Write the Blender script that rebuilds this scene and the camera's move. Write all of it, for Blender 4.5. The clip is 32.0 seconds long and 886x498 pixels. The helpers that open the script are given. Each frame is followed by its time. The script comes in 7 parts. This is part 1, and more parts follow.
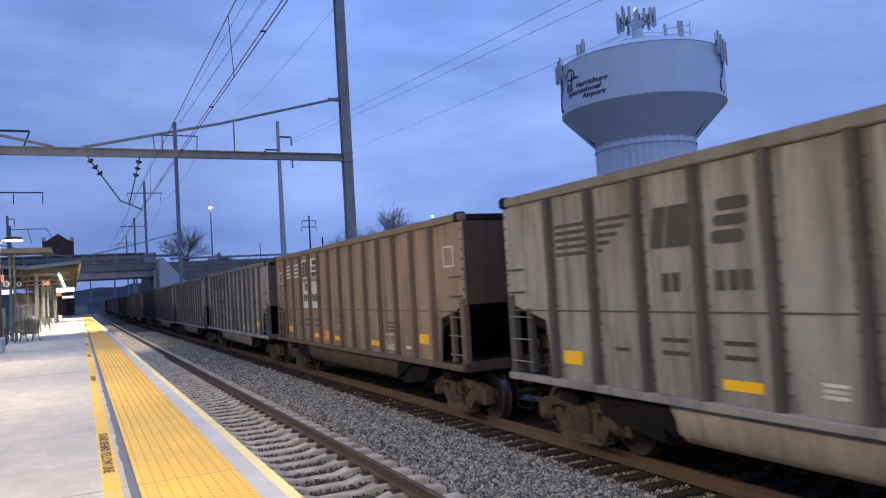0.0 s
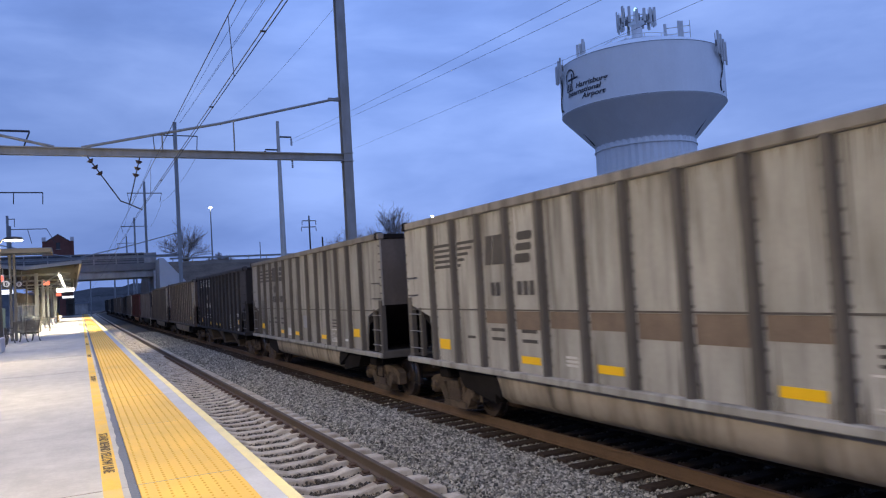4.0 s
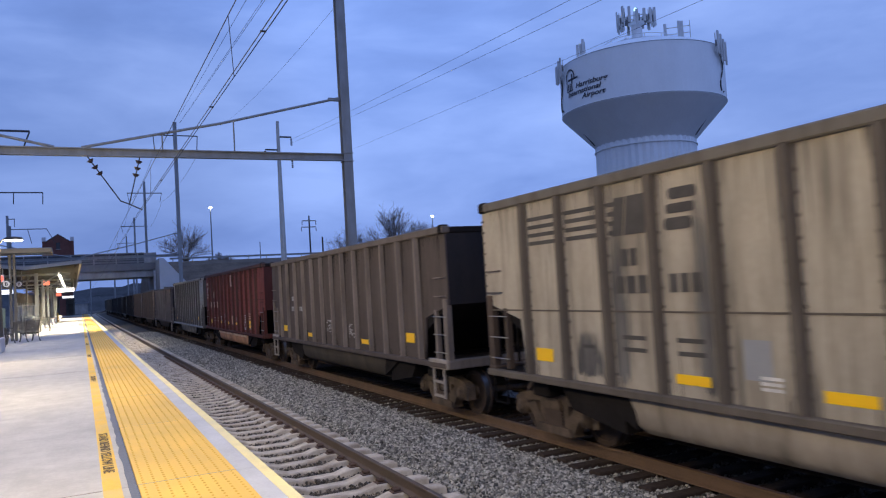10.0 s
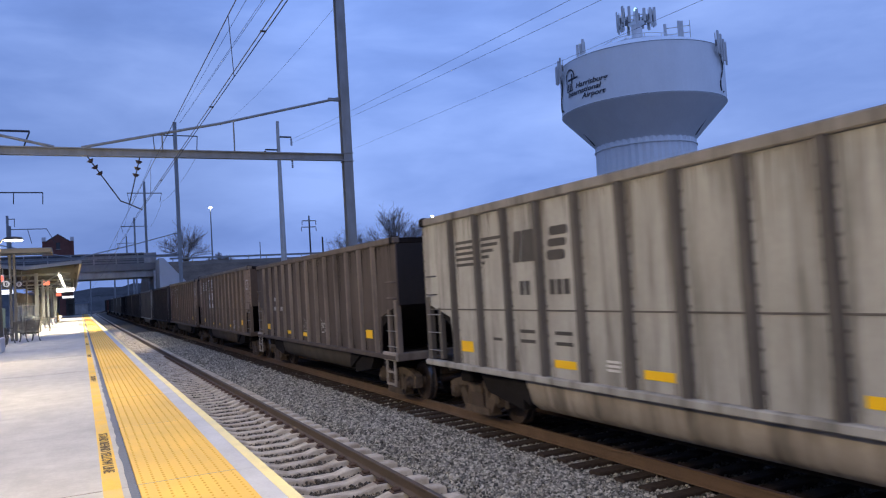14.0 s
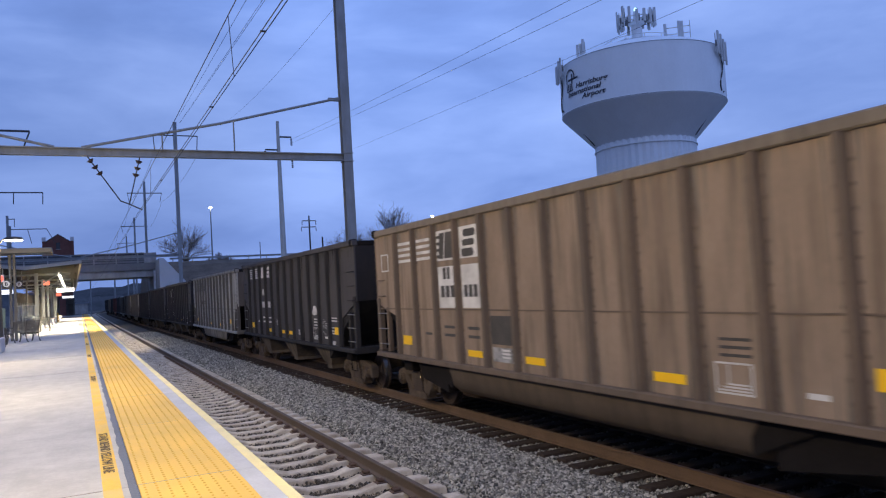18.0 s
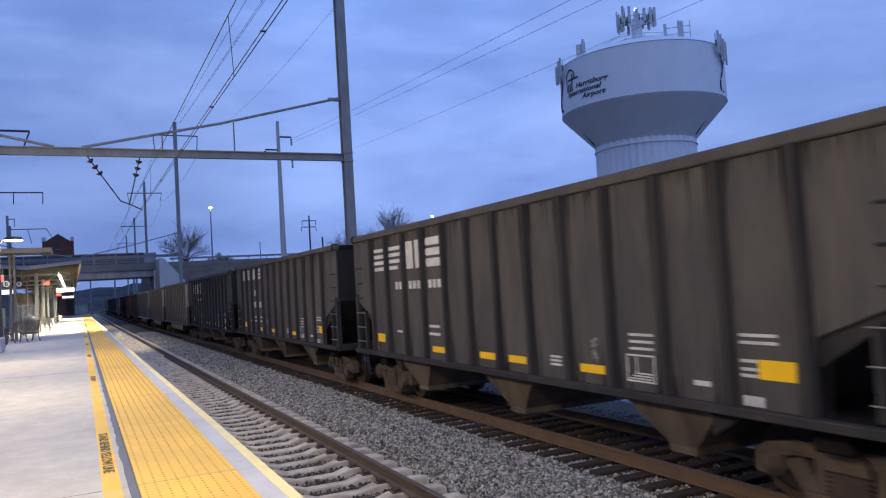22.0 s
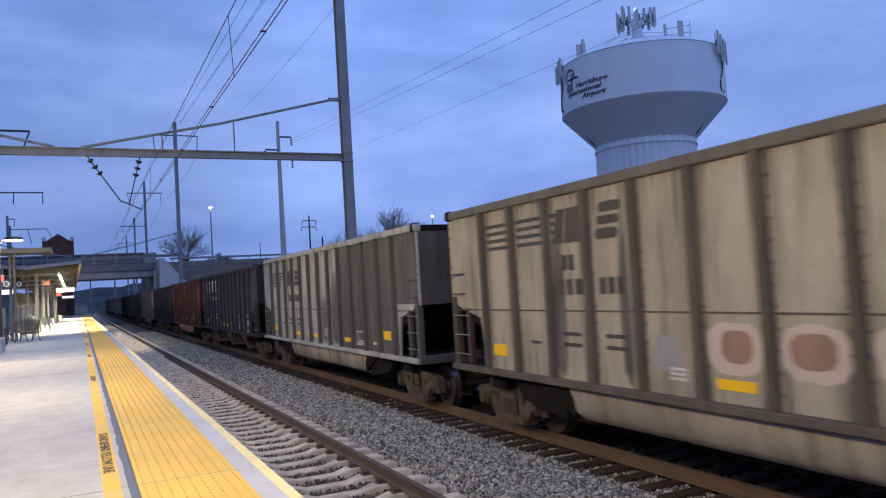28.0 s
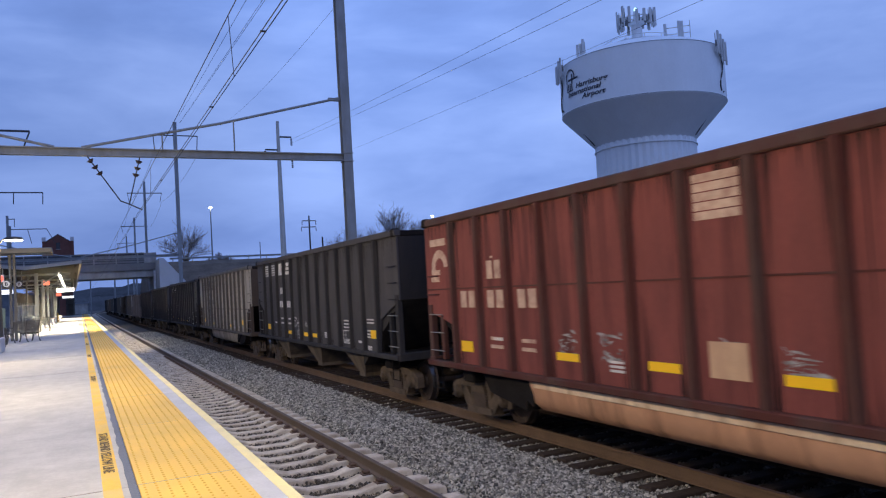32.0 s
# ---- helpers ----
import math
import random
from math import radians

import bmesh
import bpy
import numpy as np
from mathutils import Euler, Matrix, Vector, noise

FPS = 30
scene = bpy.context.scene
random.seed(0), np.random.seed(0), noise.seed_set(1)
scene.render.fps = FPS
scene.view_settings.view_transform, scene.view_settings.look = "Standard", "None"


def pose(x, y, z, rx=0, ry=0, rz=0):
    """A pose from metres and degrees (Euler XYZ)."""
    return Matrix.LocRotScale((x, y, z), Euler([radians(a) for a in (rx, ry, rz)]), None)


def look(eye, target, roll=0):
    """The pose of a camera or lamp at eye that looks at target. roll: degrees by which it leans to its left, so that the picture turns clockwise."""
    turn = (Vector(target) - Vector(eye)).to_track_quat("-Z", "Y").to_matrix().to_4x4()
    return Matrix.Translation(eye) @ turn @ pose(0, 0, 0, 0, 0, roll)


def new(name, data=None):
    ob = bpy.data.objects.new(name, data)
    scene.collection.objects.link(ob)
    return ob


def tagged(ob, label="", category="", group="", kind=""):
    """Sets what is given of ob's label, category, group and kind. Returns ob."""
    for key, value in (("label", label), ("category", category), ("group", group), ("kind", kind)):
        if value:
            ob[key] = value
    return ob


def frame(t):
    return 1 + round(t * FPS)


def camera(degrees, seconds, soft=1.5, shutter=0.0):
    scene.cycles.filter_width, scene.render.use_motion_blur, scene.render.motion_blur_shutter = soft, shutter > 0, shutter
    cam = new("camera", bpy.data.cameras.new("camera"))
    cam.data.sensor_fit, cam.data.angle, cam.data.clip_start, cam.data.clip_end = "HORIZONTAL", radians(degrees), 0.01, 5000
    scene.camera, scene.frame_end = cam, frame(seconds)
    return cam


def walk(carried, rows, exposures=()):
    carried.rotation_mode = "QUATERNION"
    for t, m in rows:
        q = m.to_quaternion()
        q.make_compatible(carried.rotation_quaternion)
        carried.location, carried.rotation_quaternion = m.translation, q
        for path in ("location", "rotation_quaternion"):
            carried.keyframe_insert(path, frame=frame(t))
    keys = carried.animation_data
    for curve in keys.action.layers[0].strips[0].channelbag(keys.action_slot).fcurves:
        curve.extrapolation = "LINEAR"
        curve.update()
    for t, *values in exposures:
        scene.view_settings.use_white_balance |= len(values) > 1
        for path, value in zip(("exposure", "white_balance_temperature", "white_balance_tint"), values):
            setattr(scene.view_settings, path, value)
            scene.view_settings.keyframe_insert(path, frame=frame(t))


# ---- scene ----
EYE = (0.0, 0.0, 2.67)
YAW, PITCH = 0.454709, 0.045757
AHEAD = (math.sin(YAW) * math.cos(PITCH), math.cos(YAW) * math.cos(PITCH), 2.67 + math.sin(PITCH))
cam = camera(61.44, 32.0, soft=1.2, shutter=0.24)
still = look(EYE, AHEAD, -3.428)
walk(cam, [(0.0, still), (32.0, still)])

# ---- world and light ----
scene.view_settings.exposure = 0.0
world = bpy.data.worlds.new("dusk_sky")
scene.world = world
world.use_nodes = True
wn, wl = world.node_tree.nodes, world.node_tree.links
wn.clear()


def wnode(kind, **kw):
    n = wn.new(kind)
    for k, v in kw.items():
        n.inputs[k].default_value = v
    return n


sky = wn.new("ShaderNodeTexSky")
sky.sky_type, sky.sun_disc, sky.sun_elevation, sky.sun_rotation = "NISHITA", False, radians(1.5), radians(200)
coord = wn.new("ShaderNodeTexCoord")
squash = wnode("ShaderNodeMapping", Scale=(1.0, 1.0, 3.4), Rotation=(0.0, 0.05, 0.3))
broad = wnode("ShaderNodeTexNoise", Scale=1.6, Detail=6.0, Roughness=0.5, Distortion=0.3)
fine = wnode("ShaderNodeTexNoise", Scale=6.5, Detail=6.0, Roughness=0.55, Distortion=0.4)
both = wnode("ShaderNodeMix", Factor=0.24)
ramp = wn.new("ShaderNodeValToRGB")
ramp.color_ramp.elements[0].position, ramp.color_ramp.elements[0].color = 0.33, (0.150, 0.258, 0.665, 1)
ramp.color_ramp.elements[1].position, ramp.color_ramp.elements[1].color = 0.68, (0.385, 0.580, 1.220, 1)
mid = ramp.color_ramp.elements.new(0.5)
mid.color = (0.240, 0.396, 0.940, 1)
veil = wn.new("ShaderNodeMix")
veil.data_type = "RGBA"
veil.inputs["Factor"].default_value = 0.94
back = wnode("ShaderNodeBackground", Strength=1.0)
done = wn.new("ShaderNodeOutputWorld")
dim = wn.new("ShaderNodeVectorMath")
dim.operation = "SCALE"
dim.inputs["Scale"].default_value = 0.12
wl.new(coord.outputs["Generated"], squash.inputs["Vector"])
wl.new(squash.outputs["Vector"], broad.inputs["Vector"])
wl.new(squash.outputs["Vector"], fine.inputs["Vector"])
wl.new(broad.outputs["Fac"], both.inputs["A"])
wl.new(fine.outputs["Fac"], both.inputs["B"])
wl.new(both.outputs["Result"], ramp.inputs["Fac"])
wl.new(sky.outputs["Color"], dim.inputs[0])
wl.new(dim.outputs["Vector"], veil.inputs["A"])
wl.new(ramp.outputs["Color"], veil.inputs["B"])
# the western half of the sky has faded further than the east
axes = wn.new("ShaderNodeSeparateXYZ")
fade = wn.new("ShaderNodeMapRange")
fade.interpolation_type = "SMOOTHSTEP"
for key, value in (("From Min", -0.95), ("From Max", -0.05), ("To Min", 0.58), ("To Max", 1.0)):
    fade.inputs[key].default_value = value
faded = wn.new("ShaderNodeVectorMath")
faded.operation = "SCALE"
wl.new(coord.outputs["Generated"], axes.inputs["Vector"])
wl.new(axes.outputs["X"], fade.inputs["Value"])
wl.new(veil.outputs["Result"], faded.inputs[0])
rise = wn.new("ShaderNodeMapRange")
for key, value in (("From Min", 0.05), ("From Max", 0.45), ("To Min", 0.84), ("To Max", 1.08)):
    rise.inputs[key].default_value = value
level = wn.new("ShaderNodeMath")
level.operation = "MULTIPLY"
wl.new(axes.outputs["Z"], rise.inputs["Value"])
wl.new(fade.outputs["Result"], level.inputs[0])
wl.new(rise.outputs["Result"], level.inputs[1])
# heavier cloud banks over the station and high in the east
cover = level.outputs["Value"]
for toward, edge, core, dark in (((0.03, 0.974, 0.215), 0.958, 0.999, 0.78), ((0.80, 0.50, 0.40), 0.90, 0.995, 0.86)):
    bank_dir = wn.new("ShaderNodeVectorMath")
    bank_dir.operation = "DOT_PRODUCT"
    bank_dir.inputs[1].default_value = toward
    heavy = wn.new("ShaderNodeMapRange")
    heavy.interpolation_type = "SMOOTHSTEP"
    for key, value in (("From Min", edge), ("From Max", core), ("To Min", 1.0), ("To Max", dark)):
        heavy.inputs[key].default_value = value
    bank_on = wn.new("ShaderNodeMath")
    bank_on.operation = "MULTIPLY"
    wl.new(coord.outputs["Generated"], bank_dir.inputs[0])
    wl.new(bank_dir.outputs["Value"], heavy.inputs["Value"])
    wl.new(cover, bank_on.inputs[0])
    wl.new(heavy.outputs["Result"], bank_on.inputs[1])
    cover = bank_on.outputs["Value"]
wl.new(cover, faded.inputs["Scale"])
wl.new(faded.outputs["Vector"], back.inputs["Color"])
wl.new(back.outputs["Background"], done.inputs["Surface"])

sun_data = bpy.data.lights.new("sun", "SUN")
sun_data.energy, sun_data.angle, sun_data.color = 0.25, radians(40), (0.55, 0.66, 1.0)
sun = new("sun", sun_data)
sun.matrix_world = look((0, 0, 60), (25, 40, 0))

# ---- materials ----
MATS = {}


def mat(name, base, rough=0.8, metal=0.0, var=0.25, scale=3.0, bump=0.2, grain=40.0, stain=None, stain_amt=0.0, stain_scale=(1, 1, 1), glow=None, power=0.0, spec=0.5, local=True, streak=None, streak_amt=0.0):
    """A surface with variation at two scales, an optional stain colour with a shape of its own, and fine relief."""
    if name in MATS:
        return MATS[name]
    m = bpy.data.materials.new(name)
    m.use_nodes = True
    n, l = m.node_tree.nodes, m.node_tree.links
    b = n["Principled BSDF"]
    b.inputs["Roughness"].default_value, b.inputs["Metallic"].default_value = rough, metal
    b.inputs["Specular IOR Level"].default_value = spec
    tc = n.new("ShaderNodeTexCoord")
    info = n.new("ShaderNodeObjectInfo")
    shift = n.new("ShaderNodeVectorMath")
    shift.operation = "MULTIPLY_ADD"
    shift.inputs[1].default_value = (1, 1, 1)
    l.new(tc.outputs["Object"], shift.inputs[0])
    gain = n.new("ShaderNodeMath")
    gain.operation = "MULTIPLY"
    gain.inputs[1].default_value = 57.0 if local else 0.0
    l.new(info.outputs["Random"], gain.inputs[0])
    l.new(gain.outputs[0], shift.inputs[2])
    big = n.new("ShaderNodeTexNoise")
    big.inputs["Scale"].default_value, big.inputs["Detail"].default_value = scale, 5.0
    small = n.new("ShaderNodeTexNoise")
    small.inputs["Scale"].default_value, small.inputs["Detail"].default_value = grain, 3.0
    for t in (big, small):
        l.new(shift.outputs[0], t.inputs["Vector"])
    mixf = n.new("ShaderNodeMix")
    mixf.inputs["Factor"].default_value = 0.4
    l.new(big.outputs["Fac"], mixf.inputs["A"])
    l.new(small.outputs["Fac"], mixf.inputs["B"])
    r = n.new("ShaderNodeMapRange")
    r.inputs["From Min"].default_value, r.inputs["From Max"].default_value = 0.3, 0.7
    r.inputs["To Min"].default_value, r.inputs["To Max"].default_value = 1 - var, 1 + var
    l.new(mixf.outputs["Result"], r.inputs["Value"])
    tint = n.new("ShaderNodeMix")
    tint.data_type, tint.blend_type = "RGBA", "MULTIPLY"
    tint.inputs["Factor"].default_value = 1.0
    tint.inputs["A"].default_value = (*base, 1)
    l.new(r.outputs["Result"], tint.inputs["B"])
    out = tint.outputs["Result"]
    if stain:
        mp = n.new("ShaderNodeMapping")
        mp.inputs["Scale"].default_value = stain_scale
        l.new(shift.outputs[0], mp.inputs["Vector"])
        st = n.new("ShaderNodeTexNoise")
        st.inputs["Scale"].default_value, st.inputs["Detail"].default_value, st.inputs["Roughness"].default_value = 1.0, 6.0, 0.62
        l.new(mp.outputs["Vector"], st.inputs["Vector"])
        sr = n.new("ShaderNodeMapRange")
        sr.inputs["From Min"].default_value, sr.inputs["From Max"].default_value = 0.42, 0.68
        sr.inputs["To Max"].default_value = stain_amt
        l.new(st.outputs["Fac"], sr.inputs["Value"])
        sm = n.new("ShaderNodeMix")
        sm.data_type = "RGBA"
        sm.inputs["B"].default_value = (*stain, 1)
        l.new(sr.outputs["Result"], sm.inputs["Factor"])
        l.new(out, sm.inputs["A"])
        out = sm.outputs["Result"]
    if streak:
        mp = n.new("ShaderNodeMapping")
        mp.inputs["Scale"].default_value = (2.0, 3.6, 0.30)
        l.new(shift.outputs[0], mp.inputs["Vector"])
        st = n.new("ShaderNodeTexNoise")
        st.inputs["Scale"].default_value, st.inputs["Detail"].default_value, st.inputs["Roughness"].default_value = 1.0, 5.0, 0.6
        l.new(mp.outputs["Vector"], st.inputs["Vector"])
        sr = n.new("ShaderNodeMapRange")
        sr.inputs["From Min"].default_value, sr.inputs["From Max"].default_value = 0.50, 0.72
        sr.inputs["To Max"].default_value = streak_amt
        l.new(st.outputs["Fac"], sr.inputs["Value"])
        sm = n.new("ShaderNodeMix")
        sm.data_type = "RGBA"
        sm.inputs["B"].default_value = (*streak, 1)
        l.new(sr.outputs["Result"], sm.inputs["Factor"])
        l.new(out, sm.inputs["A"])
        out = sm.outputs["Result"]
    l.new(out, b.inputs["Base Color"])
    if bump:
        bp = n.new("ShaderNodeBump")
        bp.inputs["Strength"].default_value, bp.inputs["Distance"].default_value = bump, 0.02
        l.new(small.outputs["Fac"], bp.inputs["Height"])
        l.new(bp.outputs["Normal"], b.inputs["Normal"])
    if glow:
        b.inputs["Emission Color"].default_value = (*glow, 1)
        b.inputs["Emission Strength"].default_value = power
    MATS[name] = m
    return m


def glass(name, tint=(0.75, 0.8, 0.82)):
    m = bpy.data.materials.new(name)
    m.use_nodes = True
    b = m.node_tree.nodes["Principled BSDF"]
    b.inputs["Base Color"].default_value = (*tint, 1)
    b.inputs["Roughness"].default_value, b.inputs["Transmission Weight"].default_value = 0.05, 0.9
    return m


CONCRETE = mat("platform_concrete", (0.475, 0.452, 0.415), 0.85, var=0.15, scale=3.5, bump=0.16, grain=34, stain=(0.33, 0.31, 0.28), stain_amt=0.5, stain_scale=(2.6, 0.7, 1), streak=(0.36, 0.34, 0.31), streak_amt=0.4)
CONC_EDGE = mat("edge_concrete", (0.50, 0.50, 0.51), 0.85, var=0.12, scale=2, grain=40, stain=(0.3, 0.3, 0.3), stain_amt=0.4, stain_scale=(2, 1, 1))
CONC_OLD = mat("old_concrete", (0.33, 0.32, 0.30), 0.9, var=0.2, scale=0.8, grain=12, stain=(0.16, 0.15, 0.14), stain_amt=0.6, stain_scale=(0.6, 0.6, 0.15))
# Domes coloured darker for their small cast shadows and the dirt round them.
TACT_DOME = mat("tactile_dome_dirt_shade", (0.66, 0.375, 0.036), 0.7, var=0.2, scale=3, bump=0.05, grain=60)
TACTILE = mat("tactile_yellow", (0.82, 0.495, 0.07), 0.62, var=0.10, scale=1.2, bump=0.08, grain=60, stain=(0.55, 0.36, 0.10), stain_amt=0.35, stain_scale=(2, 0.7, 1))
YELLOW = mat("line_paint_yellow", (0.78, 0.46, 0.035), 0.7, var=0.12, scale=2.5, grain=50, stain=(0.5, 0.42, 0.28), stain_amt=0.4, stain_scale=(3, 1.5, 1))
YELLOW_PALE = mat("edge_paint_pale_yellow", (0.84, 0.70, 0.32), 0.7, var=0.12, scale=2.5, grain=50, stain=(0.55, 0.5, 0.4), stain_amt=0.4, stain_scale=(3, 1.5, 1))
SEALANT = mat("grey_sealant_strip", (0.085, 0.098, 0.13), 0.55, var=0.15, scale=2, grain=30)
INK = mat("stencil_ink", (0.13, 0.085, 0.03), 0.8, var=0.2)
BALLAST = mat("ballast_bed", (0.070, 0.061, 0.050), 0.95, var=0.45, scale=6, bump=1.0, grain=22, stain=(0.08, 0.067, 0.054), stain_amt=0.4, stain_scale=(0.3, 0.3, 1), local=False)
BALLAST_RUST = mat("rusty_ballast_bed", (0.105, 0.09, 0.075), 0.95, var=0.45, scale=6, bump=1.0, grain=22, local=False)
TIE_CONC = mat("sleeper_concrete", (0.54, 0.475, 0.385), 0.9, var=0.2, scale=4, grain=40, stain=(0.23, 0.178, 0.128), stain_amt=0.75, stain_scale=(3, 5, 1))
TIE_WOOD = mat("sleeper_timber", (0.052, 0.038, 0.030), 0.95, spec=0.1, var=0.4, scale=5, bump=0.6, grain=25)
RAIL_FAR = mat("rail_brown_rust", (0.125, 0.075, 0.043), 0.75, metal=0.1, var=0.25, scale=2, grain=50)
RAIL_SIDE = mat("rail_rust", (0.080, 0.055, 0.042), 0.75, metal=0.1, var=0.25, scale=2, grain=50)
RAIL_TOP = mat("rail_head_polished", (0.17, 0.135, 0.105), 0.42, metal=0.7, var=0.15, scale=2, bump=0.02)
RAIL_TOP_RUST = mat("rail_head_brown", (0.15, 0.085, 0.046), 0.45, metal=0.4, var=0.2, scale=2, bump=0.05)
CLIP = mat("rail_clip_rust", (0.10, 0.06, 0.04), 0.8, metal=0.2)
STEEL_PALE = mat("pale_galvanised_steel", (0.46, 0.45, 0.42), 0.6, metal=0.2, var=0.12, scale=1.5, grain=30)
STEEL_GREY = mat("galvanised_steel", (0.25, 0.265, 0.275), 0.6, metal=0.35, var=0.15, scale=1.5, grain=30, stain=(0.13, 0.12, 0.11), stain_amt=0.4, stain_scale=(3, 3, 0.6))
STEEL_DARK = mat("dark_steel", (0.045, 0.048, 0.055), 0.6, metal=0.3, var=0.2)
INSULATOR = mat("brown_porcelain", (0.05, 0.035, 0.035), 0.25, var=0.1)
WIRE = mat("wire_copper_dark", (0.03, 0.03, 0.035), 0.6, metal=0.4, var=0.1, bump=0)
# ---- building helpers ----
CACHE = {}


def thing(name, m, label, category, group="", kind=""):
    ob = new(name)
    ob.matrix_world = m
    return tagged(ob, label, category, group, kind)


def mesh_of(name, bm, material, smooth=False):
    me = bpy.data.meshes.new(name)
    bm.to_mesh(me)
    bm.free()
    for m in material if isinstance(material, (list, tuple)) else [material]:
        me.materials.append(m)
    if smooth:
        for f in me.polygons:
            f.use_smooth = True
    return me


def part(name, bm, material, parent=None, label="", m=None, smooth=False, kind=""):
    me = bm if isinstance(bm, bpy.types.Mesh) else mesh_of(name, bm, material, smooth)
    ob = new(name, me)
    ob.parent = parent
    if m is not None:
        ob.matrix_basis = m
    return tagged(ob, label, kind=kind)


def box(bm, x0, x1, y0, y1, z0, z1, bevel=0.0):
    """Adds a box, with its long edges eased when bevel is given."""
    vs = [bm.verts.new((x, y, z)) for x in (x0, x1) for y in (y0, y1) for z in (z0, z1)]
    faces = [bm.faces.new([vs[i] for i in f]) for f in ((0, 1, 3, 2), (4, 6, 7, 5), (0, 4, 5, 1), (2, 3, 7, 6), (0, 2, 6, 4), (1, 5, 7, 3))]
    if bevel:
        edges = list({e for f in faces for e in f.edges})
        bmesh.ops.bevel(bm, geom=edges, offset=bevel, segments=1, affect="EDGES")
    return bm


def boxed(*a, bevel=0.0):
    return box(bmesh.new(), *a, bevel=bevel)


def prism(bm, ring, axis, a, b):
    """A closed ring of 2D points pushed from a to b along an axis (0, 1 or 2)."""
    def at(p, v):
        q = list(p)
        q.insert(axis, v)
        return bm.verts.new(q)
    lo, hi = [at(p, a) for p in ring], [at(p, b) for p in ring]
    n = len(ring)
    for i in range(n):
        bm.faces.new((lo[i], lo[(i + 1) % n], hi[(i + 1) % n], hi[i]))
    bm.faces.new(lo[::-1])
    bm.faces.new(hi)
    bmesh.ops.recalc_face_normals(bm, faces=bm.faces[:])
    return bm


def tube(bm, pts, r, sides=8, r_end=None):
    """A round bar through the points."""
    pts = [Vector(p) for p in pts]
    rings = []
    for i, p in enumerate(pts):
        d = (pts[min(i + 1, len(pts) - 1)] - pts[max(i - 1, 0)]).normalized()
        u = d.cross(Vector((0, 0, 1)) if abs(d.z) < 0.9 else Vector((1, 0, 0))).normalized()
        w = d.cross(u)
        rr = r if r_end is None else r + (r_end - r) * i / (len(pts) - 1)
        rings.append([bm.verts.new(p + rr * (math.cos(2 * math.pi * k / sides) * u + math.sin(2 * math.pi * k / sides) * w)) for k in range(sides)])
    for a, b in zip(rings, rings[1:]):
        for k in range(sides):
            bm.faces.new((a[k], a[(k + 1) % sides], b[(k + 1) % sides], b[k]))
    bm.faces.new(rings[0][::-1])
    bm.faces.new(rings[-1])
    return bm


def lathe(bm, prof, seg=48):
    """Turns a profile of (radius, z) about the z axis."""
    rings = [[bm.verts.new((r * math.cos(2 * math.pi * k / seg), r * math.sin(2 * math.pi * k / seg), z)) for k in range(seg)] for r, z in prof]
    for a, b in zip(rings, rings[1:]):
        for k in range(seg):
            bm.faces.new((a[k], a[(k + 1) % seg], b[(k + 1) % seg], b[k]))
    bm.faces.new(rings[0][::-1])
    bm.faces.new(rings[-1])
    return bm


def ibeam(bm, axis, a, b, cu, cv, w, h, web, fl):
    """An I section along an axis: w wide, h high, centred on (cu, cv)."""
    w2, h2, t = w / 2, h / 2, web / 2
    ring = [(-w2, -h2), (w2, -h2), (w2, -h2 + fl), (t, -h2 + fl), (t, h2 - fl), (w2, h2 - fl), (w2, h2), (-w2, h2), (-w2, h2 - fl), (-t, h2 - fl), (-t, -h2 + fl), (-w2, -h2 + fl)]
    return prism(bm, [(cu + u, cv + v) for u, v in ring], axis, a, b)


# ---- the line of the tracks: straight, then a wide curve to the right ----
BEND, RADIUS = 235.0, 620.0


def drop(s):
    """The line falls gently away from the platform's near end."""
    return -0.0036 * min(max(s - 9.0, 0.0), 95.0)


def along(s, x, z=0.0):
    """Place and heading (degrees about z) at s metres along the line, x metres right of the camera's line."""
    z += drop(s)
    if s <= BEND:
        return Vector((x, s, z)), 0.0
    a = (s - BEND) / RADIUS
    r = RADIUS - x
    return Vector((RADIUS - r * math.cos(a), BEND + r * math.sin(a), z)), -math.degrees(a)


def stations(a, b, step=8.0):
    out, s = [], a
    while s < b:
        out.append(s)
        s += (19.0 if s + 19 < BEND else step) if s < BEND else step
    return sorted(out + [9.0, 104.0, b])


def sweep(bm, ring, ss, x):
    """Pushes a ring of (across, up) points along the tracks."""
    rows = []
    for s in ss:
        rows.append([bm.verts.new(along(s, x + u, v)[0]) for u, v in ring])
    n = len(ring)
    for a, b in zip(rows, rows[1:]):
        for i in range(n):
            bm.faces.new((a[i], b[i], b[(i + 1) % n], a[(i + 1) % n]))
    bm.faces.new(rows[0])
    bm.faces.new(rows[-1][::-1])
    return bm


# ---- ground ----
NEAR, FAR, EDGE = 3.235, 8.0, 1.368
gm = bmesh.new()
xs = (-2500, -400, -60, -20, -4.2, 0.6, 1.2, 4.5, 4.9, 5.9, 10.4, 12.6, 20, 60, 400, 2500)
zs = (-0.9, -0.9, -0.9, -0.9, -0.9, -0.9, -0.31, -0.31, -0.33, -0.27, -0.30, -0.38, -0.5, -0.9, -0.9, -0.9)
ys = (-400, -60, 9, 60, 104, 180, BEND, 260, 290, 320, 360, 420, 500, 640, 900, 4200)
rows = []
for y in ys:
    rows.append([])
    for x, z in zip(xs, zs):
        if abs(x) < 15 and BEND < y < 640:
            p = along(y, x, z)[0]
            rows[-1].append(gm.verts.new(p))
        else:
            rows[-1].append(gm.verts.new((x, y, z + (drop(y) if 1 < x < 15 else 0))))
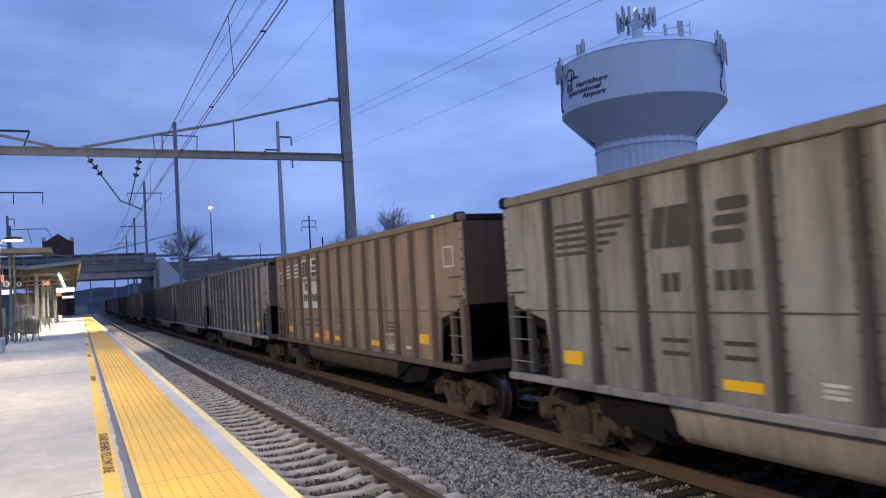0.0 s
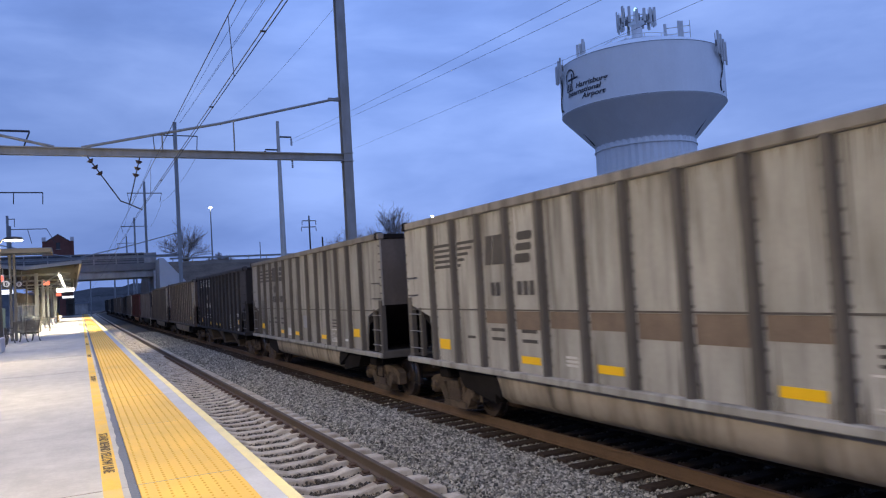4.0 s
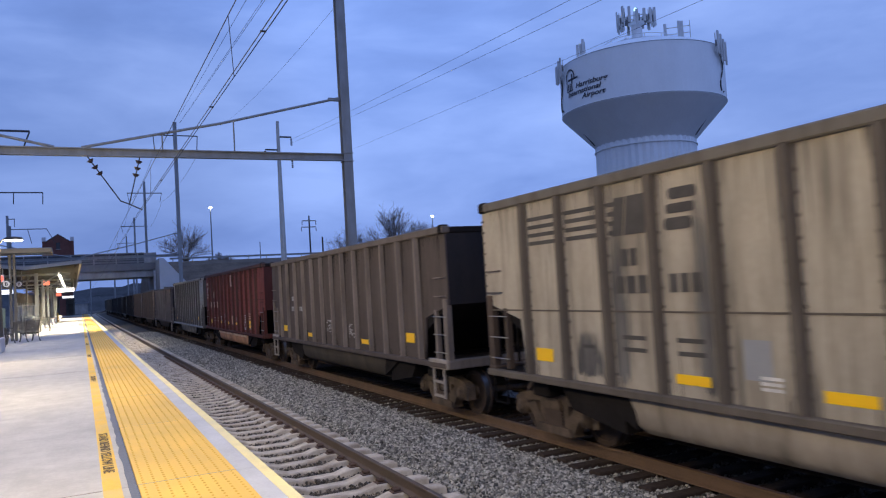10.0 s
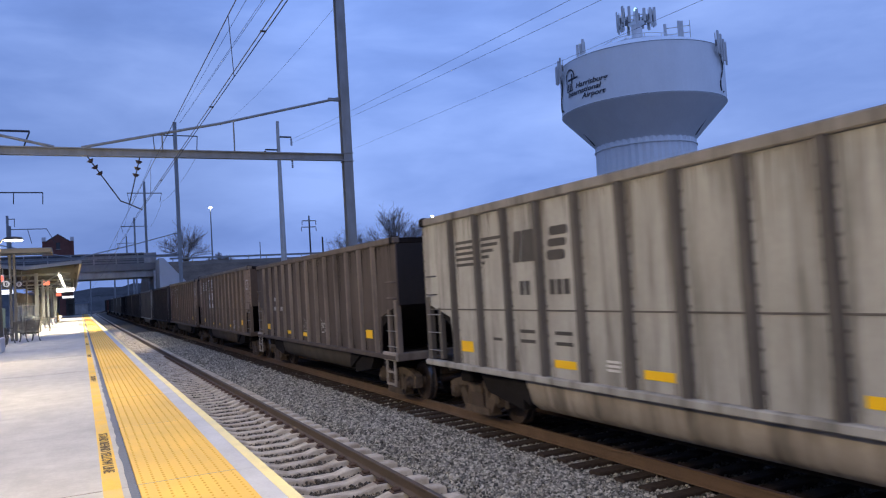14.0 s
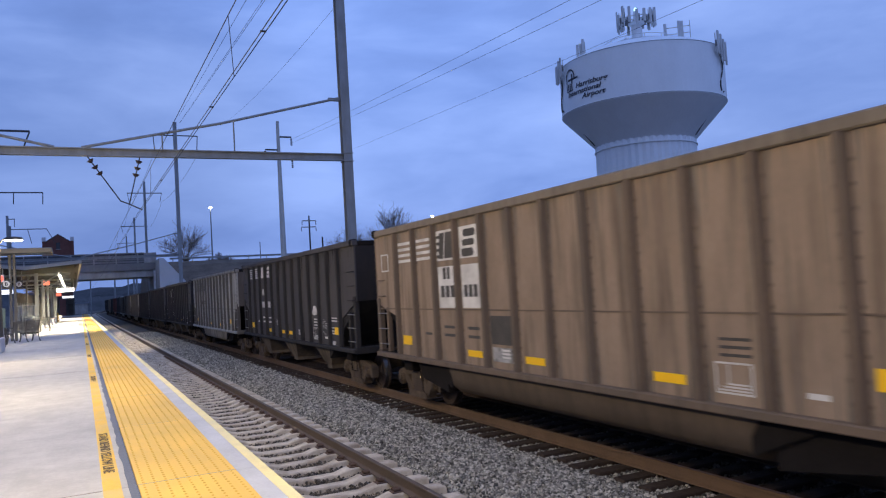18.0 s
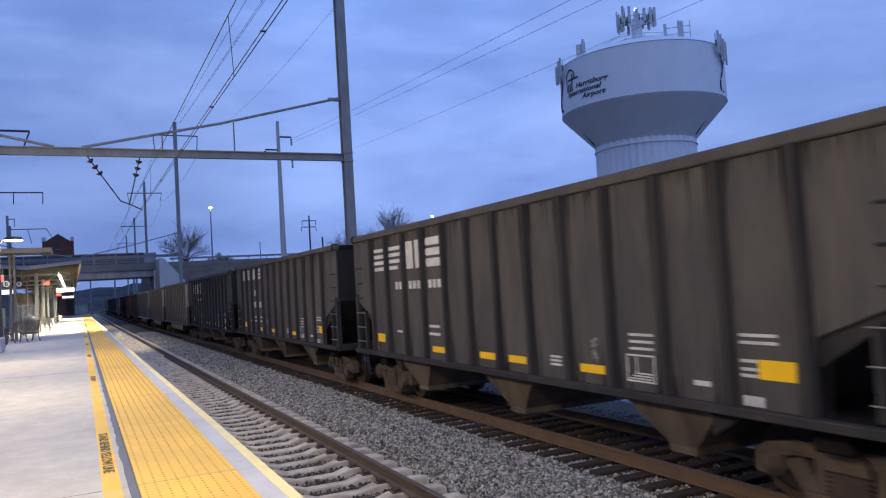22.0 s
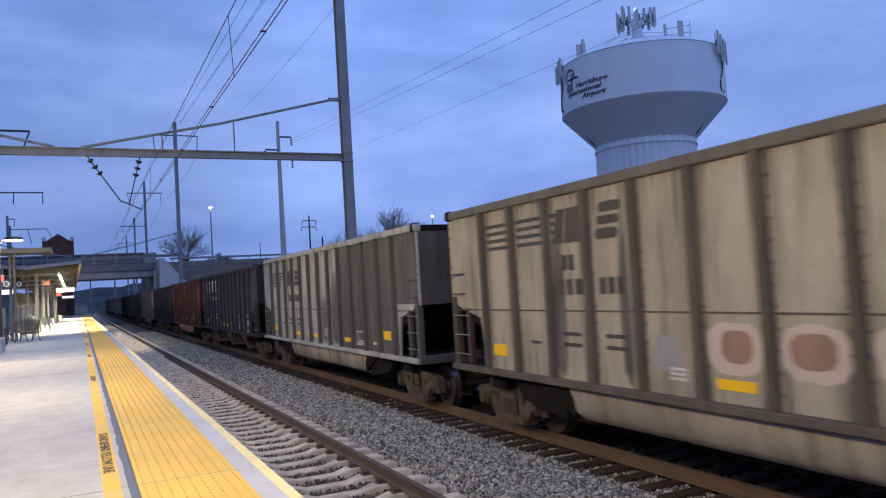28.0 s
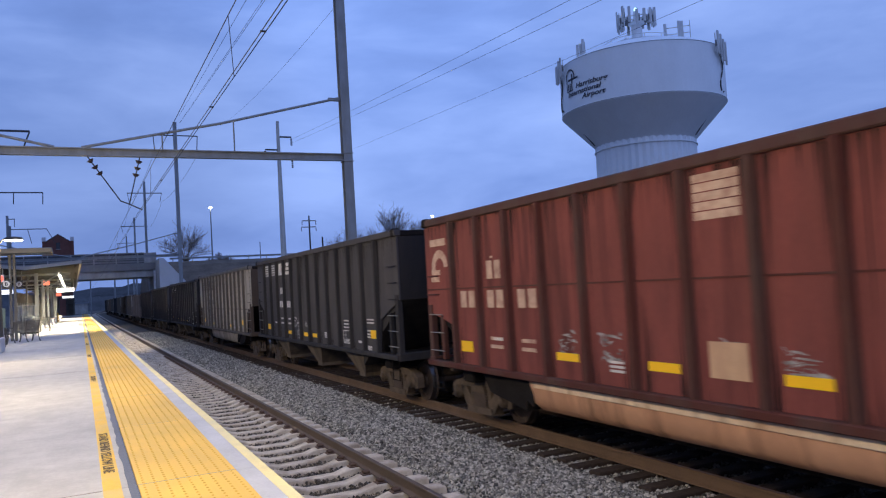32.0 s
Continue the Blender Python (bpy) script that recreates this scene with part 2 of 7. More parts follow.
for a, b in zip(rows, rows[1:]):
    for i in range(len(xs) - 1):
        gm.faces.new((a[i], a[i + 1], b[i + 1], b[i]))
tagged(part("ground", gm, BALLAST), "grey ballast and gravel ground under the tracks", "ground", kind="structure")

# ---- tracks ----
RAIL = ((-0.075, -0.178), (0.075, -0.178), (0.07, -0.165), (0.012, -0.145), (0.012, -0.045), (0.036, -0.035), (0.036, -0.006), (0.028, 0.0), (-0.028, 0.0), (-0.036, -0.006), (-0.036, -0.035), (-0.012, -0.045), (-0.012, -0.145), (-0.07, -0.165))


def rail(parent, x, top, side):
    bm = sweep(bmesh.new(), RAIL, stations(-40, 620), x)
    for f in bm.faces:
        f.material_index = 1 if f.normal.z > 0.5 and f.calc_center_median().z > -0.02 else 0
    bm.normal_update()
    for f in bm.faces:
        if abs(f.normal.z) > 0.5 and f.calc_center_median().z > -0.012:
            f.material_index = 1
    return part("rail", bm, [side, top], parent, "steel rail with rusty web")


def sleeper_mesh(half, w0, w1, z_mid, z_seat, h):
    """Half length, half widths at foot and top, and the height of middle and rail seats."""
    bm = bmesh.new()
    xs = (-half, -half + 0.06, -1.02, -0.52, -0.3, 0.3, 0.52, 1.02, half - 0.06, half)
    tops = (z_seat - 0.03, z_seat - 0.008, z_seat, z_seat, z_mid, z_mid, z_seat, z_seat, z_seat - 0.008, z_seat - 0.03)
    rows = []
    for x, t in zip(xs, tops):
        rows.append([bm.verts.new(p) for p in ((x, -w0, t - h), (x, -w1, t - 0.02), (x, -w1 + 0.02, t), (x, w1 - 0.02, t), (x, w1, t - 0.02), (x, w0, t - h))])
    for a, b in zip(rows, rows[1:]):
        for i in range(6):
            bm.faces.new((a[i], b[i], b[(i + 1) % 6], a[(i + 1) % 6]))
    bm.faces.new(rows[0])
    bm.faces.new(rows[-1][::-1])
    bmesh.ops.recalc_face_normals(bm, faces=bm.faces[:])
    return bm


track_near = tagged(new("track_near"), "railway track on pale concrete sleepers beside the platform", "track", kind="structure")
track_far = tagged(new("track_far"), "freight track with brown rails on dark timber sleepers", "track", kind="structure")
for tr, cx, top in ((track_near, NEAR, RAIL_TOP), (track_far, FAR, RAIL_TOP_RUST)):
    for sgn in (-1, 1):
        rail(tr, cx + sgn * 0.755, top, RAIL_SIDE if tr is track_near else RAIL_FAR)

conc = mesh_of("sleeper", sleeper_mesh(1.335, 0.15, 0.118, -0.240, -0.178, 0.2), TIE_CONC)
clip_bm = bmesh.new()
box(clip_bm, -0.075, 0.075, -0.085, 0.085, 0, 0.018, 0.006)
box(clip_bm, -0.05, 0.06, -0.055, -0.02, 0.018, 0.06, 0.012)
box(clip_bm, -0.05, 0.06, 0.02, 0.055, 0.018, 0.06, 0.012)
clip_me = mesh_of("rail_clip", clip_bm, CLIP)
for i in range(180):
    y = -9.1 + 0.61 * i
    part("sleeper", conc, None, track_near, m=Matrix.Translation((NEAR, y, drop(y))))
    if 4 < y < 42:
        for dx in (0.755 - 0.15, 0.755 + 0.15):
            part("rail_clip", clip_me, None, track_near, m=Matrix.Translation((NEAR + dx, y, -0.178 + drop(y))))
wood = []
for k in range(4):
    rng = random.Random(k)
    bm = bmesh.new()
    box(bm, -1.38 + rng.uniform(-0.05, 0.05), 1.38 + rng.uniform(-0.05, 0.05), -0.115, 0.115, -0.36, -0.182, 0.012)
    for v in bm.verts:
        v.co += Vector((rng.uniform(-0.015, 0.015), rng.uniform(-0.012, 0.012), rng.uniform(-0.008, 0.004)))
    wood.append(mesh_of("sleeper", bm, TIE_WOOD))
rng = random.Random(5)
for i in range(204):
    part("sleeper", wood[i % 4], None, track_far, m=pose(FAR + rng.uniform(-0.06, 0.06), -8.88 + 0.495 * i, rng.uniform(-0.012, 0.0) + drop(-8.88 + 0.495 * i), 0, 0, rng.uniform(-1.2, 1.2)))


def far_sleepers(name, parent, cx, s0, s1, step, half, hw, z0, z1, material):
    bm = bmesh.new()
    s = s0
    while s < s1:
        p, a = along(s, cx)
        d = Matrix.Translation(p) @ pose(0, 0, 0, 0, 0, a)
        vs = [bm.verts.new(d @ Vector((x, y, z))) for x in (-half, half) for y in (-hw, hw) for z in (z0, z1)]
        for f in ((0, 1, 3, 2), (4, 6, 7, 5), (0, 4, 5, 1), (2, 3, 7, 6), (1, 5, 7, 3)):
            bm.faces.new([vs[i] for i in f])
        s += step
    part(name, bm, material, parent, kind="stuff")


far_sleepers("sleepers_far", track_near, NEAR, 100.7, 420, 0.61, 1.29, 0.12, -0.35, -0.18, TIE_CONC)
far_sleepers("sleepers_far", track_far, FAR, 92.1, 420, 0.495, 1.3, 0.115, -0.35, -0.185, TIE_WOOD)


def stones(name, material, label, n, box_, size, seed, ztop, skip=None, grow=0.02):
    """Loose angular stones scattered over a strip, denser towards the platform's stretch."""
    r = np.random.RandomState(seed)
    x0, x1, y0, y1 = box_
    u = r.rand(n)
    y = y0 + (y1 - y0) * u ** 1.9
    x = x0 + (x1 - x0) * r.rand(n)
    if skip is not None:
        keep = ~skip(x, y)
        x, y = x[keep], y[keep]
    n = len(x)
    sz = size * (0.5 + 0.95 * r.rand(n) ** 1.6) * (1 + grow * np.maximum(y - 8, 0))
    z = ztop(x, y) + sz * (r.rand(n) - 0.35) * 0.6 - 0.0036 * np.clip(y - 9, 0, 95)
    base = np.array([(1, 0, 0), (0, 1, 0), (-1, 0, 0), (0, -1, 0), (0, 0, 0.8), (0, 0, -0.8)], float)
    v = base[None] * (0.6 + 0.8 * r.rand(n, 6, 1)) + 0.35 * (r.rand(n, 6, 3) - 0.5)
    a = r.rand(n) * 6.28
    t = (r.rand(n) - 0.5) * 1.4
    c, s, ct, st = np.cos(a), np.sin(a), np.cos(t), np.sin(t)
    vx, vy, vz = v[..., 0], v[..., 1], v[..., 2]
    vy, vz = ct[:, None] * vy - st[:, None] * vz, st[:, None] * vy + ct[:, None] * vz
    vx, vy = c[:, None] * vx - s[:, None] * vy, s[:, None] * vx + c[:, None] * vy
    pts = np.stack((vx, vy, vz), -1) * sz[:, None, None] + np.stack((x, y, z), -1)[:, None]
    tri = np.array([(0, 1, 4), (1, 2, 4), (2, 3, 4), (3, 0, 4), (1, 0, 5), (2, 1, 5), (3, 2, 5), (0, 3, 5)])
    faces = (tri[None] + 6 * np.arange(n)[:, None, None]).reshape(-1, 3)
    me = bpy.data.meshes.new(name)
    me.from_pydata(pts.reshape(-1, 3).tolist(), [], faces.tolist())
    me.materials.append(material)
    return tagged(new(name, me), label, "ballast", kind="stuff")


def stone_mat(name, dark, light):
    m = mat(name, light, 0.9, var=0.2, scale=20, bump=0.3, grain=60, local=False)
    n, l = m.node_tree.nodes, m.node_tree.links
    geo = n.new("ShaderNodeNewGeometry")
    rp = n.new("ShaderNodeValToRGB")
    rp.color_ramp.elements[0].color, rp.color_ramp.elements[1].color = (*dark, 1), (*light, 1)
    mid_stone = rp.color_ramp.elements.new(0.55)
    mid_stone.color = (*[d + 0.40 * (c - d) for d, c in zip(dark, light)], 1)
    l.new(geo.outputs["Random Per Island"], rp.inputs["Fac"])
    l.new(rp.outputs["Color"], n["Principled BSDF"].inputs["Base Color"])
    return m


STONE = stone_mat("ballast_stone", (0.030, 0.028, 0.024), (0.54, 0.505, 0.43))
STONE_BROWN = stone_mat("brown_ballast_stone", (0.024, 0.020, 0.016), (0.165, 0.135, 0.104))
STONE_RUST = stone_mat("rusty_ballast_stone", (0.055, 0.045, 0.037), (0.19, 0.165, 0.14))


def on_sleeper(y0, step, half):
    return lambda x, y: np.abs((y - y0 + step / 2) % step - step / 2) < half


stones("ballast_between", STONE, "grey crushed stone ballast between the two tracks", 130000, (4.60, 6.66, 4.5, 80), 0.026, 3, lambda x, y: -0.36 + 0.145 * np.clip((x - 4.62) / 0.4, 0, 1) - 0.035 * np.clip((x - 6.3) / 0.3, 0, 1), None, 0.013)
stones("ballast_shoulder", STONE, "grey crushed stone ballast round the timber sleeper ends", 24000, (6.56, 7.2, 4.5, 60), 0.024, 21, lambda x, y: -0.243 + 0 * x, on_sleeper(3.0, 0.495, 0.118), 0.012)
stones("ballast_near", STONE_BROWN, "grey brown crushed stone ballast between concrete sleepers", 62000, (1.3, 4.60, 5.0, 78), 0.023, 4, lambda x, y: -0.272 - 0.03 * np.clip((x - 4.2) / 0.3, 0, 1), on_sleeper(-3.0, 0.61, 0.138), 0.006)
stones("ballast_far", STONE_RUST, "dark rust stained ballast between timber sleepers", 30000, (7.15, 10.2, 4.0, 60), 0.027, 6, lambda x, y: -0.25 + 0 * x, on_sleeper(3.0, 0.495, 0.118), 0.012)
stones("ballast_rear", STONE, "grey crushed stone ballast beside the platform", 6000, (4.60, 6.80, 5.5, -10.0), 0.030, 13, lambda x, y: -0.40 + 0.185 * np.clip((x - 4.5) / 0.45, 0, 1))
stones("ballast_rear", STONE_BROWN, "grey brown crushed stone ballast between concrete sleepers", 5000, (1.3, 4.60, 5.5, -10.0), 0.030, 14, lambda x, y: -0.295 + 0 * x, on_sleeper(-3.0, 0.61, 0.115))
# ---- platform ----
GRIME_JOINT = mat("joint_dirt", (0.32, 0.28, 0.235), 0.9, var=0.3)
PLAT, PZ, P_END = -4.6, 1.22, 150.0
platform = tagged(new("platform"), "pale concrete high-level station platform with yellow tactile edge", "platform", kind="structure")
slab_me = mesh_of("slab", boxed(PLAT, 0.335, 0.006, 6.094, 0.75, PZ, bevel=0.006), CONCRETE)
edge_me = mesh_of("edge_beam", boxed(1.115, EDGE - 0.02, 0.004, 3.046, 0.80, PZ, bevel=0.006), CONC_EDGE)
rim_me = mesh_of("edge_stripe", boxed(1.277, EDGE, 0.002, 3.048, 1.10, PZ + 0.004, bevel=0.003), YELLOW_PALE)
wob = random.Random(3)
left = [(0.288 + wob.uniform(-0.012, 0.010), 6.1 * k / 24) for k in range(25)]
right = [(0.350 + wob.uniform(-0.006, 0.006), 6.1 * k / 24) for k in range(24, -1, -1)]
left[0], left[-1], right[0], right[-1] = (0.287, 0.0), (0.287, 6.1), (0.35, 6.1), (0.35, 0.0)
seal_me = mesh_of("sealant_strip", prism(bmesh.new(), left + right, 2, 1.1, PZ + 0.004), SEALANT)
joint_me = mesh_of("joint", boxed(0.34, 1.118, -0.007, 0.007, 1.1, PZ + 0.0065), GRIME_JOINT)
slab_joint_me = mesh_of("joint", boxed(PLAT, 0.10, -0.004, 0.004, 1.1, PZ + 0.0015), GRIME_JOINT)
line_me = mesh_of("yellow_line", boxed(0.105, 0.240, 0.0, 6.1, 1.19, PZ + 0.003), YELLOW)


def tactile_mesh(w, length, pitch, r, h):
    """A panel with rows of truncated domes."""
    verts, faces = [], []
    verts += [(0, 0, 0), (w, 0, 0), (w, length, 0), (0, length, 0), (0, 0, -0.03), (w, 0, -0.03), (w, length, -0.03), (0, length, -0.03)]
    faces += [(0, 1, 2, 3), (0, 4, 5, 1), (1, 5, 6, 2), (2, 6, 7, 3), (3, 7, 4, 0)]
    nx, ny = int(w / pitch), int(length / pitch)
    for i in range(nx):
        for j in range(ny):
            cx, cy = (i + 0.5) * w / nx, (j + 0.5) * length / ny
            k = len(verts)
            for rr, z in ((r, 0.0005), (r * 0.62, h)):
                verts += [(cx + rr * math.cos(a * math.pi / 3), cy + rr * math.sin(a * math.pi / 3), z) for a in range(6)]
            faces += [(k + a, k + (a + 1) % 6, k + 6 + (a + 1) % 6, k + 6 + a) for a in range(6)]
            faces.append(tuple(range(k + 6, k + 12)))
    me = bpy.data.meshes.new("tactile_panel")
    me.from_pydata(verts, [], faces)
    me.materials.append(TACTILE)
    me.materials.append(TACT_DOME)
    for f in me.polygons[5:]:
        f.material_index = 1
    return me


tact_me = tactile_mesh(0.755, 3.042, 0.0838, 0.0120, 0.005)
for i in range(-12, 50):
    y = 0.36 + 3.05 * i
    lie = pose(0, y, drop(y), -0.206 if 9 < y < 101 else 0)
    part("tactile_panel", tact_me, None, platform, m=lie @ Matrix.Translation((0.357, 0.004, PZ + 0.006)))
    part("joint", joint_me, None, platform, m=lie)
    part("edge_beam", edge_me, None, platform, m=lie)
    part("edge_stripe", rim_me, None, platform, m=lie)
    if i % 2 == 0:
        part("slab", slab_me, None, platform, m=lie)
        part("joint", slab_joint_me, None, platform, m=lie)
        part("yellow_line", line_me, None, platform, m=lie)
        part("sealant_strip", seal_me, None, platform, m=lie)
part("platform_wall", boxed(0.62, 0.92, -36.0, P_END + 2, -0.9, 0.8), CONC_OLD, platform, "shaded concrete wall under the platform edge")
part("platform_fill", boxed(PLAT + 0.05, 0.62, -36.0, P_END + 2, -0.9, 0.74), CONC_OLD, platform)


def lettering(name, words, size, material, parent, m, extrude=0.001, shear=0.0, width=1.0, align="LEFT", fat=0.018):
    """Words as a flat mesh from the built-in font."""
    cu = bpy.data.curves.new(name, "FONT")
    cu.body, cu.size, cu.extrude, cu.shear, cu.align_x = words, size, extrude, shear, align
    cu.resolution_u, cu.offset = 3, size * fat
    tmp = bpy.data.objects.new(name, cu)
    me = bpy.data.meshes.new_from_object(tmp)
    bpy.data.objects.remove(tmp)
    me.materials.clear()
    me.materials.append(material)
    me.transform(Matrix.Diagonal((width, 1, 1, 1)))
    ob = new(name, me)
    ob.parent = parent
    ob.matrix_basis = m
    return ob


for y in (9.25, 17.05, 24.9, 32.7, 40.5):
    lettering("stencil_lettering", "STAND BEHIND YELLOW LINE", 0.125, INK, platform, Matrix.Translation((0.128, y, PZ + 0.0065 + drop(y))) @ pose(0, 0, 0, 0, 0, -90), width=1.27)
# ---- coal cars ----
LEN, HALF, PITCH_M = 14.85, 7.425, 16.42


def post_places(kind, skin):
    """The side posts of a car, from its near end to its far end."""
    first = 1.335 if kind == "hopper" else 1.26 if skin == "red" else 1.365
    step = (LEN - 2 * first) / 12
    return [-HALF + first + i * step for i in range(13)]


def paint(name, base, dirt, amt, var=0.12):
    return mat(name, base, 0.8, var=var, scale=0.9, bump=0.1, grain=14, stain=dirt, stain_amt=amt, stain_scale=(1.6, 1.6, 0.45), spec=0.12, streak=tuple(c * 0.45 for c in dirt), streak_amt=0.75 if max(base) > 0.2 else 0.4)


DUST = (0.10, 0.085, 0.07)
SKINS = {
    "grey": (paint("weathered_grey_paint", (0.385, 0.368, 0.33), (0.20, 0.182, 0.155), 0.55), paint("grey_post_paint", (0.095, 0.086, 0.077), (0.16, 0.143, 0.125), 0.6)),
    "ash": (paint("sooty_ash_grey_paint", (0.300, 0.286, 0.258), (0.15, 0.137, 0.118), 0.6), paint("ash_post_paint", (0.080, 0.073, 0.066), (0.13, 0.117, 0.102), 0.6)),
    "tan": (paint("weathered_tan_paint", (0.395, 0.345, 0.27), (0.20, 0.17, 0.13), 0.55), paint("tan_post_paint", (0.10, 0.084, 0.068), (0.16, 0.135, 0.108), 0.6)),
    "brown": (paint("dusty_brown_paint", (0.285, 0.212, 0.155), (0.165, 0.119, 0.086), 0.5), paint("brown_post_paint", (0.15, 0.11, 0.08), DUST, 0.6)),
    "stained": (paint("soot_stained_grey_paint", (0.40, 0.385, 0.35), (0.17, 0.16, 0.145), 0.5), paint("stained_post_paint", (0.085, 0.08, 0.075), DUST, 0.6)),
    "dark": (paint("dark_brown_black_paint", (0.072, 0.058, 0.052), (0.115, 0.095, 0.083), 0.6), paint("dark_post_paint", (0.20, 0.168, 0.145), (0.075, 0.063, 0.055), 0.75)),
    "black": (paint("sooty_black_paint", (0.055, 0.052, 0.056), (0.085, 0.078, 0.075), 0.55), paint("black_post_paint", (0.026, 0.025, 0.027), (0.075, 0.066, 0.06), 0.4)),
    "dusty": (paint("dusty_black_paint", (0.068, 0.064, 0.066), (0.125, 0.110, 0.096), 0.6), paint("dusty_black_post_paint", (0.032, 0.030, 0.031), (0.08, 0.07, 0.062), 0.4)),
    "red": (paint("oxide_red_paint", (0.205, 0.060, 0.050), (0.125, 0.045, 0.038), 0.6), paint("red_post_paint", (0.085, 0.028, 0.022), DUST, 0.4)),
}
# Coal grime taken near black, so undercar parts hold their shade in the colour.
SHADED_GRIME = mat("shaded_coal_grime", (0.013, 0.011, 0.011), 0.9, var=0.4, scale=2, grain=20, spec=0.1)
TRUCK = mat("truck_casting_rust", (0.110, 0.081, 0.060), 0.85, var=0.35, scale=4, grain=30, spec=0.2, stain=(0.04, 0.034, 0.03), stain_amt=0.7, stain_scale=(3, 3, 3))
WHEEL = mat("wheel_steel_rust", (0.075, 0.052, 0.040), 0.6, metal=0.5, var=0.3, scale=4)
TREAD = mat("wheel_tread_bright", (0.24, 0.23, 0.23), 0.4, metal=1.0, var=0.1)
REFLECT = mat("yellow_reflective_sheet", (0.92, 0.53, 0.008), 0.4, var=0.06, bump=0.02)
WHITE = mat("stencil_white", (0.62, 0.60, 0.57), 0.8, var=0.15, scale=3, stain=(0.25, 0.23, 0.21), stain_amt=0.5, stain_scale=(2, 2, 2))
STENCIL_DARK = mat("stencil_dark", (0.045, 0.040, 0.036), 0.8, var=0.2, scale=3, stain=(0.13, 0.115, 0.10), stain_amt=0.25, stain_scale=(2, 2, 2))
PALE_GRIP = mat("galvanised_grab_iron", (0.22, 0.21, 0.20), 0.55, metal=0.4, var=0.2)
TUB_PALE = paint("tub_dusty_paint", (0.38, 0.33, 0.27), (0.12, 0.10, 0.08), 0.6)
TUB_BROWN = paint("tub_brown_paint", (0.105, 0.080, 0.060), (0.065, 0.05, 0.04), 0.6)
TUB_DARK = paint("tub_dark_paint", (0.055, 0.048, 0.042), (0.09, 0.075, 0.06), 0.6)
TUB_RED = paint("tub_orange_brown_paint", (0.58, 0.32, 0.19), (0.38, 0.19, 0.11), 0.45)
TUB_STREAK = paint("tub_worn_white_band", (0.74, 0.58, 0.42), (0.42, 0.22, 0.12), 0.6)
RUST_PATCH = paint("rust_bloom", (0.30, 0.175, 0.12), (0.36, 0.28, 0.21), 0.8)
ORANGE = mat("faded_orange_paint", (0.62, 0.19, 0.05), 0.7, var=0.2)
CREAM = mat("faded_cream_paint", (0.52, 0.36, 0.26), 0.8, var=0.25, scale=4, stain=(0.24, 0.09, 0.07), stain_amt=0.6, stain_scale=(7, 7, 7))
TAN_PATCH = mat("tan_panel_paint", (0.50, 0.32, 0.19), 0.8, var=0.15, scale=4, stain=(0.36, 0.2, 0.12), stain_amt=0.5, stain_scale=(6, 6, 1.5))
POCKET = paint("dusty_pocket_paint", (0.14, 0.110, 0.084), (0.04, 0.034, 0.029), 0.7)
BLOTCH = mat("chalky_grey_blotch", (0.34, 0.33, 0.32), 0.9, var=0.3, scale=4, stain=(0.06, 0.058, 0.055), stain_amt=0.9, stain_scale=(5, 5, 5))


RIMS = {"red": paint("dark_red_rim_paint", (0.075, 0.036, 0.032), DUST, 0.4), "dark": paint("dark_rim_paint", (0.13, 0.108, 0.094), DUST, 0.5), "tan": paint("sooty_rim_paint", (0.15, 0.135, 0.115), DUST, 0.6), "brown": paint("brown_rim_paint", (0.20, 0.165, 0.13), DUST, 0.5), "grey": paint("grey_rim_paint", (0.25, 0.23, 0.205), DUST, 0.5), "ash": paint("ash_rim_paint", (0.20, 0.185, 0.165), DUST, 0.5)}
RUNS_DARK = paint("grime_run_dirt", (0.13, 0.112, 0.095), (0.24, 0.21, 0.18), 0.6)
# End paints are darkened for the shade between cars as well as soot.
END_GREY = paint("shaded_sooty_grey_end", (0.105, 0.090, 0.080), (0.055, 0.046, 0.04), 0.75)
END_BLACK = paint("shaded_sooty_black_end", (0.020, 0.019, 0.022), (0.035, 0.03, 0.028), 0.5)
END_RED = paint("shaded_sooty_maroon_end", (0.060, 0.022, 0.022), (0.03, 0.018, 0.018), 0.7)
END_BROWN = paint("shaded_sooty_brown_end", (0.085, 0.062, 0.048), (0.05, 0.04, 0.034), 0.7)


def cached(key, make, material, smooth=False):
    k = (key, tuple(m.name for m in material) if isinstance(material, (list, tuple)) else material.name)
    if k not in CACHE:
        CACHE[k] = mesh_of(key[0] if isinstance(key, tuple) else key, make(), material, smooth)
    return CACHE[k]


def shell(top, cut):
    """The open box of a coal car: side sheets with the lower corners cut away over the trucks, ends, sloped floor."""
    bm = bmesh.new()
    xo, xi, zb = 1.50, 1.46, 1.10
    h1, h2, d = cut
    ring = [(-HALF, top), (-HALF, h1), (-HALF + d, h2), (-HALF + d + 0.12, zb), (HALF - d - 0.12, zb), (HALF - d, h2), (HALF, h1), (HALF, top)]
    for s in (-1, 1):
        o = [bm.verts.new((s * xo, y, z)) for y, z in ring]
        i = [bm.verts.new((s * xi, y, z)) for y, z in ring]
        bm.faces.new(o if s > 0 else o[::-1])
        bm.faces.new(i[::-1] if s > 0 else i)
        for k in range(len(ring)):
            j = (k + 1) % len(ring)
            bm.faces.new((o[k], i[k], i[j], o[j]))
    bmesh.ops.recalc_face_normals(bm, faces=bm.faces[:])
    return bm


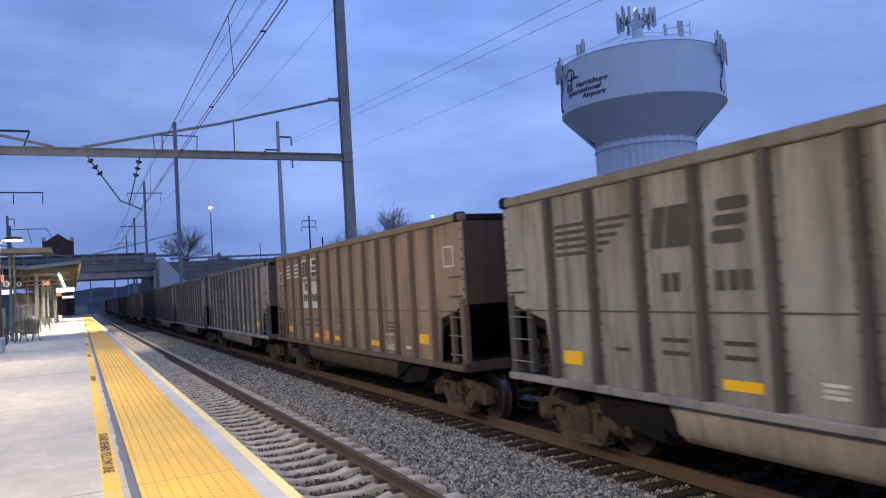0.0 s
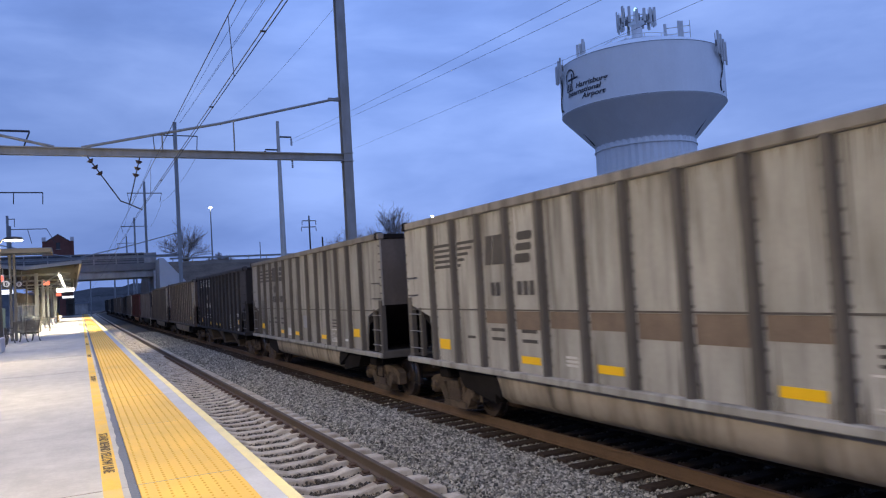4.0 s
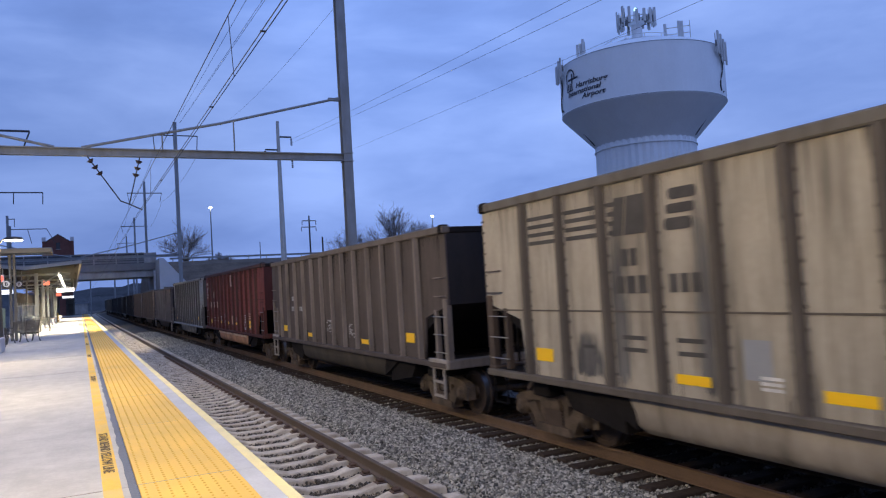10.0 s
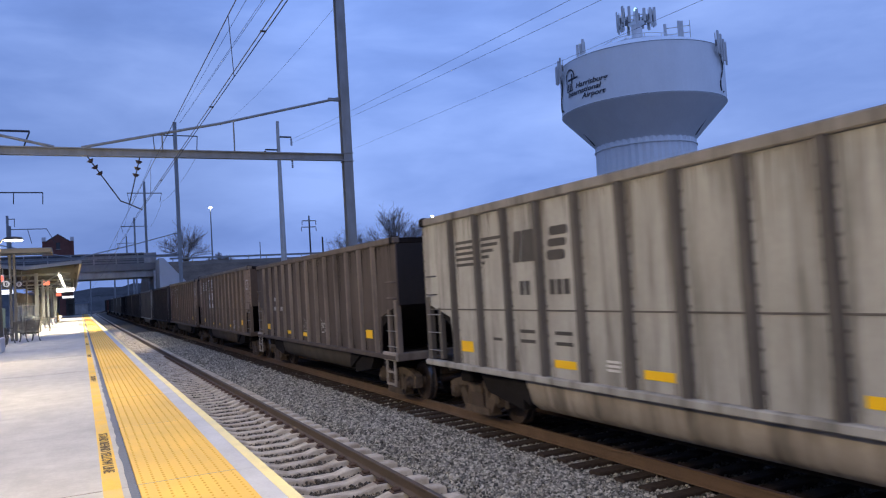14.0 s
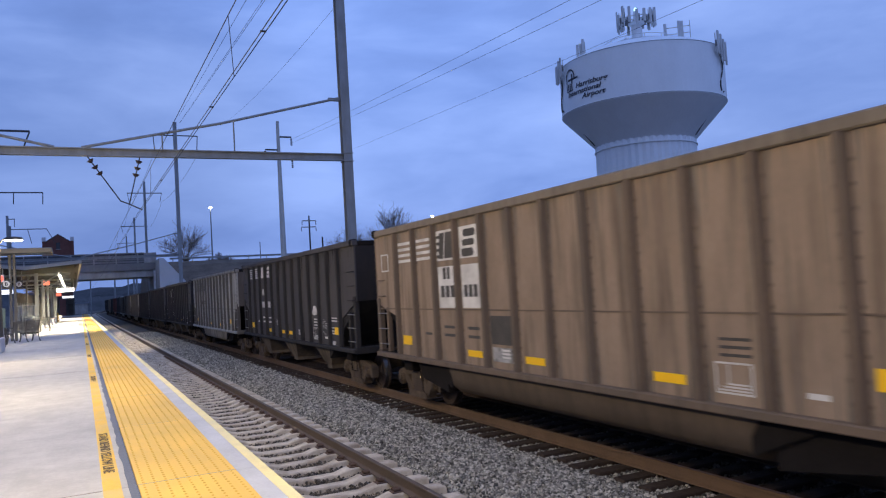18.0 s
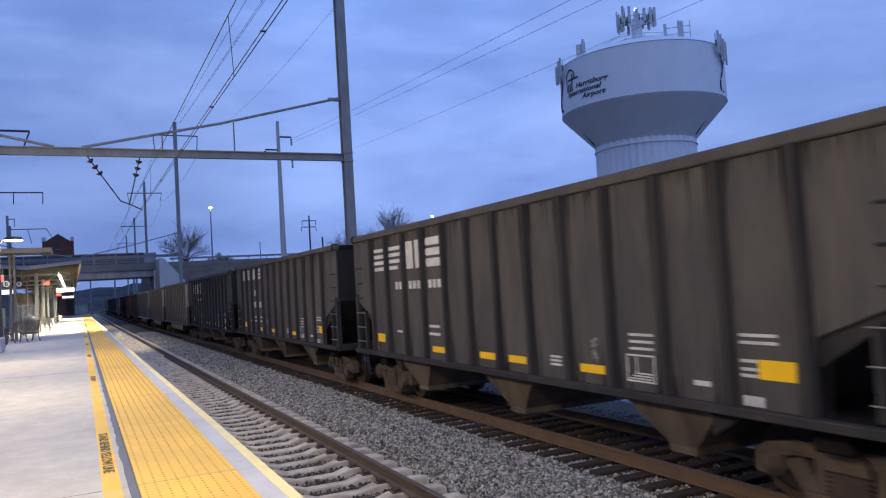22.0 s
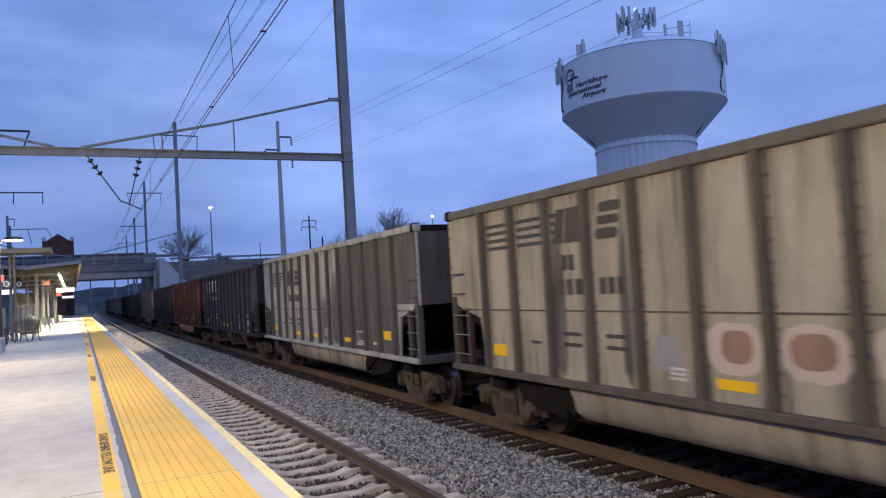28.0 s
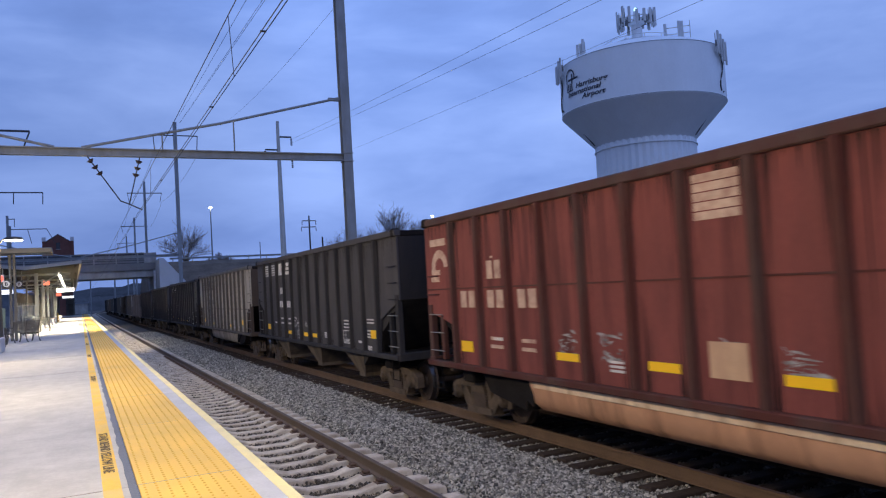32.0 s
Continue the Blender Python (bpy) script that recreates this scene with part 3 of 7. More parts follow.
def post_mesh(top, bolts):
    """A hat-section side post, with bolt heads down its flanges on the riveted cars."""
    bm = prism(bmesh.new(), [(0.0, -0.078), (-0.085, -0.046), (-0.085, 0.046), (0.0, 0.078)], 2, 1.13, top)
    if bolts:
        z = 1.3
        while z < top - 0.1:
            for y in (-0.09, 0.09):
                box(bm, -0.022, 0.0, y - 0.018, y + 0.018, z - 0.018, z + 0.018)
            z += 0.23
    return bm


def end_sheet(top, cut):
    """An end wall and the chute that slopes inward below it."""
    h1 = cut[0]
    bm = bmesh.new()
    prism(bm, [(-HALF, top), (-HALF, h1), (-HALF + 0.05, h1), (-HALF + 0.05, top)], 0, -1.46, 1.46)
    return bm


def slope_sheet(cut, reach, low):
    """The chute that slopes inward from the end wall towards the belly or the first pocket."""
    return prism(bmesh.new(), [(-HALF, cut[0]), (-HALF + reach, low), (-HALF + reach, low + 0.5), (-HALF + 0.06, cut[0] + 0.06)], 0, -1.45, 1.45)


def tub_mesh(half, bottom, slope):
    """The rounded belly between the trucks."""
    bm = bmesh.new()
    prof = [(-1.49, 1.10)]
    for k in range(9):
        a = math.pi * k / 8
        prof.append((-1.47 * math.copysign(abs(math.cos(a)) ** 0.38, math.cos(a)), 0.86 - (0.86 - bottom) * math.sin(a) ** 0.7))
    prof.append((1.49, 1.10))
    st = [(-half, 0.0), (-half + slope * 0.45, 0.6), (-half + slope, 1.0), (half - slope, 1.0), (half - slope * 0.45, 0.6), (half, 0.0)]
    rows = [[bm.verts.new((x * (0.94 + 0.06 * f), y, 1.10 - (1.10 - z) * (0.12 + 0.88 * f))) for x, z in prof] for y, f in st]
    for a, b in zip(rows, rows[1:]):
        for i in range(len(prof) - 1):
            bm.faces.new((a[i], b[i], b[i + 1], a[i + 1]))
    bm.faces.new(rows[0])
    bm.faces.new(rows[-1][::-1])
    bmesh.ops.recalc_face_normals(bm, faces=bm.faces[:])
    return bm


def pocket_mesh():
    """A discharge pocket that narrows to its gate."""
    bm = bmesh.new()
    top = [bm.verts.new(p) for p in ((-1.47, -0.92, 1.10), (1.47, -0.92, 1.10), (1.47, 0.92, 1.10), (-1.47, 0.92, 1.10))]
    lip = [bm.verts.new(p) for p in ((-1.44, -0.80, 0.98), (1.44, -0.80, 0.98), (1.44, 0.80, 0.98), (-1.44, 0.80, 0.98))]
    low = [bm.verts.new(p) for p in ((-1.25, -0.24, 0.46), (1.25, -0.24, 0.46), (1.25, 0.24, 0.46), (-1.25, 0.24, 0.46))]
    bot = [bm.verts.new(p) for p in ((-1.25, -0.24, 0.36), (1.25, -0.24, 0.36), (1.25, 0.24, 0.36), (-1.25, 0.24, 0.36))]
    for a, b in ((top, lip), (lip, low), (low, bot)):
        for i in range(4):
            bm.faces.new((a[i], a[(i + 1) % 4], b[(i + 1) % 4], b[i]))
    bm.faces.new(bot)
    bm.faces.new(top[::-1])
    bmesh.ops.recalc_face_normals(bm, faces=bm.faces[:])
    return bm


def side_frame():
    """The cast frame that carries two axle boxes: a thick arched top bar, inclined struts, a low spring seat."""
    bm = bmesh.new()
    x0, x1 = -0.09, 0.09
    top = [(-1.16, 0.34), (-1.16, 0.60), (-1.02, 0.68), (-0.60, 0.76), (0.60, 0.76), (1.02, 0.68), (1.16, 0.60), (1.16, 0.34), (1.02, 0.32)]
    top += [(0.98, 0.50), (0.74, 0.54), (0.50, 0.60), (-0.50, 0.60), (-0.74, 0.54), (-0.98, 0.50), (-1.02, 0.32)]
    prism(bm, top, 0, x0, x1)
    for s in (-1, 1):
        ring = [(s * 0.80, 0.55), (s * 0.58, 0.61), (s * 0.33, 0.32), (s * 0.36, 0.14), (s * 0.52, 0.17)]
        prism(bm, ring if s > 0 else ring[::-1], 0, x0, x1)
        ring = [(s * 0.27, 0.62), (s * 0.40, 0.62), (s * 0.40, 0.24), (s * 0.27, 0.24)]
        prism(bm, ring if s > 0 else ring[::-1], 0, x0 + 0.01, x1 - 0.01)
    prism(bm, [(-0.50, 0.12), (0.50, 0.12), (0.46, 0.25), (-0.46, 0.25)], 0, x0 - 0.04, x1 + 0.04)
    prism(bm, [(-0.26, 0.52), (0.26, 0.52), (0.22, 0.70), (-0.22, 0.70)], 0, x0 - 0.05, x1 + 0.03)
    bmesh.ops.recalc_face_normals(bm, faces=bm.faces[:])
    return bm


def springs():
    ring = [(-0.27, 0.25), (0.27, 0.25)]
    for k in range(5):
        ring += [(0.27, 0.27 + k * 0.05), (0.22, 0.285 + k * 0.05), (0.22, 0.305 + k * 0.05), (0.27, 0.315 + k * 0.05)]
    ring += [(-y, z) for y, z in ring[:1:-1]]
    return prism(bmesh.new(), ring, 0, -0.10, 0.07)


def wheelset():
    bm = bmesh.new()
    tube(bm, [(-1.05, 0, 0), (1.05, 0, 0)], 0.075, 10)
    for s in (-1, 1):
        prof = ((0.12, 0.63), (0.14, 0.665), (0.36, 0.675), (0.38, 0.645), (0.485, 0.65), (0.487, 0.675), (0.458, 0.69), (0.452, 0.80), (0.36, 0.805), (0.34, 0.77), (0.16, 0.775), (0.13, 0.83), (0.08, 0.83))
        seg = 28
        rings = [[bm.verts.new((s * x, r * math.cos(2 * math.pi * k / seg), r * math.sin(2 * math.pi * k / seg))) for k in range(seg)] for r, x in prof]
        for j, (a, b) in enumerate(zip(rings, rings[1:])):
            for k in range(seg):
                f = bm.faces.new((a[k], a[(k + 1) % seg], b[(k + 1) % seg], b[k]))
                f.material_index = 1 if j == 6 else 0
    bmesh.ops.recalc_face_normals(bm, faces=bm.faces[:])
    return bm


def bearing():
    bm = bmesh.new()
    tube(bm, [(-0.1, 0, 0), (0.06, 0, 0)], 0.135, 12)
    tube(bm, [(-0.13, 0, 0), (-0.1, 0, 0)], 0.09, 10)
    return bm


def coupler():
    bm = bmesh.new()
    box(bm, -0.11, 0.11, 0.0, 0.62, -0.10, 0.12, 0.02)
    box(bm, -0.17, 0.17, 0.52, 0.82, -0.16, 0.18, 0.03)
    box(bm, -0.24, 0.24, -0.12, 0.06, -0.2, 0.2, 0.02)
    return bm


SPINNERS = ([], [])


def truck(parent, y):
    t = part("truck", cached("bolster", lambda: boxed(-1.0, 1.0, -0.2, 0.2, 0.42, 0.72, bevel=0.04), TRUCK), None, parent, "rusty four-wheel freight truck", Matrix.Translation((0, y, 0)))
    for s in (-1, 1):
        part("side_frame", cached("side_frame", side_frame, TRUCK), None, t, m=Matrix.Translation((s * 1.02, 0, 0)))
        part("spring_pack", cached("spring_pack", springs, WHEEL), None, t, m=Matrix.Translation((s * 1.02, 0, 0)))
        for a in (-0.89, 0.89):
            part("axle_bearing", cached("bearing", bearing, TRUCK, True), None, t, m=pose(s * 1.06, a, 0.457, 0, 0, 0 if s < 0 else 180))
    for k, a in enumerate((-0.89, 0.89)):
        w = part("wheelset", cached("wheelset", wheelset, [WHEEL, TREAD]), None, t, "steel wheels on an axle", Matrix.Translation((0, a, 0.457)))
        SPINNERS[k].append(w)
    return t


def slab(parent, name, material, y0, y1, z0, z1, x=-1.503, label="", slant=0.0, thick=0.004, skip=()):
    """A flat mark on the platform side of a car, cut where posts stand."""
    key = (name, round(y0, 2), round(y1, 2), round(z0, 2), round(z1, 2), round(slant, 2))
    def make():
        bm = bmesh.new()
        return prism(bm, [(y0, z0), (y1, z0), (y1 + slant, z1), (y0 + slant, z1)], 0, x - thick, x)
    return part(name, cached(key, make, material), None, parent, label)


def coal_car(kind, skin, logo, seed, group="coal cars of the freight train"):
    """kind: tub or hopper. skin: a paint of SKINS. logo: italic, plain, patch, small, red or none."""
    rng = random.Random(seed)
    side, post = SKINS[skin]
    tone = {"grey": "weathered grey", "ash": "sooty ash-grey", "tan": "weathered tan", "brown": "dusty brown", "stained": "soot-stained grey", "dark": "dark brown-black", "black": "sooty black", "dusty": "dusty black", "red": "oxide red"}[skin]
    what = "steel round-bellied coal gondola" if kind == "tub" else "steel coal hopper with three pockets"
    car = thing("coal_gondola" if kind == "tub" else "coal_hopper", Matrix(), f"{tone} {what} on the freight track", "freight car", group)
    top = 3.88 - (0.03 if skin == "red" else 0.17 if skin == "dark" else 0.01 if kind == "hopper" else 0)
    cut = (2.12, 1.84, 1.15) if skin == "red" else ((2.40, 1.92, 1.25) if kind == "hopper" else (2.28, 2.00, 1.10))
    posts = post_places(kind, skin)
    key = (kind, skin)
    part("body", cached(("body", *key), lambda: shell(top, cut), side), None, car, f"{tone} side sheets")
    for s in (0, 180):
        part("end_wall", cached(("end_wall", *key), lambda: end_sheet(top, cut), END_BROWN if skin in ("tan", "brown") else END_GREY if skin in ("grey", "ash", "stained") else END_RED if skin == "red" else END_BLACK), None, car, "grimy end wall, coloured darker for shade", pose(0, 0, 0, 0, 0, s))
        part("slope_sheet", cached(("slope_sheet", *key), lambda: slope_sheet(cut, 3.75 if kind == "tub" else 2.75, 0.58 if kind == "tub" else 0.72), SHADED_GRIME if kind == "tub" else post), None, car, "dark sloped chute", pose(0, 0, 0, 0, 0, s))
    for s in (-1, 1):
        part("top_chord", cached(("top_chord", *key), lambda: boxed(-0.09, 0.09, -HALF - 0.03, HALF + 0.03, top - 0.01, top + 0.14, bevel=0.02), RIMS.get(skin, side)), None, car, "heavy rim rail", Matrix.Translation((s * 1.475, 0, 0)))
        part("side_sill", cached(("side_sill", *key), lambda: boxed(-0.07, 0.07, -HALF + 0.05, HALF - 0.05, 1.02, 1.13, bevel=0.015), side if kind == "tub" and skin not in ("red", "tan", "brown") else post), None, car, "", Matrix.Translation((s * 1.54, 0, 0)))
        part("end_chord", cached(("end_chord", *key), lambda: boxed(-1.44, 1.44, -0.06, 0.06, top - 0.01, top + 0.12, bevel=0.02), SHADED_GRIME), None, car, "", Matrix.Translation((0, s * (HALF - 0.04), 0)))
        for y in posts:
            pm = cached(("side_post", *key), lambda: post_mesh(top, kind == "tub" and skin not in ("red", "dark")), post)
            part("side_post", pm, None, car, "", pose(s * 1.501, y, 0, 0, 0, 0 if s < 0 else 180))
    seam = {"hopper": None, "tub": 2.15}[kind]
    if skin == "red":
        seam = 2.55
    if seam and skin != "dark":
        part("seam", cached(("seam", *key), lambda: boxed(-1.512, -1.498, -HALF + 0.02, HALF - 0.02, seam - 0.012, seam + 0.012), post), None, car, "welded seam strip")
    if kind == "tub":
        tub_m = TUB_RED if skin == "red" else (TUB_DARK if skin in ("dark", "black", "dusty") else TUB_BROWN if skin == "brown" else TUB_PALE)
        part("tub", cached(("tub", *key), lambda: tub_mesh(HALF - 3.475, 0.42, 0.3), tub_m, True), None, car, "rounded belly between the trucks")
        for s in (0, 180):
            part("tub_end", cached("tub_end", lambda: prism(bmesh.new(), [(-HALF + 1.9, 1.1), (-HALF + 2.25, 0.66), (-HALF + 3.47, 0.47), (-HALF + 3.47, 1.1)], 0, -1.40, 1.40), SHADED_GRIME), None, car, "dark belly end", pose(0, 0, 0, 0, 0, s))
        if skin == "red":
            part("tub_band", cached("tub_band", lambda: boxed(-1.50, -1.478, -3.6, 3.6, 0.90, 1.01, bevel=0.004), TUB_STREAK), None, car, "worn pale band along the belly")
    else:
        for y in (-3.95, 0.0, 3.95):
            part("discharge_pocket", cached(("pocket", skin), pocket_mesh, POCKET), None, car, "", Matrix.Translation((0, y, 0)))
        part("centre_sill", cached(("sill", skin), lambda: boxed(-0.25, 0.25, -HALF, HALF, 0.85, 1.1), SHADED_GRIME), None, car)
    for s in (-1, 1):
        part("bolster", cached("car_bolster", lambda: boxed(-1.35, 1.35, -0.22, 0.22, 0.74, 1.12, bevel=0.03), SHADED_GRIME), None, car, "", Matrix.Translation((0, s * (HALF - 1.305), 0)))
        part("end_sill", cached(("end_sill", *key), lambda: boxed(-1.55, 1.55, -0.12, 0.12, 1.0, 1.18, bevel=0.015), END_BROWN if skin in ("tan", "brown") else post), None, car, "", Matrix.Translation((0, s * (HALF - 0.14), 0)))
        part("platform_step", cached(("deck", skin), lambda: boxed(-1.5, 1.5, -0.62, 0.62, 1.09, 1.14), SHADED_GRIME), None, car, "", Matrix.Translation((0, s * (HALF - 0.72), 0)))
        part("coupler", cached("coupler", coupler, TRUCK), None, car, "", pose(0, s * (HALF - 0.06), 0.85, 0, 0, 0 if s > 0 else 180))
        truck(car, s * (HALF - 1.305))
        for x in (-1, 1):
            part("corner_cap", cached(("corner_cap", *key), lambda: boxed(-0.096, 0.096, -0.12, 0.085, top - 0.02, top + 0.165, bevel=0.03), SHADED_GRIME), None, car, "dark rim corner casting", pose(x * 1.475, s * (HALF - 0.07), 0, 0, 0, 0 if s > 0 else 180))
        if kind == "tub" and skin not in ("red", "dark"):
            part("corner_bolts", cached(("corner_bolts", *key), lambda: bolt_row(cut[0] + 0.1, top - 0.08), post), None, car, "", Matrix.Translation((-1.5, s * (HALF - 0.035), 0)), kind="stuff")
        for x in (-1, 1):
            part("corner_post", cached(("corner_post", *key), lambda: boxed(-0.06, 0.06, -0.09, 0.09, 1.15, cut[0] + 0.12, bevel=0.01), END_BROWN if skin == "tan" else post), None, car, "", Matrix.Translation((x * 1.47, s * (HALF - 0.12), 0)))
        part("cut_brace", cached(("brace", *key), lambda: boxed(-0.05, 0.05, -0.06, 0.06, 1.15, cut[1] + 0.18, bevel=0.01), END_BROWN if skin == "tan" else post), None, car, "", Matrix.Translation((-1.46, s * (HALF - 0.62), 0)))
        for z in (1.32, 1.68, 2.04):
            part("rung", cached("rung_low", lambda: tube(bmesh.new(), [(0, -0.30, 0), (0, 0.30, 0)], 0.011, 6), PALE_GRIP), None, car, "", Matrix.Translation((-1.53, s * (HALF - 0.40), z)))
        for z in ((2.42, 2.80, 3.18) if kind == "hopper" else (2.45, 2.82)):
            part("grab_iron", cached("grab_iron", lambda: tube(bmesh.new(), [(0.06, -0.22, 0), (0, -0.2, 0), (0, 0.2, 0), (0.06, 0.22, 0)], 0.013, 6), post), None, car, "", Matrix.Translation((-1.56, s * (HALF - 0.32), z)))
        part("stirrup", cached("stirrup", lambda: tube(bmesh.new(), [(0, -0.2, 0.5), (0, -0.2, 0), (0, 0.2, 0), (0, 0.2, 0.5)], 0.015, 6), SHADED_GRIME), None, car, "", Matrix.Translation((-1.52, s * (HALF - 0.36), 0.56)))
        part("end_ladder", cached(("end_ladder", kind), lambda: end_ladder(top), SHADED_GRIME), None, car, "", pose(0, s * (HALF + 0.02), 0, 0, 0, 0 if s > 0 else 180))
        for x in (-0.45, 0.45):
            part("end_post", cached("end_post", lambda: boxed(-0.06, 0.06, -0.06, 0.02, 1.15, 2.5), SHADED_GRIME), None, car, "", Matrix.Translation((x, s * (HALF + 0.01), 0)))
    marks(car, kind, skin, logo, rng, posts)
    grime_runs(car, skin, kind, posts, top, rng)
    return car


def bolt_row(z0, z1):
    """Bolt heads down the edge of an end."""
    bm = bmesh.new()
    z = z0
    while z < z1:
        box(bm, -0.028, 0.0, -0.024, 0.024, z - 0.015, z + 0.015)
        z += 0.19
    return bm


def end_ladder(top):
    bm = bmesh.new()
    for x in (-1.3, -0.88):
        box(bm, x - 0.02, x + 0.02, 0.0, 0.04, 1.15, top - 0.1)
    z = 1.4
    while z < top - 0.2:
        tube(bm, [(-1.3, 0.05, z), (-0.88, 0.05, z)], 0.014, 6)
        z += 0.38
    return bm


def rounded(y0, y1, z0, z1, x):
    """A flat block with round corners."""
    r, ring = min(0.16, (z1 - z0) * 0.42), []
    for cy, cz, a0 in ((y1 - r, z1 - r, 0), (y0 + r, z1 - r, 90), (y0 + r, z0 + r, 180), (y1 - r, z0 + r, 270)):
        ring += [(cy + r * math.cos(radians(a0 + k * 22.5)), cz + r * math.sin(radians(a0 + k * 22.5))) for k in range(5)]
    return prism(bmesh.new(), ring, 0, x - 0.004, x)


def arch(cy, cz, r, w):
    """A flat half ring."""
    ring = [(cy + r * math.cos(radians(a)), cz + r * math.sin(radians(a))) for a in range(-20, 196, 18)]
    ring += [(cy + (r - w) * math.cos(radians(a)), cz + (r - w) * math.sin(radians(a))) for a in range(178, -21, -18)]
    return prism(bmesh.new(), ring, 0, -1.507, -1.503)


def clear(posts, a, b):
    """The stretches of a..b that lie between posts."""
    out, y = [], a
    for p in sorted(posts):
        if p + 0.11 <= a or p - 0.11 >= b:
            continue
        if p - 0.11 > y:
            out.append((y, p - 0.11))
        y = p + 0.11
    if y < b:
        out.append((y, b))
    return out


def spread(car, posts, name, material, a, b, z0, z1, label=""):
    for y0, y1 in clear(posts, a, b):
        slab(car, name, material, y0, y1, z0, z1, label=label)


def glyphs(car, name, material, a, b, z0, z1, n, x=-1.508):
    """A run of plain bars, one for each unreadable character."""
    def make():
        bm = bmesh.new()
        w = (b - a) / n
        for k in range(n):
            prism(bm, [(a + w * (k + 0.12), z0), (a + w * (k + 0.82), z0), (a + w * (k + 0.82), z1), (a + w * (k + 0.12), z1)], 0, x - 0.004, x)
        return bm
    return part(name, cached((name, n, round(a, 2), round(b, 2), round(z0, 2), round(z1, 2)), make, material), None, car)


def grime_runs(car, skin, kind, posts, top, rng):
    """Runs of dirt that have crept down beside the posts and up from the sill, with ragged ends."""
    bm = bmesh.new()
    for p in posts:
        for s in (-1, 1):
            for k in range(11):
                if rng.random() < 0.2:
                    continue
                a = p + s * (0.082 + abs(rng.gauss(0.0, 0.085)))
                w = s * rng.uniform(0.008, 0.034)
                if rng.random() < 0.45:
                    root, tip = 1.13, 1.13 + 0.12 + abs(rng.gauss(0.0, 0.55))
                else:
                    root, tip = top - 0.02, max(1.2, top - 0.25 - abs(rng.gauss(0.0, 0.9)))
                x = -1.5013 - 0.00012 * k
                pts = [(x, a, root), (x, a + w, root), (x, a + w * 0.75, (root + tip) / 2), (x, a + w * 0.35, tip)]
                bm.faces.new([bm.verts.new(q) for q in pts])
    for q in range(150):
        a, w = rng.uniform(-HALF + 0.1, HALF - 0.1), rng.uniform(0.006, 0.03)
        z = top - 0.02
        tip = z - abs(rng.gauss(0.0, 0.35)) - 0.05
        bm.faces.new([bm.verts.new(v) for v in ((-1.5011, a, z), (-1.5011, a + w, z), (-1.5011, a + w * 0.6, tip))])
    bmesh.ops.recalc_face_normals(bm, faces=bm.faces[:])
    part("grime_film", bm, RUNS_DARK if skin in ("grey", "ash", "tan", "stained", "brown") else SHADED_GRIME, car, "runs of dark grime beside the posts", kind="stuff")


def placard(car, y0, y1, z0, z1, ink):
    """A stencilled form: a thin outline, a divided field and a filled foot line."""
    e = 0.022
    for a, b, c, d in ((y0, y1, z0, z0 + e), (y0, y1, z1 - e, z1), (y0, y0 + e, z0 + e, z1 - e), (y1 - e, y1, z0 + e, z1 - e)):
        slab(car, "placard_line", ink, a, b, c, d)
    mid = y0 + 0.62 * (y1 - y0)
    slab(car, "placard_line", ink, mid, mid + e * 0.7, z0 + 0.11, z1 - e)
    for k in range(3):
        slab(car, "placard_line", ink, y0 + 0.05, y1 - 0.05 - 0.06 * k, z0 + 0.035 + 0.035 * k, z0 + 0.055 + 0.035 * k)


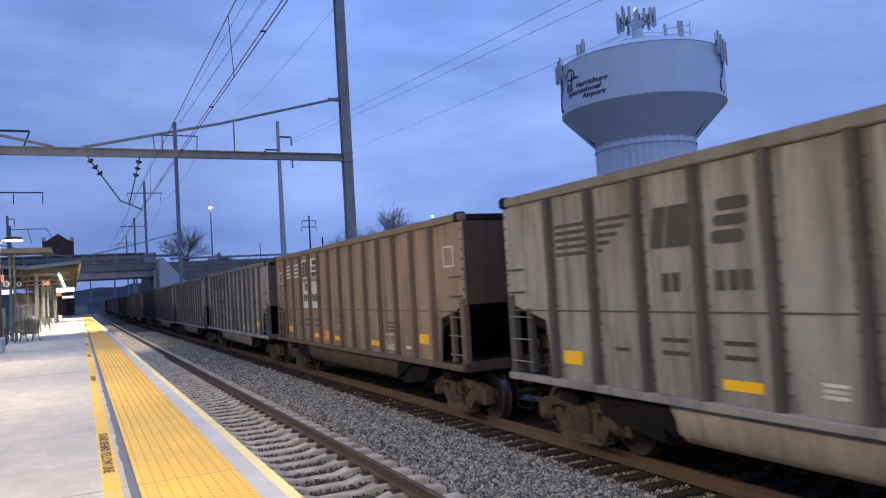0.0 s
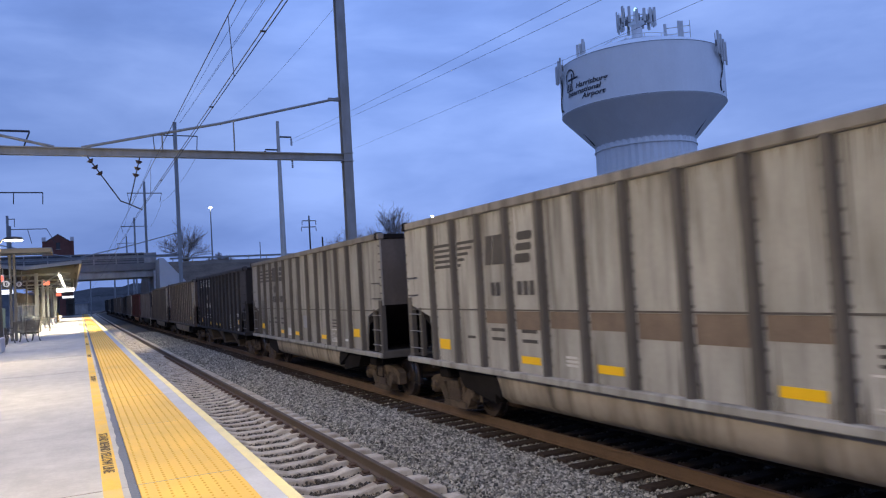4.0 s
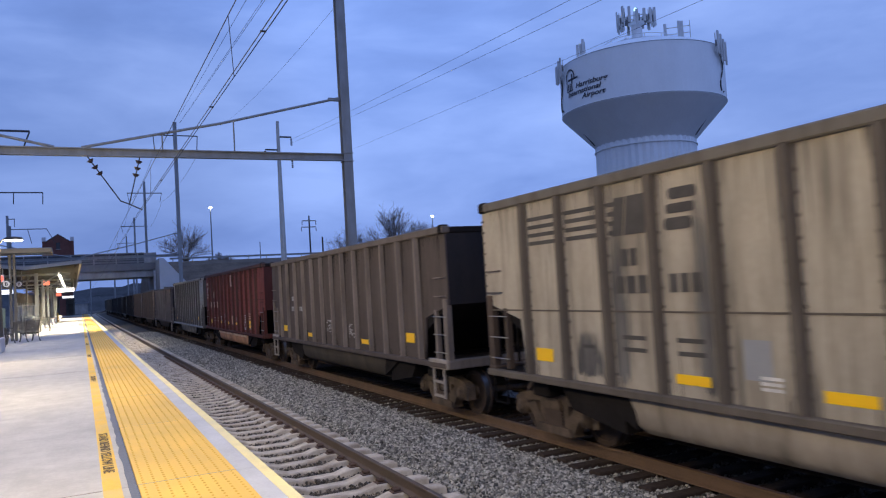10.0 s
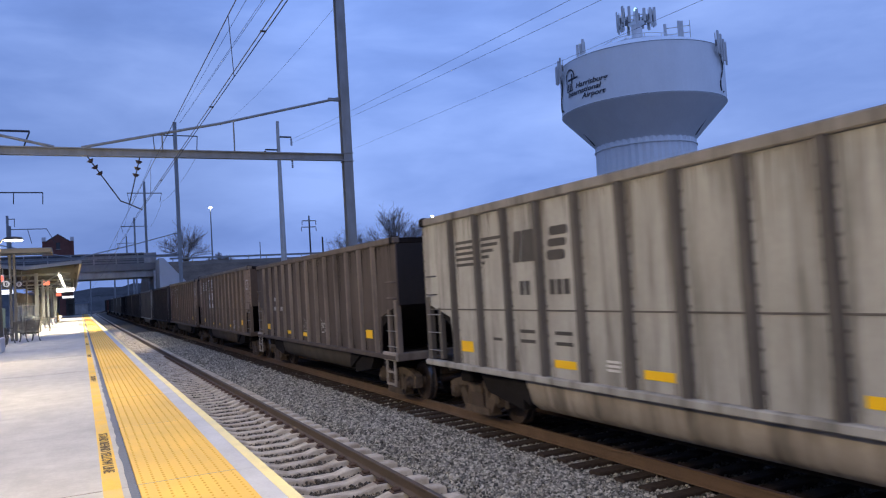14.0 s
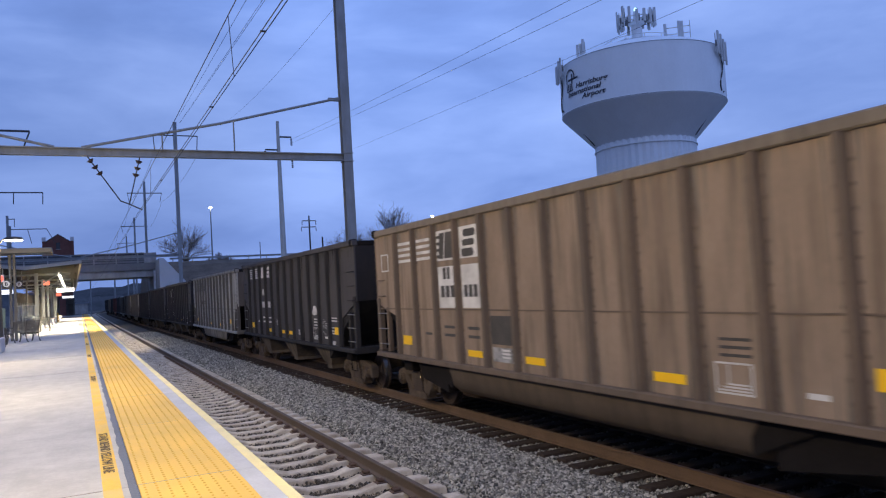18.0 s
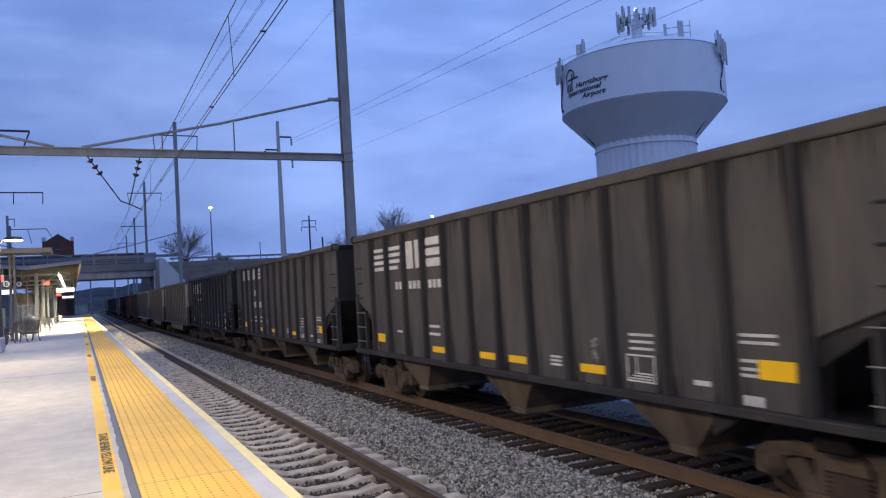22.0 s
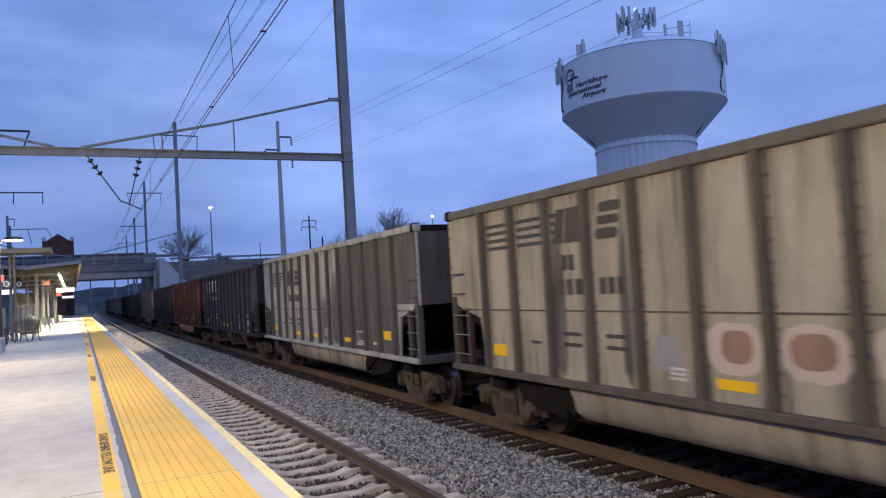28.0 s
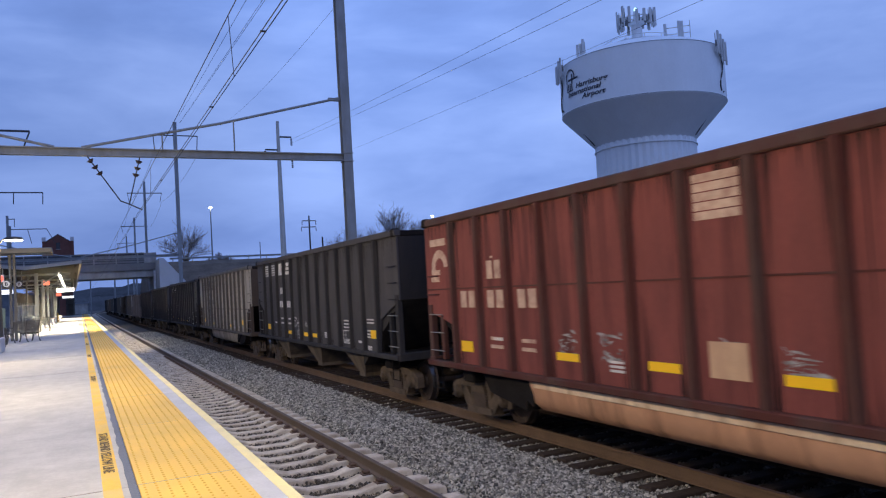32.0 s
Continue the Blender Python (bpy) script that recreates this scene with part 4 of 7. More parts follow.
def marks(car, kind, skin, logo, rng, posts):
    """Striped emblem, number bars, reflector sheets and placards; d is the distance from the rear end."""
    pale = skin in ("black", "dusty", "dark", "red")
    ink = WHITE if pale else STENCIL_DARK

    def d(a, b):
        return HALF - b, HALF - a
    bays = [HALF - p for p in posts][::-1]
    def bay(i):
        return d(bays[i] + 0.13, bays[i + 1] - 0.13)
    dz = 0.42 if kind == "hopper" else (0.22 if logo in ("plain", "patch") else 0.0)
    if logo == "italic" and kind == "hopper":
        for k in range(4):
            lo_ = 3.06 + k * 0.148
            spread(car, posts, "emblem_bar", ink, *d(1.50, 3.30 - 0.18 * (3 - k) * 0.6), lo_, lo_ + 0.082)
        for a, b in ((3.44, 3.84), (3.96, 4.30)):
            spread(car, posts, "emblem_block", ink, *d(a, b), 3.04, 3.64)
        for z0, z1 in ((3.04, 3.21), (3.27, 3.42), (3.48, 3.64)):
            part("emblem_block", cached(("emblem_round", "hopper", z0), lambda: rounded(*d(4.52, 5.28), z0, z1, -1.503), ink), None, car)
        for a, b, n in ((2.75, 3.18, 2), (3.52, 4.2, 3), (4.55, 5.2, 3)):
            glyphs(car, "number_bar", ink, *d(a, b), 2.60, 2.77, n)
        for z in (1.78, 1.62):
            spread(car, posts, "stencil_bar", ink, *d(4.2, 5.0), z, z + 0.055)
    elif logo in ("italic", "plain", "patch"):
        if logo == "patch":
            for i in (2, 3):
                y0, y1 = bay(i)
                slab(car, "emblem_patch", WHITE, y0, y1, 3.12, 3.72, label="faded white paint patch")
            for i in (2, 3):
                y0, y1 = bay(i)
                slab(car, "number_patch", WHITE, y0, y1, 2.18, 3.0, label="faded white paint patch")
            ink = STENCIL_DARK
        for i in (0, 1):
            y0, y1 = bay(i)
            fine = logo == "italic" or kind == "hopper"
            for k in range(5 if fine else 4):
                z0 = 2.96 + dz + k * (0.085 if kind == "hopper" else 0.105 if fine else 0.128)
                cutoff = (0.08 * (4 - k) if i == 1 and logo == "italic" else 0.0)
                slab(car, "emblem_bar", WHITE if logo == "patch" else ink, y0 + cutoff * 2.0, y1, z0, z0 + (0.045 if kind == "hopper" else 0.055 if fine else 0.062), x=-1.508 if logo == "patch" else -1.503)
        y0, y1 = bay(2)
        xx = -1.508
        wide = (y1 - y0 - 0.12) / 3.0
        tall = 0.41 if kind == "hopper" else 0.51
        slab(car, "emblem_block", ink, y0 + 0.02, y0 + 0.02 + 1.95 * wide, 2.94 + dz, 2.94 + dz + tall, x=xx, slant=-0.09)
        slab(car, "emblem_block", ink, y0 + 0.02 + 2.15 * wide, y0 + 0.02 + 3.15 * wide, 2.94 + dz, 2.94 + dz + tall, x=xx, slant=-0.09)
        if logo != "italic" and kind == "tub":
            for k in range(4):
                slab(car, "emblem_bar", ink, y1 - 0.15, y1, 2.96 + dz + k * 0.128, 3.02 + dz + k * 0.128, x=xx)
        y0, y1 = bay(3)
        key = ("emblem_round", round(y0, 2), round(dz, 2))
        for lo_, hi_, sh in ((2.93, 3.04, 0.05), (3.08, 3.18, 0.0), (3.22, 3.34, -0.05)) if kind == "hopper" else ((2.93, 3.08, 0.05), (3.13, 3.25, 0.0), (3.30, 3.44, -0.05)):
            part("emblem_block", cached((*key, lo_), lambda: rounded(y0 + 0.16 + sh, y1 - 0.12 + sh, lo_ + dz, hi_ + dz, xx), ink), None, car)
        y0, y1 = bay(2)
        z = 2.70 if kind == "hopper" else 2.55 + dz if logo != "italic" else (2.62 if kind == "hopper" else 2.42)
        glyphs(car, "mark_bar", ink, y0 + 0.2, y1 - 0.2, z - 0.02, z + 0.21, 2)
        z -= 0.48 if kind == "hopper" else 0.36 if logo != "italic" else 0.0
        for i in (2, 3):
            y0, y1 = bay(i)
            if i == 3 or logo != "italic":
                glyphs(car, "number_bar", ink, y0 + (0.03 if i == 2 else 0.12), y1 - 0.06, z - 0.02, z + 0.21, 3)
        for i in (2, 3):
            y0, y1 = bay(i)
            for z in (1.78, 1.62):
                slab(car, "stencil_bar", ink, y0 + 0.15, y1 - 0.15, z, z + 0.055)
    elif logo == "red":
        y0, y1 = d(0.25, 1.05)
        slab(car, "emblem_bar", CREAM, y0 + 0.1, y1, 3.42, 3.56)
        part("emblem_arch", cached("emblem_arch", lambda: arch((y0 + y1) / 2, 2.98, 0.36, 0.16), CREAM), None, car, "pale arch emblem")
        slab(car, "emblem_block", CREAM, (y0 + y1) / 2 + 0.0, y1 - 0.02, 2.84, 2.94)
        slab(car, "emblem_block", CREAM, (y0 + y1) / 2 + 0.05, y1 + 0.02, 2.70, 2.80)
        y0, y1 = bay(1)
        glyphs(car, "mark_bar", CREAM, y0 + 0.12, y1 - 0.1, 2.70, 3.02, 2)
        slab(car, "mark_bar", CREAM, y0 + 0.4, y1 - 0.3, 3.06, 3.10)
        for i in (0, 1, 2):
            y0, y1 = bay(i)
            glyphs(car, "number_bar", CREAM, y0 + 0.06, y1 - 0.06, 2.19, 2.50, 2)
        for i in (1, 2):
            y0, y1 = bay(i)
            for z in (1.62, 1.48):
                slab(car, "stencil_bar", CREAM, y0 + 0.2, y1 - 0.15, z, z + 0.06)
        y0, y1 = bay(6)
        for k in range(5):
            slab(car, "poster_bar", CREAM, y0 + 0.04, y1 - 0.04, 3.22 + k * 0.11, 3.315 + k * 0.11)
        slab(car, "cream_patch", TAN_PATCH, y0 + 0.08, y1 - 0.12, 1.40, 1.82, label="tan painted panel")
        y0, y1 = bay(4)
        smears(car, "chalk_smear", BLOTCH, y0 + 0.1, y1 - 0.1, 1.45, 1.86, 77, "chalky paint smear")
        y0, y1 = bay(7)
        smears(car, "chalk_smear", BLOTCH, y0 + 0.1, y1 - 0.1, 1.48, 1.8, 78, "chalky paint smear")
        y0, y1 = bay(10)
        slab(car, "yellow_placard", REFLECT, y0 + 0.1, y1 - 0.05, 1.34, 1.66, label="yellow reflective panel")
        for z in (1.46, 1.72, 1.82, 1.92):
            slab(car, "stencil_bar", CREAM, y0 + 0.12, y1 - 0.1, z, z + 0.05, x=-1.508)
    elif logo == "small":
        for i in (0, 1, 2, 3):
            y0, y1 = bay(i)
            for k in range(3):
                slab(car, "emblem_bar", WHITE, y0 + 0.15, y1 - 0.15, 3.10 + 0.12 * k, 3.16 + 0.12 * k)
        y0, y1 = bay(3)
        slab(car, "number_bar", WHITE, y0 + 0.2, y1 - 0.2, 2.5, 2.62)
    # reflector sheets
    slab(car, "reflector", REFLECT, *d(bays[0] + 0.16, bays[0] + 0.62), 1.36, 1.56, label="yellow reflective sheet")
    for i in ([3, 5, 7] if skin == "red" else [3, 5, 8] if kind == "tub" else [3, 5, 6, 8]):
        if rng.random() < 0.85 or skin == "red":
            y0, y1 = bay(i)
            lift = 0.12 if skin == "red" else 0.0
            slab(car, "reflector", REFLECT, y0 + 0.1, y0 + 0.66, 1.28 + lift, 1.40 + lift, label="yellow reflective sheet")
    y0, y1 = bay(len(bays) - 2)
    if skin != "red":
        y = y0 + (0.04 if kind == "hopper" else 0.25)
        slab(car, "reflector", REFLECT, y, y + 0.47, 1.45, 1.66, label="yellow reflective sheet")
        if kind == "hopper":
            for z in (1.90, 1.82, 1.62, 1.53, 1.46):
                slab(car, "stencil_bar", WHITE, y0 + 0.53 if z < 1.7 else y0 + 0.25, y1 - 0.01, z, z + 0.035)
            glyphs(car, "number_bar", WHITE, y1 - 0.30, y1 - 0.01, 1.15, 1.26, 3)
            slab(car, "stencil_bar", WHITE, y0 + 0.1, y1 - 0.1, 1.06, 1.09)
    if logo == "none":
        return
    i = len(bays) - 4
    y0, y1 = bay(i)
    placard(car, y0 + 0.1, y0 + 0.64, 1.24, 1.60, WHITE)
    for z in (1.66, 1.75, 1.84):
        slab(car, "stencil_bar", WHITE if pale else STENCIL_DARK, y0 + 0.1, y1 - 0.2, z, z + 0.035)
    y0, y1 = bay(i + 1)
    slab(car, "stencil_bar", WHITE, y0 + 0.2, y1 - 0.3, 1.30, 1.36)
    y0, y1 = bay(1)
    slab(car, "stencil_bar", ink, y0 + 0.2, y1 - 0.25, 1.62, 1.67)
    y0, y1 = bay(4 if kind == "tub" else 7)
    for k in range(3):
        slab(car, "stencil_bar", WHITE, y0 + 0.12, y1 - 0.35, 1.32 + 0.06 * k, 1.355 + 0.06 * k)


def blob(car, name, material, y0, y1, z0, z1, seed, label, out=0.0):
    """A worn patch with an uneven outline on a car's side sheet."""
    rng = random.Random(seed)
    ring, cy, cz = [], (y0 + y1) / 2, (z0 + z1) / 2
    for k in range(22):
        a = 2 * math.pi * k / 22
        f = rng.uniform(0.94, 1.02)
        ca, sa = math.cos(a), math.sin(a)
        ring.append((cy + f * (y1 - y0) / 2 * math.copysign(abs(ca) ** 0.7, ca), cz + f * (z1 - z0) / 2 * math.copysign(abs(sa) ** 0.7, sa)))
    part(name, prism(bmesh.new(), ring, 0, -1.5055 - out, -1.5015 - out), material, car, label)


def soot_runs(car, material, y0, y1, z0, z1, seed, label, thick=1.0):
    """Soot that has run up or down a sheet in many thin ragged streaks."""
    rng = random.Random(seed)
    bm = bmesh.new()
    for k in range(int((y1 - y0) * 95 * thick)):
        u = min(1.0, abs(rng.gauss(0.0, 0.42)))
        a = (y0 + y1) / 2 + rng.choice((-1, 1)) * u * (y1 - y0) / 2
        w = rng.uniform(0.008, 0.045)
        lo = z0 + abs(rng.gauss(0, 0.10)) * (z1 - z0) * (0.3 + u)
        hi = z1 - abs(rng.gauss(0, 0.22)) * (z1 - z0) * (0.25 + u)
        if hi - lo < 0.08:
            continue
        x, lean = -1.5021 - 0.00003 * (k % 40), rng.uniform(-0.02, 0.02)
        pts = ((a, lo), (a + w, lo + rng.uniform(0, 0.12)), (a + w + lean, (lo + hi) / 2), (a + w * 0.5 + lean, hi), (a + lean * 0.5, (lo + hi) / 2))
        bm.faces.new([bm.verts.new((x, *q)) for q in pts])
    bmesh.ops.recalc_face_normals(bm, faces=bm.faces[:])
    part("soot_stain", bm, material, car, label, kind="stuff")


def smears(car, name, material, y0, y1, z0, z1, seed, label):
    """A scuffed patch of thin uneven strokes on a car's side sheet."""
    rng = random.Random(seed)
    bm = bmesh.new()
    for k in range(22):
        a, z = rng.uniform(y0, y1 - 0.1), rng.uniform(z0, z1 - 0.03)
        w, h, tilt = rng.uniform(0.06, 0.6) * (y1 - y0), rng.uniform(0.008, 0.05), rng.uniform(-0.08, 0.08)
        b = min(a + w, y1)
        x = -1.5015 - 0.0002 * k
        mid, bow = (a + b) / 2, rng.uniform(-0.03, 0.03)
        pts = ((a, z), (mid, z + bow), (b, z + tilt), (b - 0.02, z + tilt + h * 0.6), (mid, z + bow + h), (a + 0.015, z + h * 0.5))
        bm.faces.new([bm.verts.new((x, *p)) for p in pts])
    bmesh.ops.recalc_face_normals(bm, faces=bm.faces[:])
    part(name, bm, material, car, label, kind="stuff")


def bay_of(kind, skin, i):
    posts = post_places(kind, skin)[::-1]
    return posts[i + 1] + 0.12, posts[i] - 0.12


def own_marks(i, car, kind, skin):
    """What sets single cars apart: stains, graffiti ghosts, patches, frames and painted fittings."""
    rng = random.Random(100 + i)

    def bay(k):
        return bay_of(kind, skin, k)
    if i in (1, 12, 13, 35):
        for y in (HALF - 0.62, -HALF + 0.62):
            for a, b, c, e in ((-0.22, 0.22, 3.40, 3.43), (-0.22, 0.22, 3.02, 3.05), (-0.22, -0.19, 3.05, 3.40), (0.19, 0.22, 3.05, 3.40)):
                slab(car, "square_outline", WHITE, y + a, y + b, c, e)
    if i == 1:
        y0, y1 = bay(4)
        slab(car, "orange_patch", ORANGE, y0 + 0.02, y1 - 0.06, 1.24, 1.52, label="faded orange square", thick=0.002)
        for k in (4, 5, 6):
            y0, y1 = bay(k)
            for q in range(4):
                u = rng.uniform(0, 0.5)
                slab(car, "chalk_mark", BLOTCH, y0 + u, y0 + u + rng.uniform(0.08, 0.3), 1.6 + 0.08 * q, 1.66 + 0.08 * q)
    if i == 2:
        for k, z1 in ((5, 3.1), (6, 3.3)):
            y0, y1 = bay(k)
            soot_runs(car, SOOT, y0 + (0.25 if k == 6 else 0), y1 - (0 if k == 6 else 0.3), 1.15, z1, i + k, "dark soot stain")
    if i == 3:
        for k in range(2, 9):
            y0, y1 = bay(k)
            slab(car, "primer_band", PRIMER, y0, y1, 1.86 + rng.uniform(-0.1, 0.06), 2.13, label="brown primer band under the seam", thick=0.002)
    if i == 4:
        y0, y1 = bay(6)
        slab(car, "grey_patch", GREY_PATCH, y0 + 0.1, y1 - 0.12, 1.55, 1.95, label="flat grey paint patch", thick=0.002)
        y0, y1 = bay(4)
        slab(car, "white_patch", WHITE, y0 + 0.05, y1 - 0.1, 1.24, 1.5, thick=0.002)
        y0, y1 = bay(0)
        soot_runs(car, SOOT, y0, y1, 1.2, 2.6, 4, "dark soot stain")
    if i in (6, 7, 15, 20):
        y0, y1 = bay(4)
        slab(car, "grey_patch", GREY_PATCH, y0 + 0.25, y1 - 0.15, 1.42, 1.86, thick=0.002, label="flat grey paint patch")
    if i in (7, 20, 25):
        for k in (2, 3):
            y0, y1 = bay(k)
            soot_runs(car, SOOT, y0 + (0.45 if k == 2 else -0.0), y1 - (0.0 if k == 2 else 0.5), 1.15, 3.6, i * 3 + k, "dark vertical soot stain")
    if i == 7:
        soot_runs(car, SOOT, *bay(1), 1.2, 1.9, 71, "dark soot stain")
    if i in (8, 11, 29, 40):
        for s in (-1, 1):
            y = s * (HALF - 0.45)
            part("step_ladder", cached("white_ladder", lambda: white_ladder(), END_WHITE), None, car, "white painted end steps", Matrix.Translation((-1.57, y, 0)))
        for k in (5, 7):
            y0, y1 = bay(k)
            smears(car, "chalk_smear", BLOTCH, y0 + 0.1, y1 - 0.1, 1.42, 1.85, i + k, "chalky paint smear")
        y0, y1 = bay(1)
        slab(car, "mark_bar", BLOTCH, y0 + 0.1, y1 - 0.3, 2.42, 2.56)
        for k in (1, 2):
            y0, y1 = bay(k)
            slab(car, "number_bar", BLOTCH, y0 + 0.1, y1 - 0.2, 2.08, 2.22)
    if i == 9:
        for k in (3, 6):
            y0, y1 = bay(k)
            slab(car, "white_patch", WHITE, y0 + 0.22, y1 - 0.26, 1.48, 1.76, label="white painted panel", thick=0.002)
    if i == 13:
        y0, y1 = bay(4)
        slab(car, "dark_panel", STENCIL_DARK, y0 + 0.02, y1 - 0.02, 1.55, 2.05, label="dark painted panel", thick=0.002)
        slab(car, "pale_panel", BLOTCH, y0 + 0.04, y1 - 0.04, 1.25, 1.5, thick=0.002)
    if i == 24:
        y0, y1 = bay(4)
        smears(car, "graffiti_ghost", BLOTCH, y0 + 0.1, y1 + 0.05, 1.5, 1.88, 240, "chalky graffiti ghost")
        smears(car, "graffiti_ghost", BLOTCH, y0 - 0.02, y1 - 0.25, 1.18, 1.5, 241, "chalky graffiti ghost")
    if i == 14:
        y0, y1 = bay(9)
        for q, (a, b, c, e) in enumerate(((0.22, 0.04, 1.98, 2.16), (0.10, 0.30, 2.00, 2.13), (0.30, 0.18, 2.10, 2.27), (0.12, 0.42, 2.08, 2.20))):
            blob(car, "graffiti_ghost", WHITE, y0 + a, y1 - b, c, e, 141 + q, "white painted smear", 0.001 * q)
        y0, y1 = bay(10)
        smears(car, "graffiti_ghost", BLOTCH, y0 + 0.1, y1 - 0.1, 1.36, 1.86, 143, "chalky graffiti ghost")
    if i == 18:
        for k in (0, 1):
            y0, y1 = bay(k)
            smears(car, "graffiti_ghost", TEAL, y0 + 0.05, y1 - 0.08, 1.80, 2.28, i + k, "pale blue-green graffiti patch")
    if i == 20:
        for k in (5, 6):
            y0, y1 = bay(k)
            blob(car, "worn_patch", PINK, y0 - 0.02, y1 + 0.02, 1.45, 2.05, i + k, "pale worn patch")
            blob(car, "rust_bloom", RUST_PATCH, y0 + 0.12, y1 - (0.2 if k == 5 else 0.1), 1.58, 1.96, i + k + 50, "rust bloom", 0.0035)
        for k in (7, 9):
            y0, y1 = bay(k)
            blob(car, "worn_patch", PINK, y0, y1, 1.5, 2.08, i + k, "pale worn patch")
    if i == 21:
        for k in (8, 9, 10, 11):
            y0, y1 = bay(k)
            slab(car, "soot_stain", SOOT_HEAVY, y0 - 0.025, y1 + 0.025, 1.135, 3.865, thick=0.001, x=-1.5012, label="heavy dark soot film")
        slab(car, "soot_stain", SOOT_HEAVY, -HALF + 0.05, bay(11)[0] - 0.21, 2.30, 3.865, thick=0.001, x=-1.5012, label="heavy dark soot film")
        for k, z1 in ((6, 2.6), (7, 3.4)):
            y0, y1 = bay(k)
            soot_runs(car, SOOT, y0, y1, 1.15, z1, i + k, "dark soot stain")
        y0, y1 = bay(6)
        slab(car, "grey_patch", GREY_PATCH, y0 + 0.2, y1 - 0.25, 1.36, 1.6, thick=0.002)
    if i == 23:
        for k in (3, 6):
            y0, y1 = bay(k)
            smears(car, "chalk_smear", BLOTCH, y0 + 0.1, y1 - 0.2, 1.48, 1.85, i + k, "chalky paint smear")
    if kind == "hopper":
        for k in rng.sample(range(3, 9), 1):
            y0, y1 = bay(k)
            smears(car, "chalk_smear", BLOTCH, y0 + rng.uniform(0.1, 0.3), y1 - rng.uniform(0.2, 0.4), 1.45 + rng.uniform(0, 0.1), 1.65 + rng.uniform(0, 0.2), i + k, "chalky paint smear")


def white_ladder():
    bm = bmesh.new()
    box(bm, -0.03, 0.03, -0.42, 0.42, 1.0, 1.2, 0.02)
    for y in (-0.24, 0.24):
        box(bm, -0.02, 0.02, y - 0.025, y + 0.025, 0.42, 1.02)
    for z in (0.44, 0.72):
        box(bm, -0.03, 0.03, -0.24, 0.24, z, z + 0.04)
    return bm


SOOT = mat("soot_streak", (0.075, 0.07, 0.065), 0.9, var=0.3, scale=2, stain=(0.24, 0.225, 0.205), stain_amt=0.5, stain_scale=(3, 3, 0.5))
SOOT_HEAVY = mat("heavy_soot_film", (0.085, 0.082, 0.078), 0.9, var=0.25, scale=1.5, stain=(0.15, 0.144, 0.134), stain_amt=0.8, stain_scale=(2.5, 2.5, 0.5), spec=0.12)
PRIMER = mat("brown_primer", (0.17, 0.125, 0.09), 0.85, var=0.25, scale=3)
GREY_PATCH = mat("flat_grey_patch", (0.25, 0.255, 0.27), 0.8, var=0.1, scale=2, stain=(0.33, 0.3, 0.26), stain_amt=0.4, stain_scale=(2, 2, 2))
TEAL = mat("graffiti_pale_teal", (0.22, 0.32, 0.33), 0.8, var=0.25, scale=3, stain=(0.05, 0.05, 0.05), stain_amt=0.7, stain_scale=(1, 1, 6))
PINK = mat("worn_pinkish_paint", (0.56, 0.45, 0.38), 0.85, var=0.12, scale=2, stain=(0.36, 0.31, 0.25), stain_amt=0.6, stain_scale=(2, 2, 2))
END_WHITE = mat("worn_white_steps", (0.32, 0.28, 0.24), 0.8, var=0.2, scale=5, stain=(0.12, 0.1, 0.08), stain_amt=0.7, stain_scale=(5, 5, 5))

# The train: paint, belly and emblem of each car, from the first to the last.
TRAIN = (
    ("tub", "ash", "italic"), ("tub", "brown", "patch"), ("tub", "grey", "plain"), ("tub", "grey", "italic"),
    ("tub", "ash", "plain"), ("hopper", "black", "plain"), ("tub", "tan", "plain"), ("tub", "tan", "plain"),
    ("tub", "dark", "none"), ("tub", "red", "red"), ("tub", "grey", "italic"), ("tub", "dark", "none"),
    ("tub", "brown", "patch"), ("tub", "brown", "patch"), ("hopper", "black", "plain"), ("tub", "grey", "plain"),
    ("hopper", "dusty", "italic"), ("hopper", "dusty", "plain"), ("hopper", "black", "italic"), ("tub", "tan", "plain"),
    ("tub", "tan", "plain"), ("tub", "stained", "italic"), ("hopper", "dusty", "italic"), ("tub", "red", "red"),
    ("hopper", "black", "plain"), ("tub", "tan", "plain"), ("hopper", "black", "plain"), ("hopper", "black", "plain"),
    ("hopper", "black", "italic"), ("tub", "dark", "none"), ("tub", "grey", "plain"), ("tub", "brown", "small"),
    ("tub", "tan", "plain"), ("hopper", "black", "plain"), ("tub", "grey", "plain"), ("tub", "brown", "patch"),
    ("tub", "tan", "plain"), ("hopper", "black", "plain"), ("tub", "grey", "plain"), ("tub", "brown", "small"), ("tub", "dark", "none"),
)
CARS = [coal_car(kind, skin, logo, i) for i, (kind, skin, logo) in enumerate(TRAIN)]
for number, (car_, spec) in enumerate(zip(CARS, TRAIN)):
    own_marks(number, car_, spec[0], spec[1])
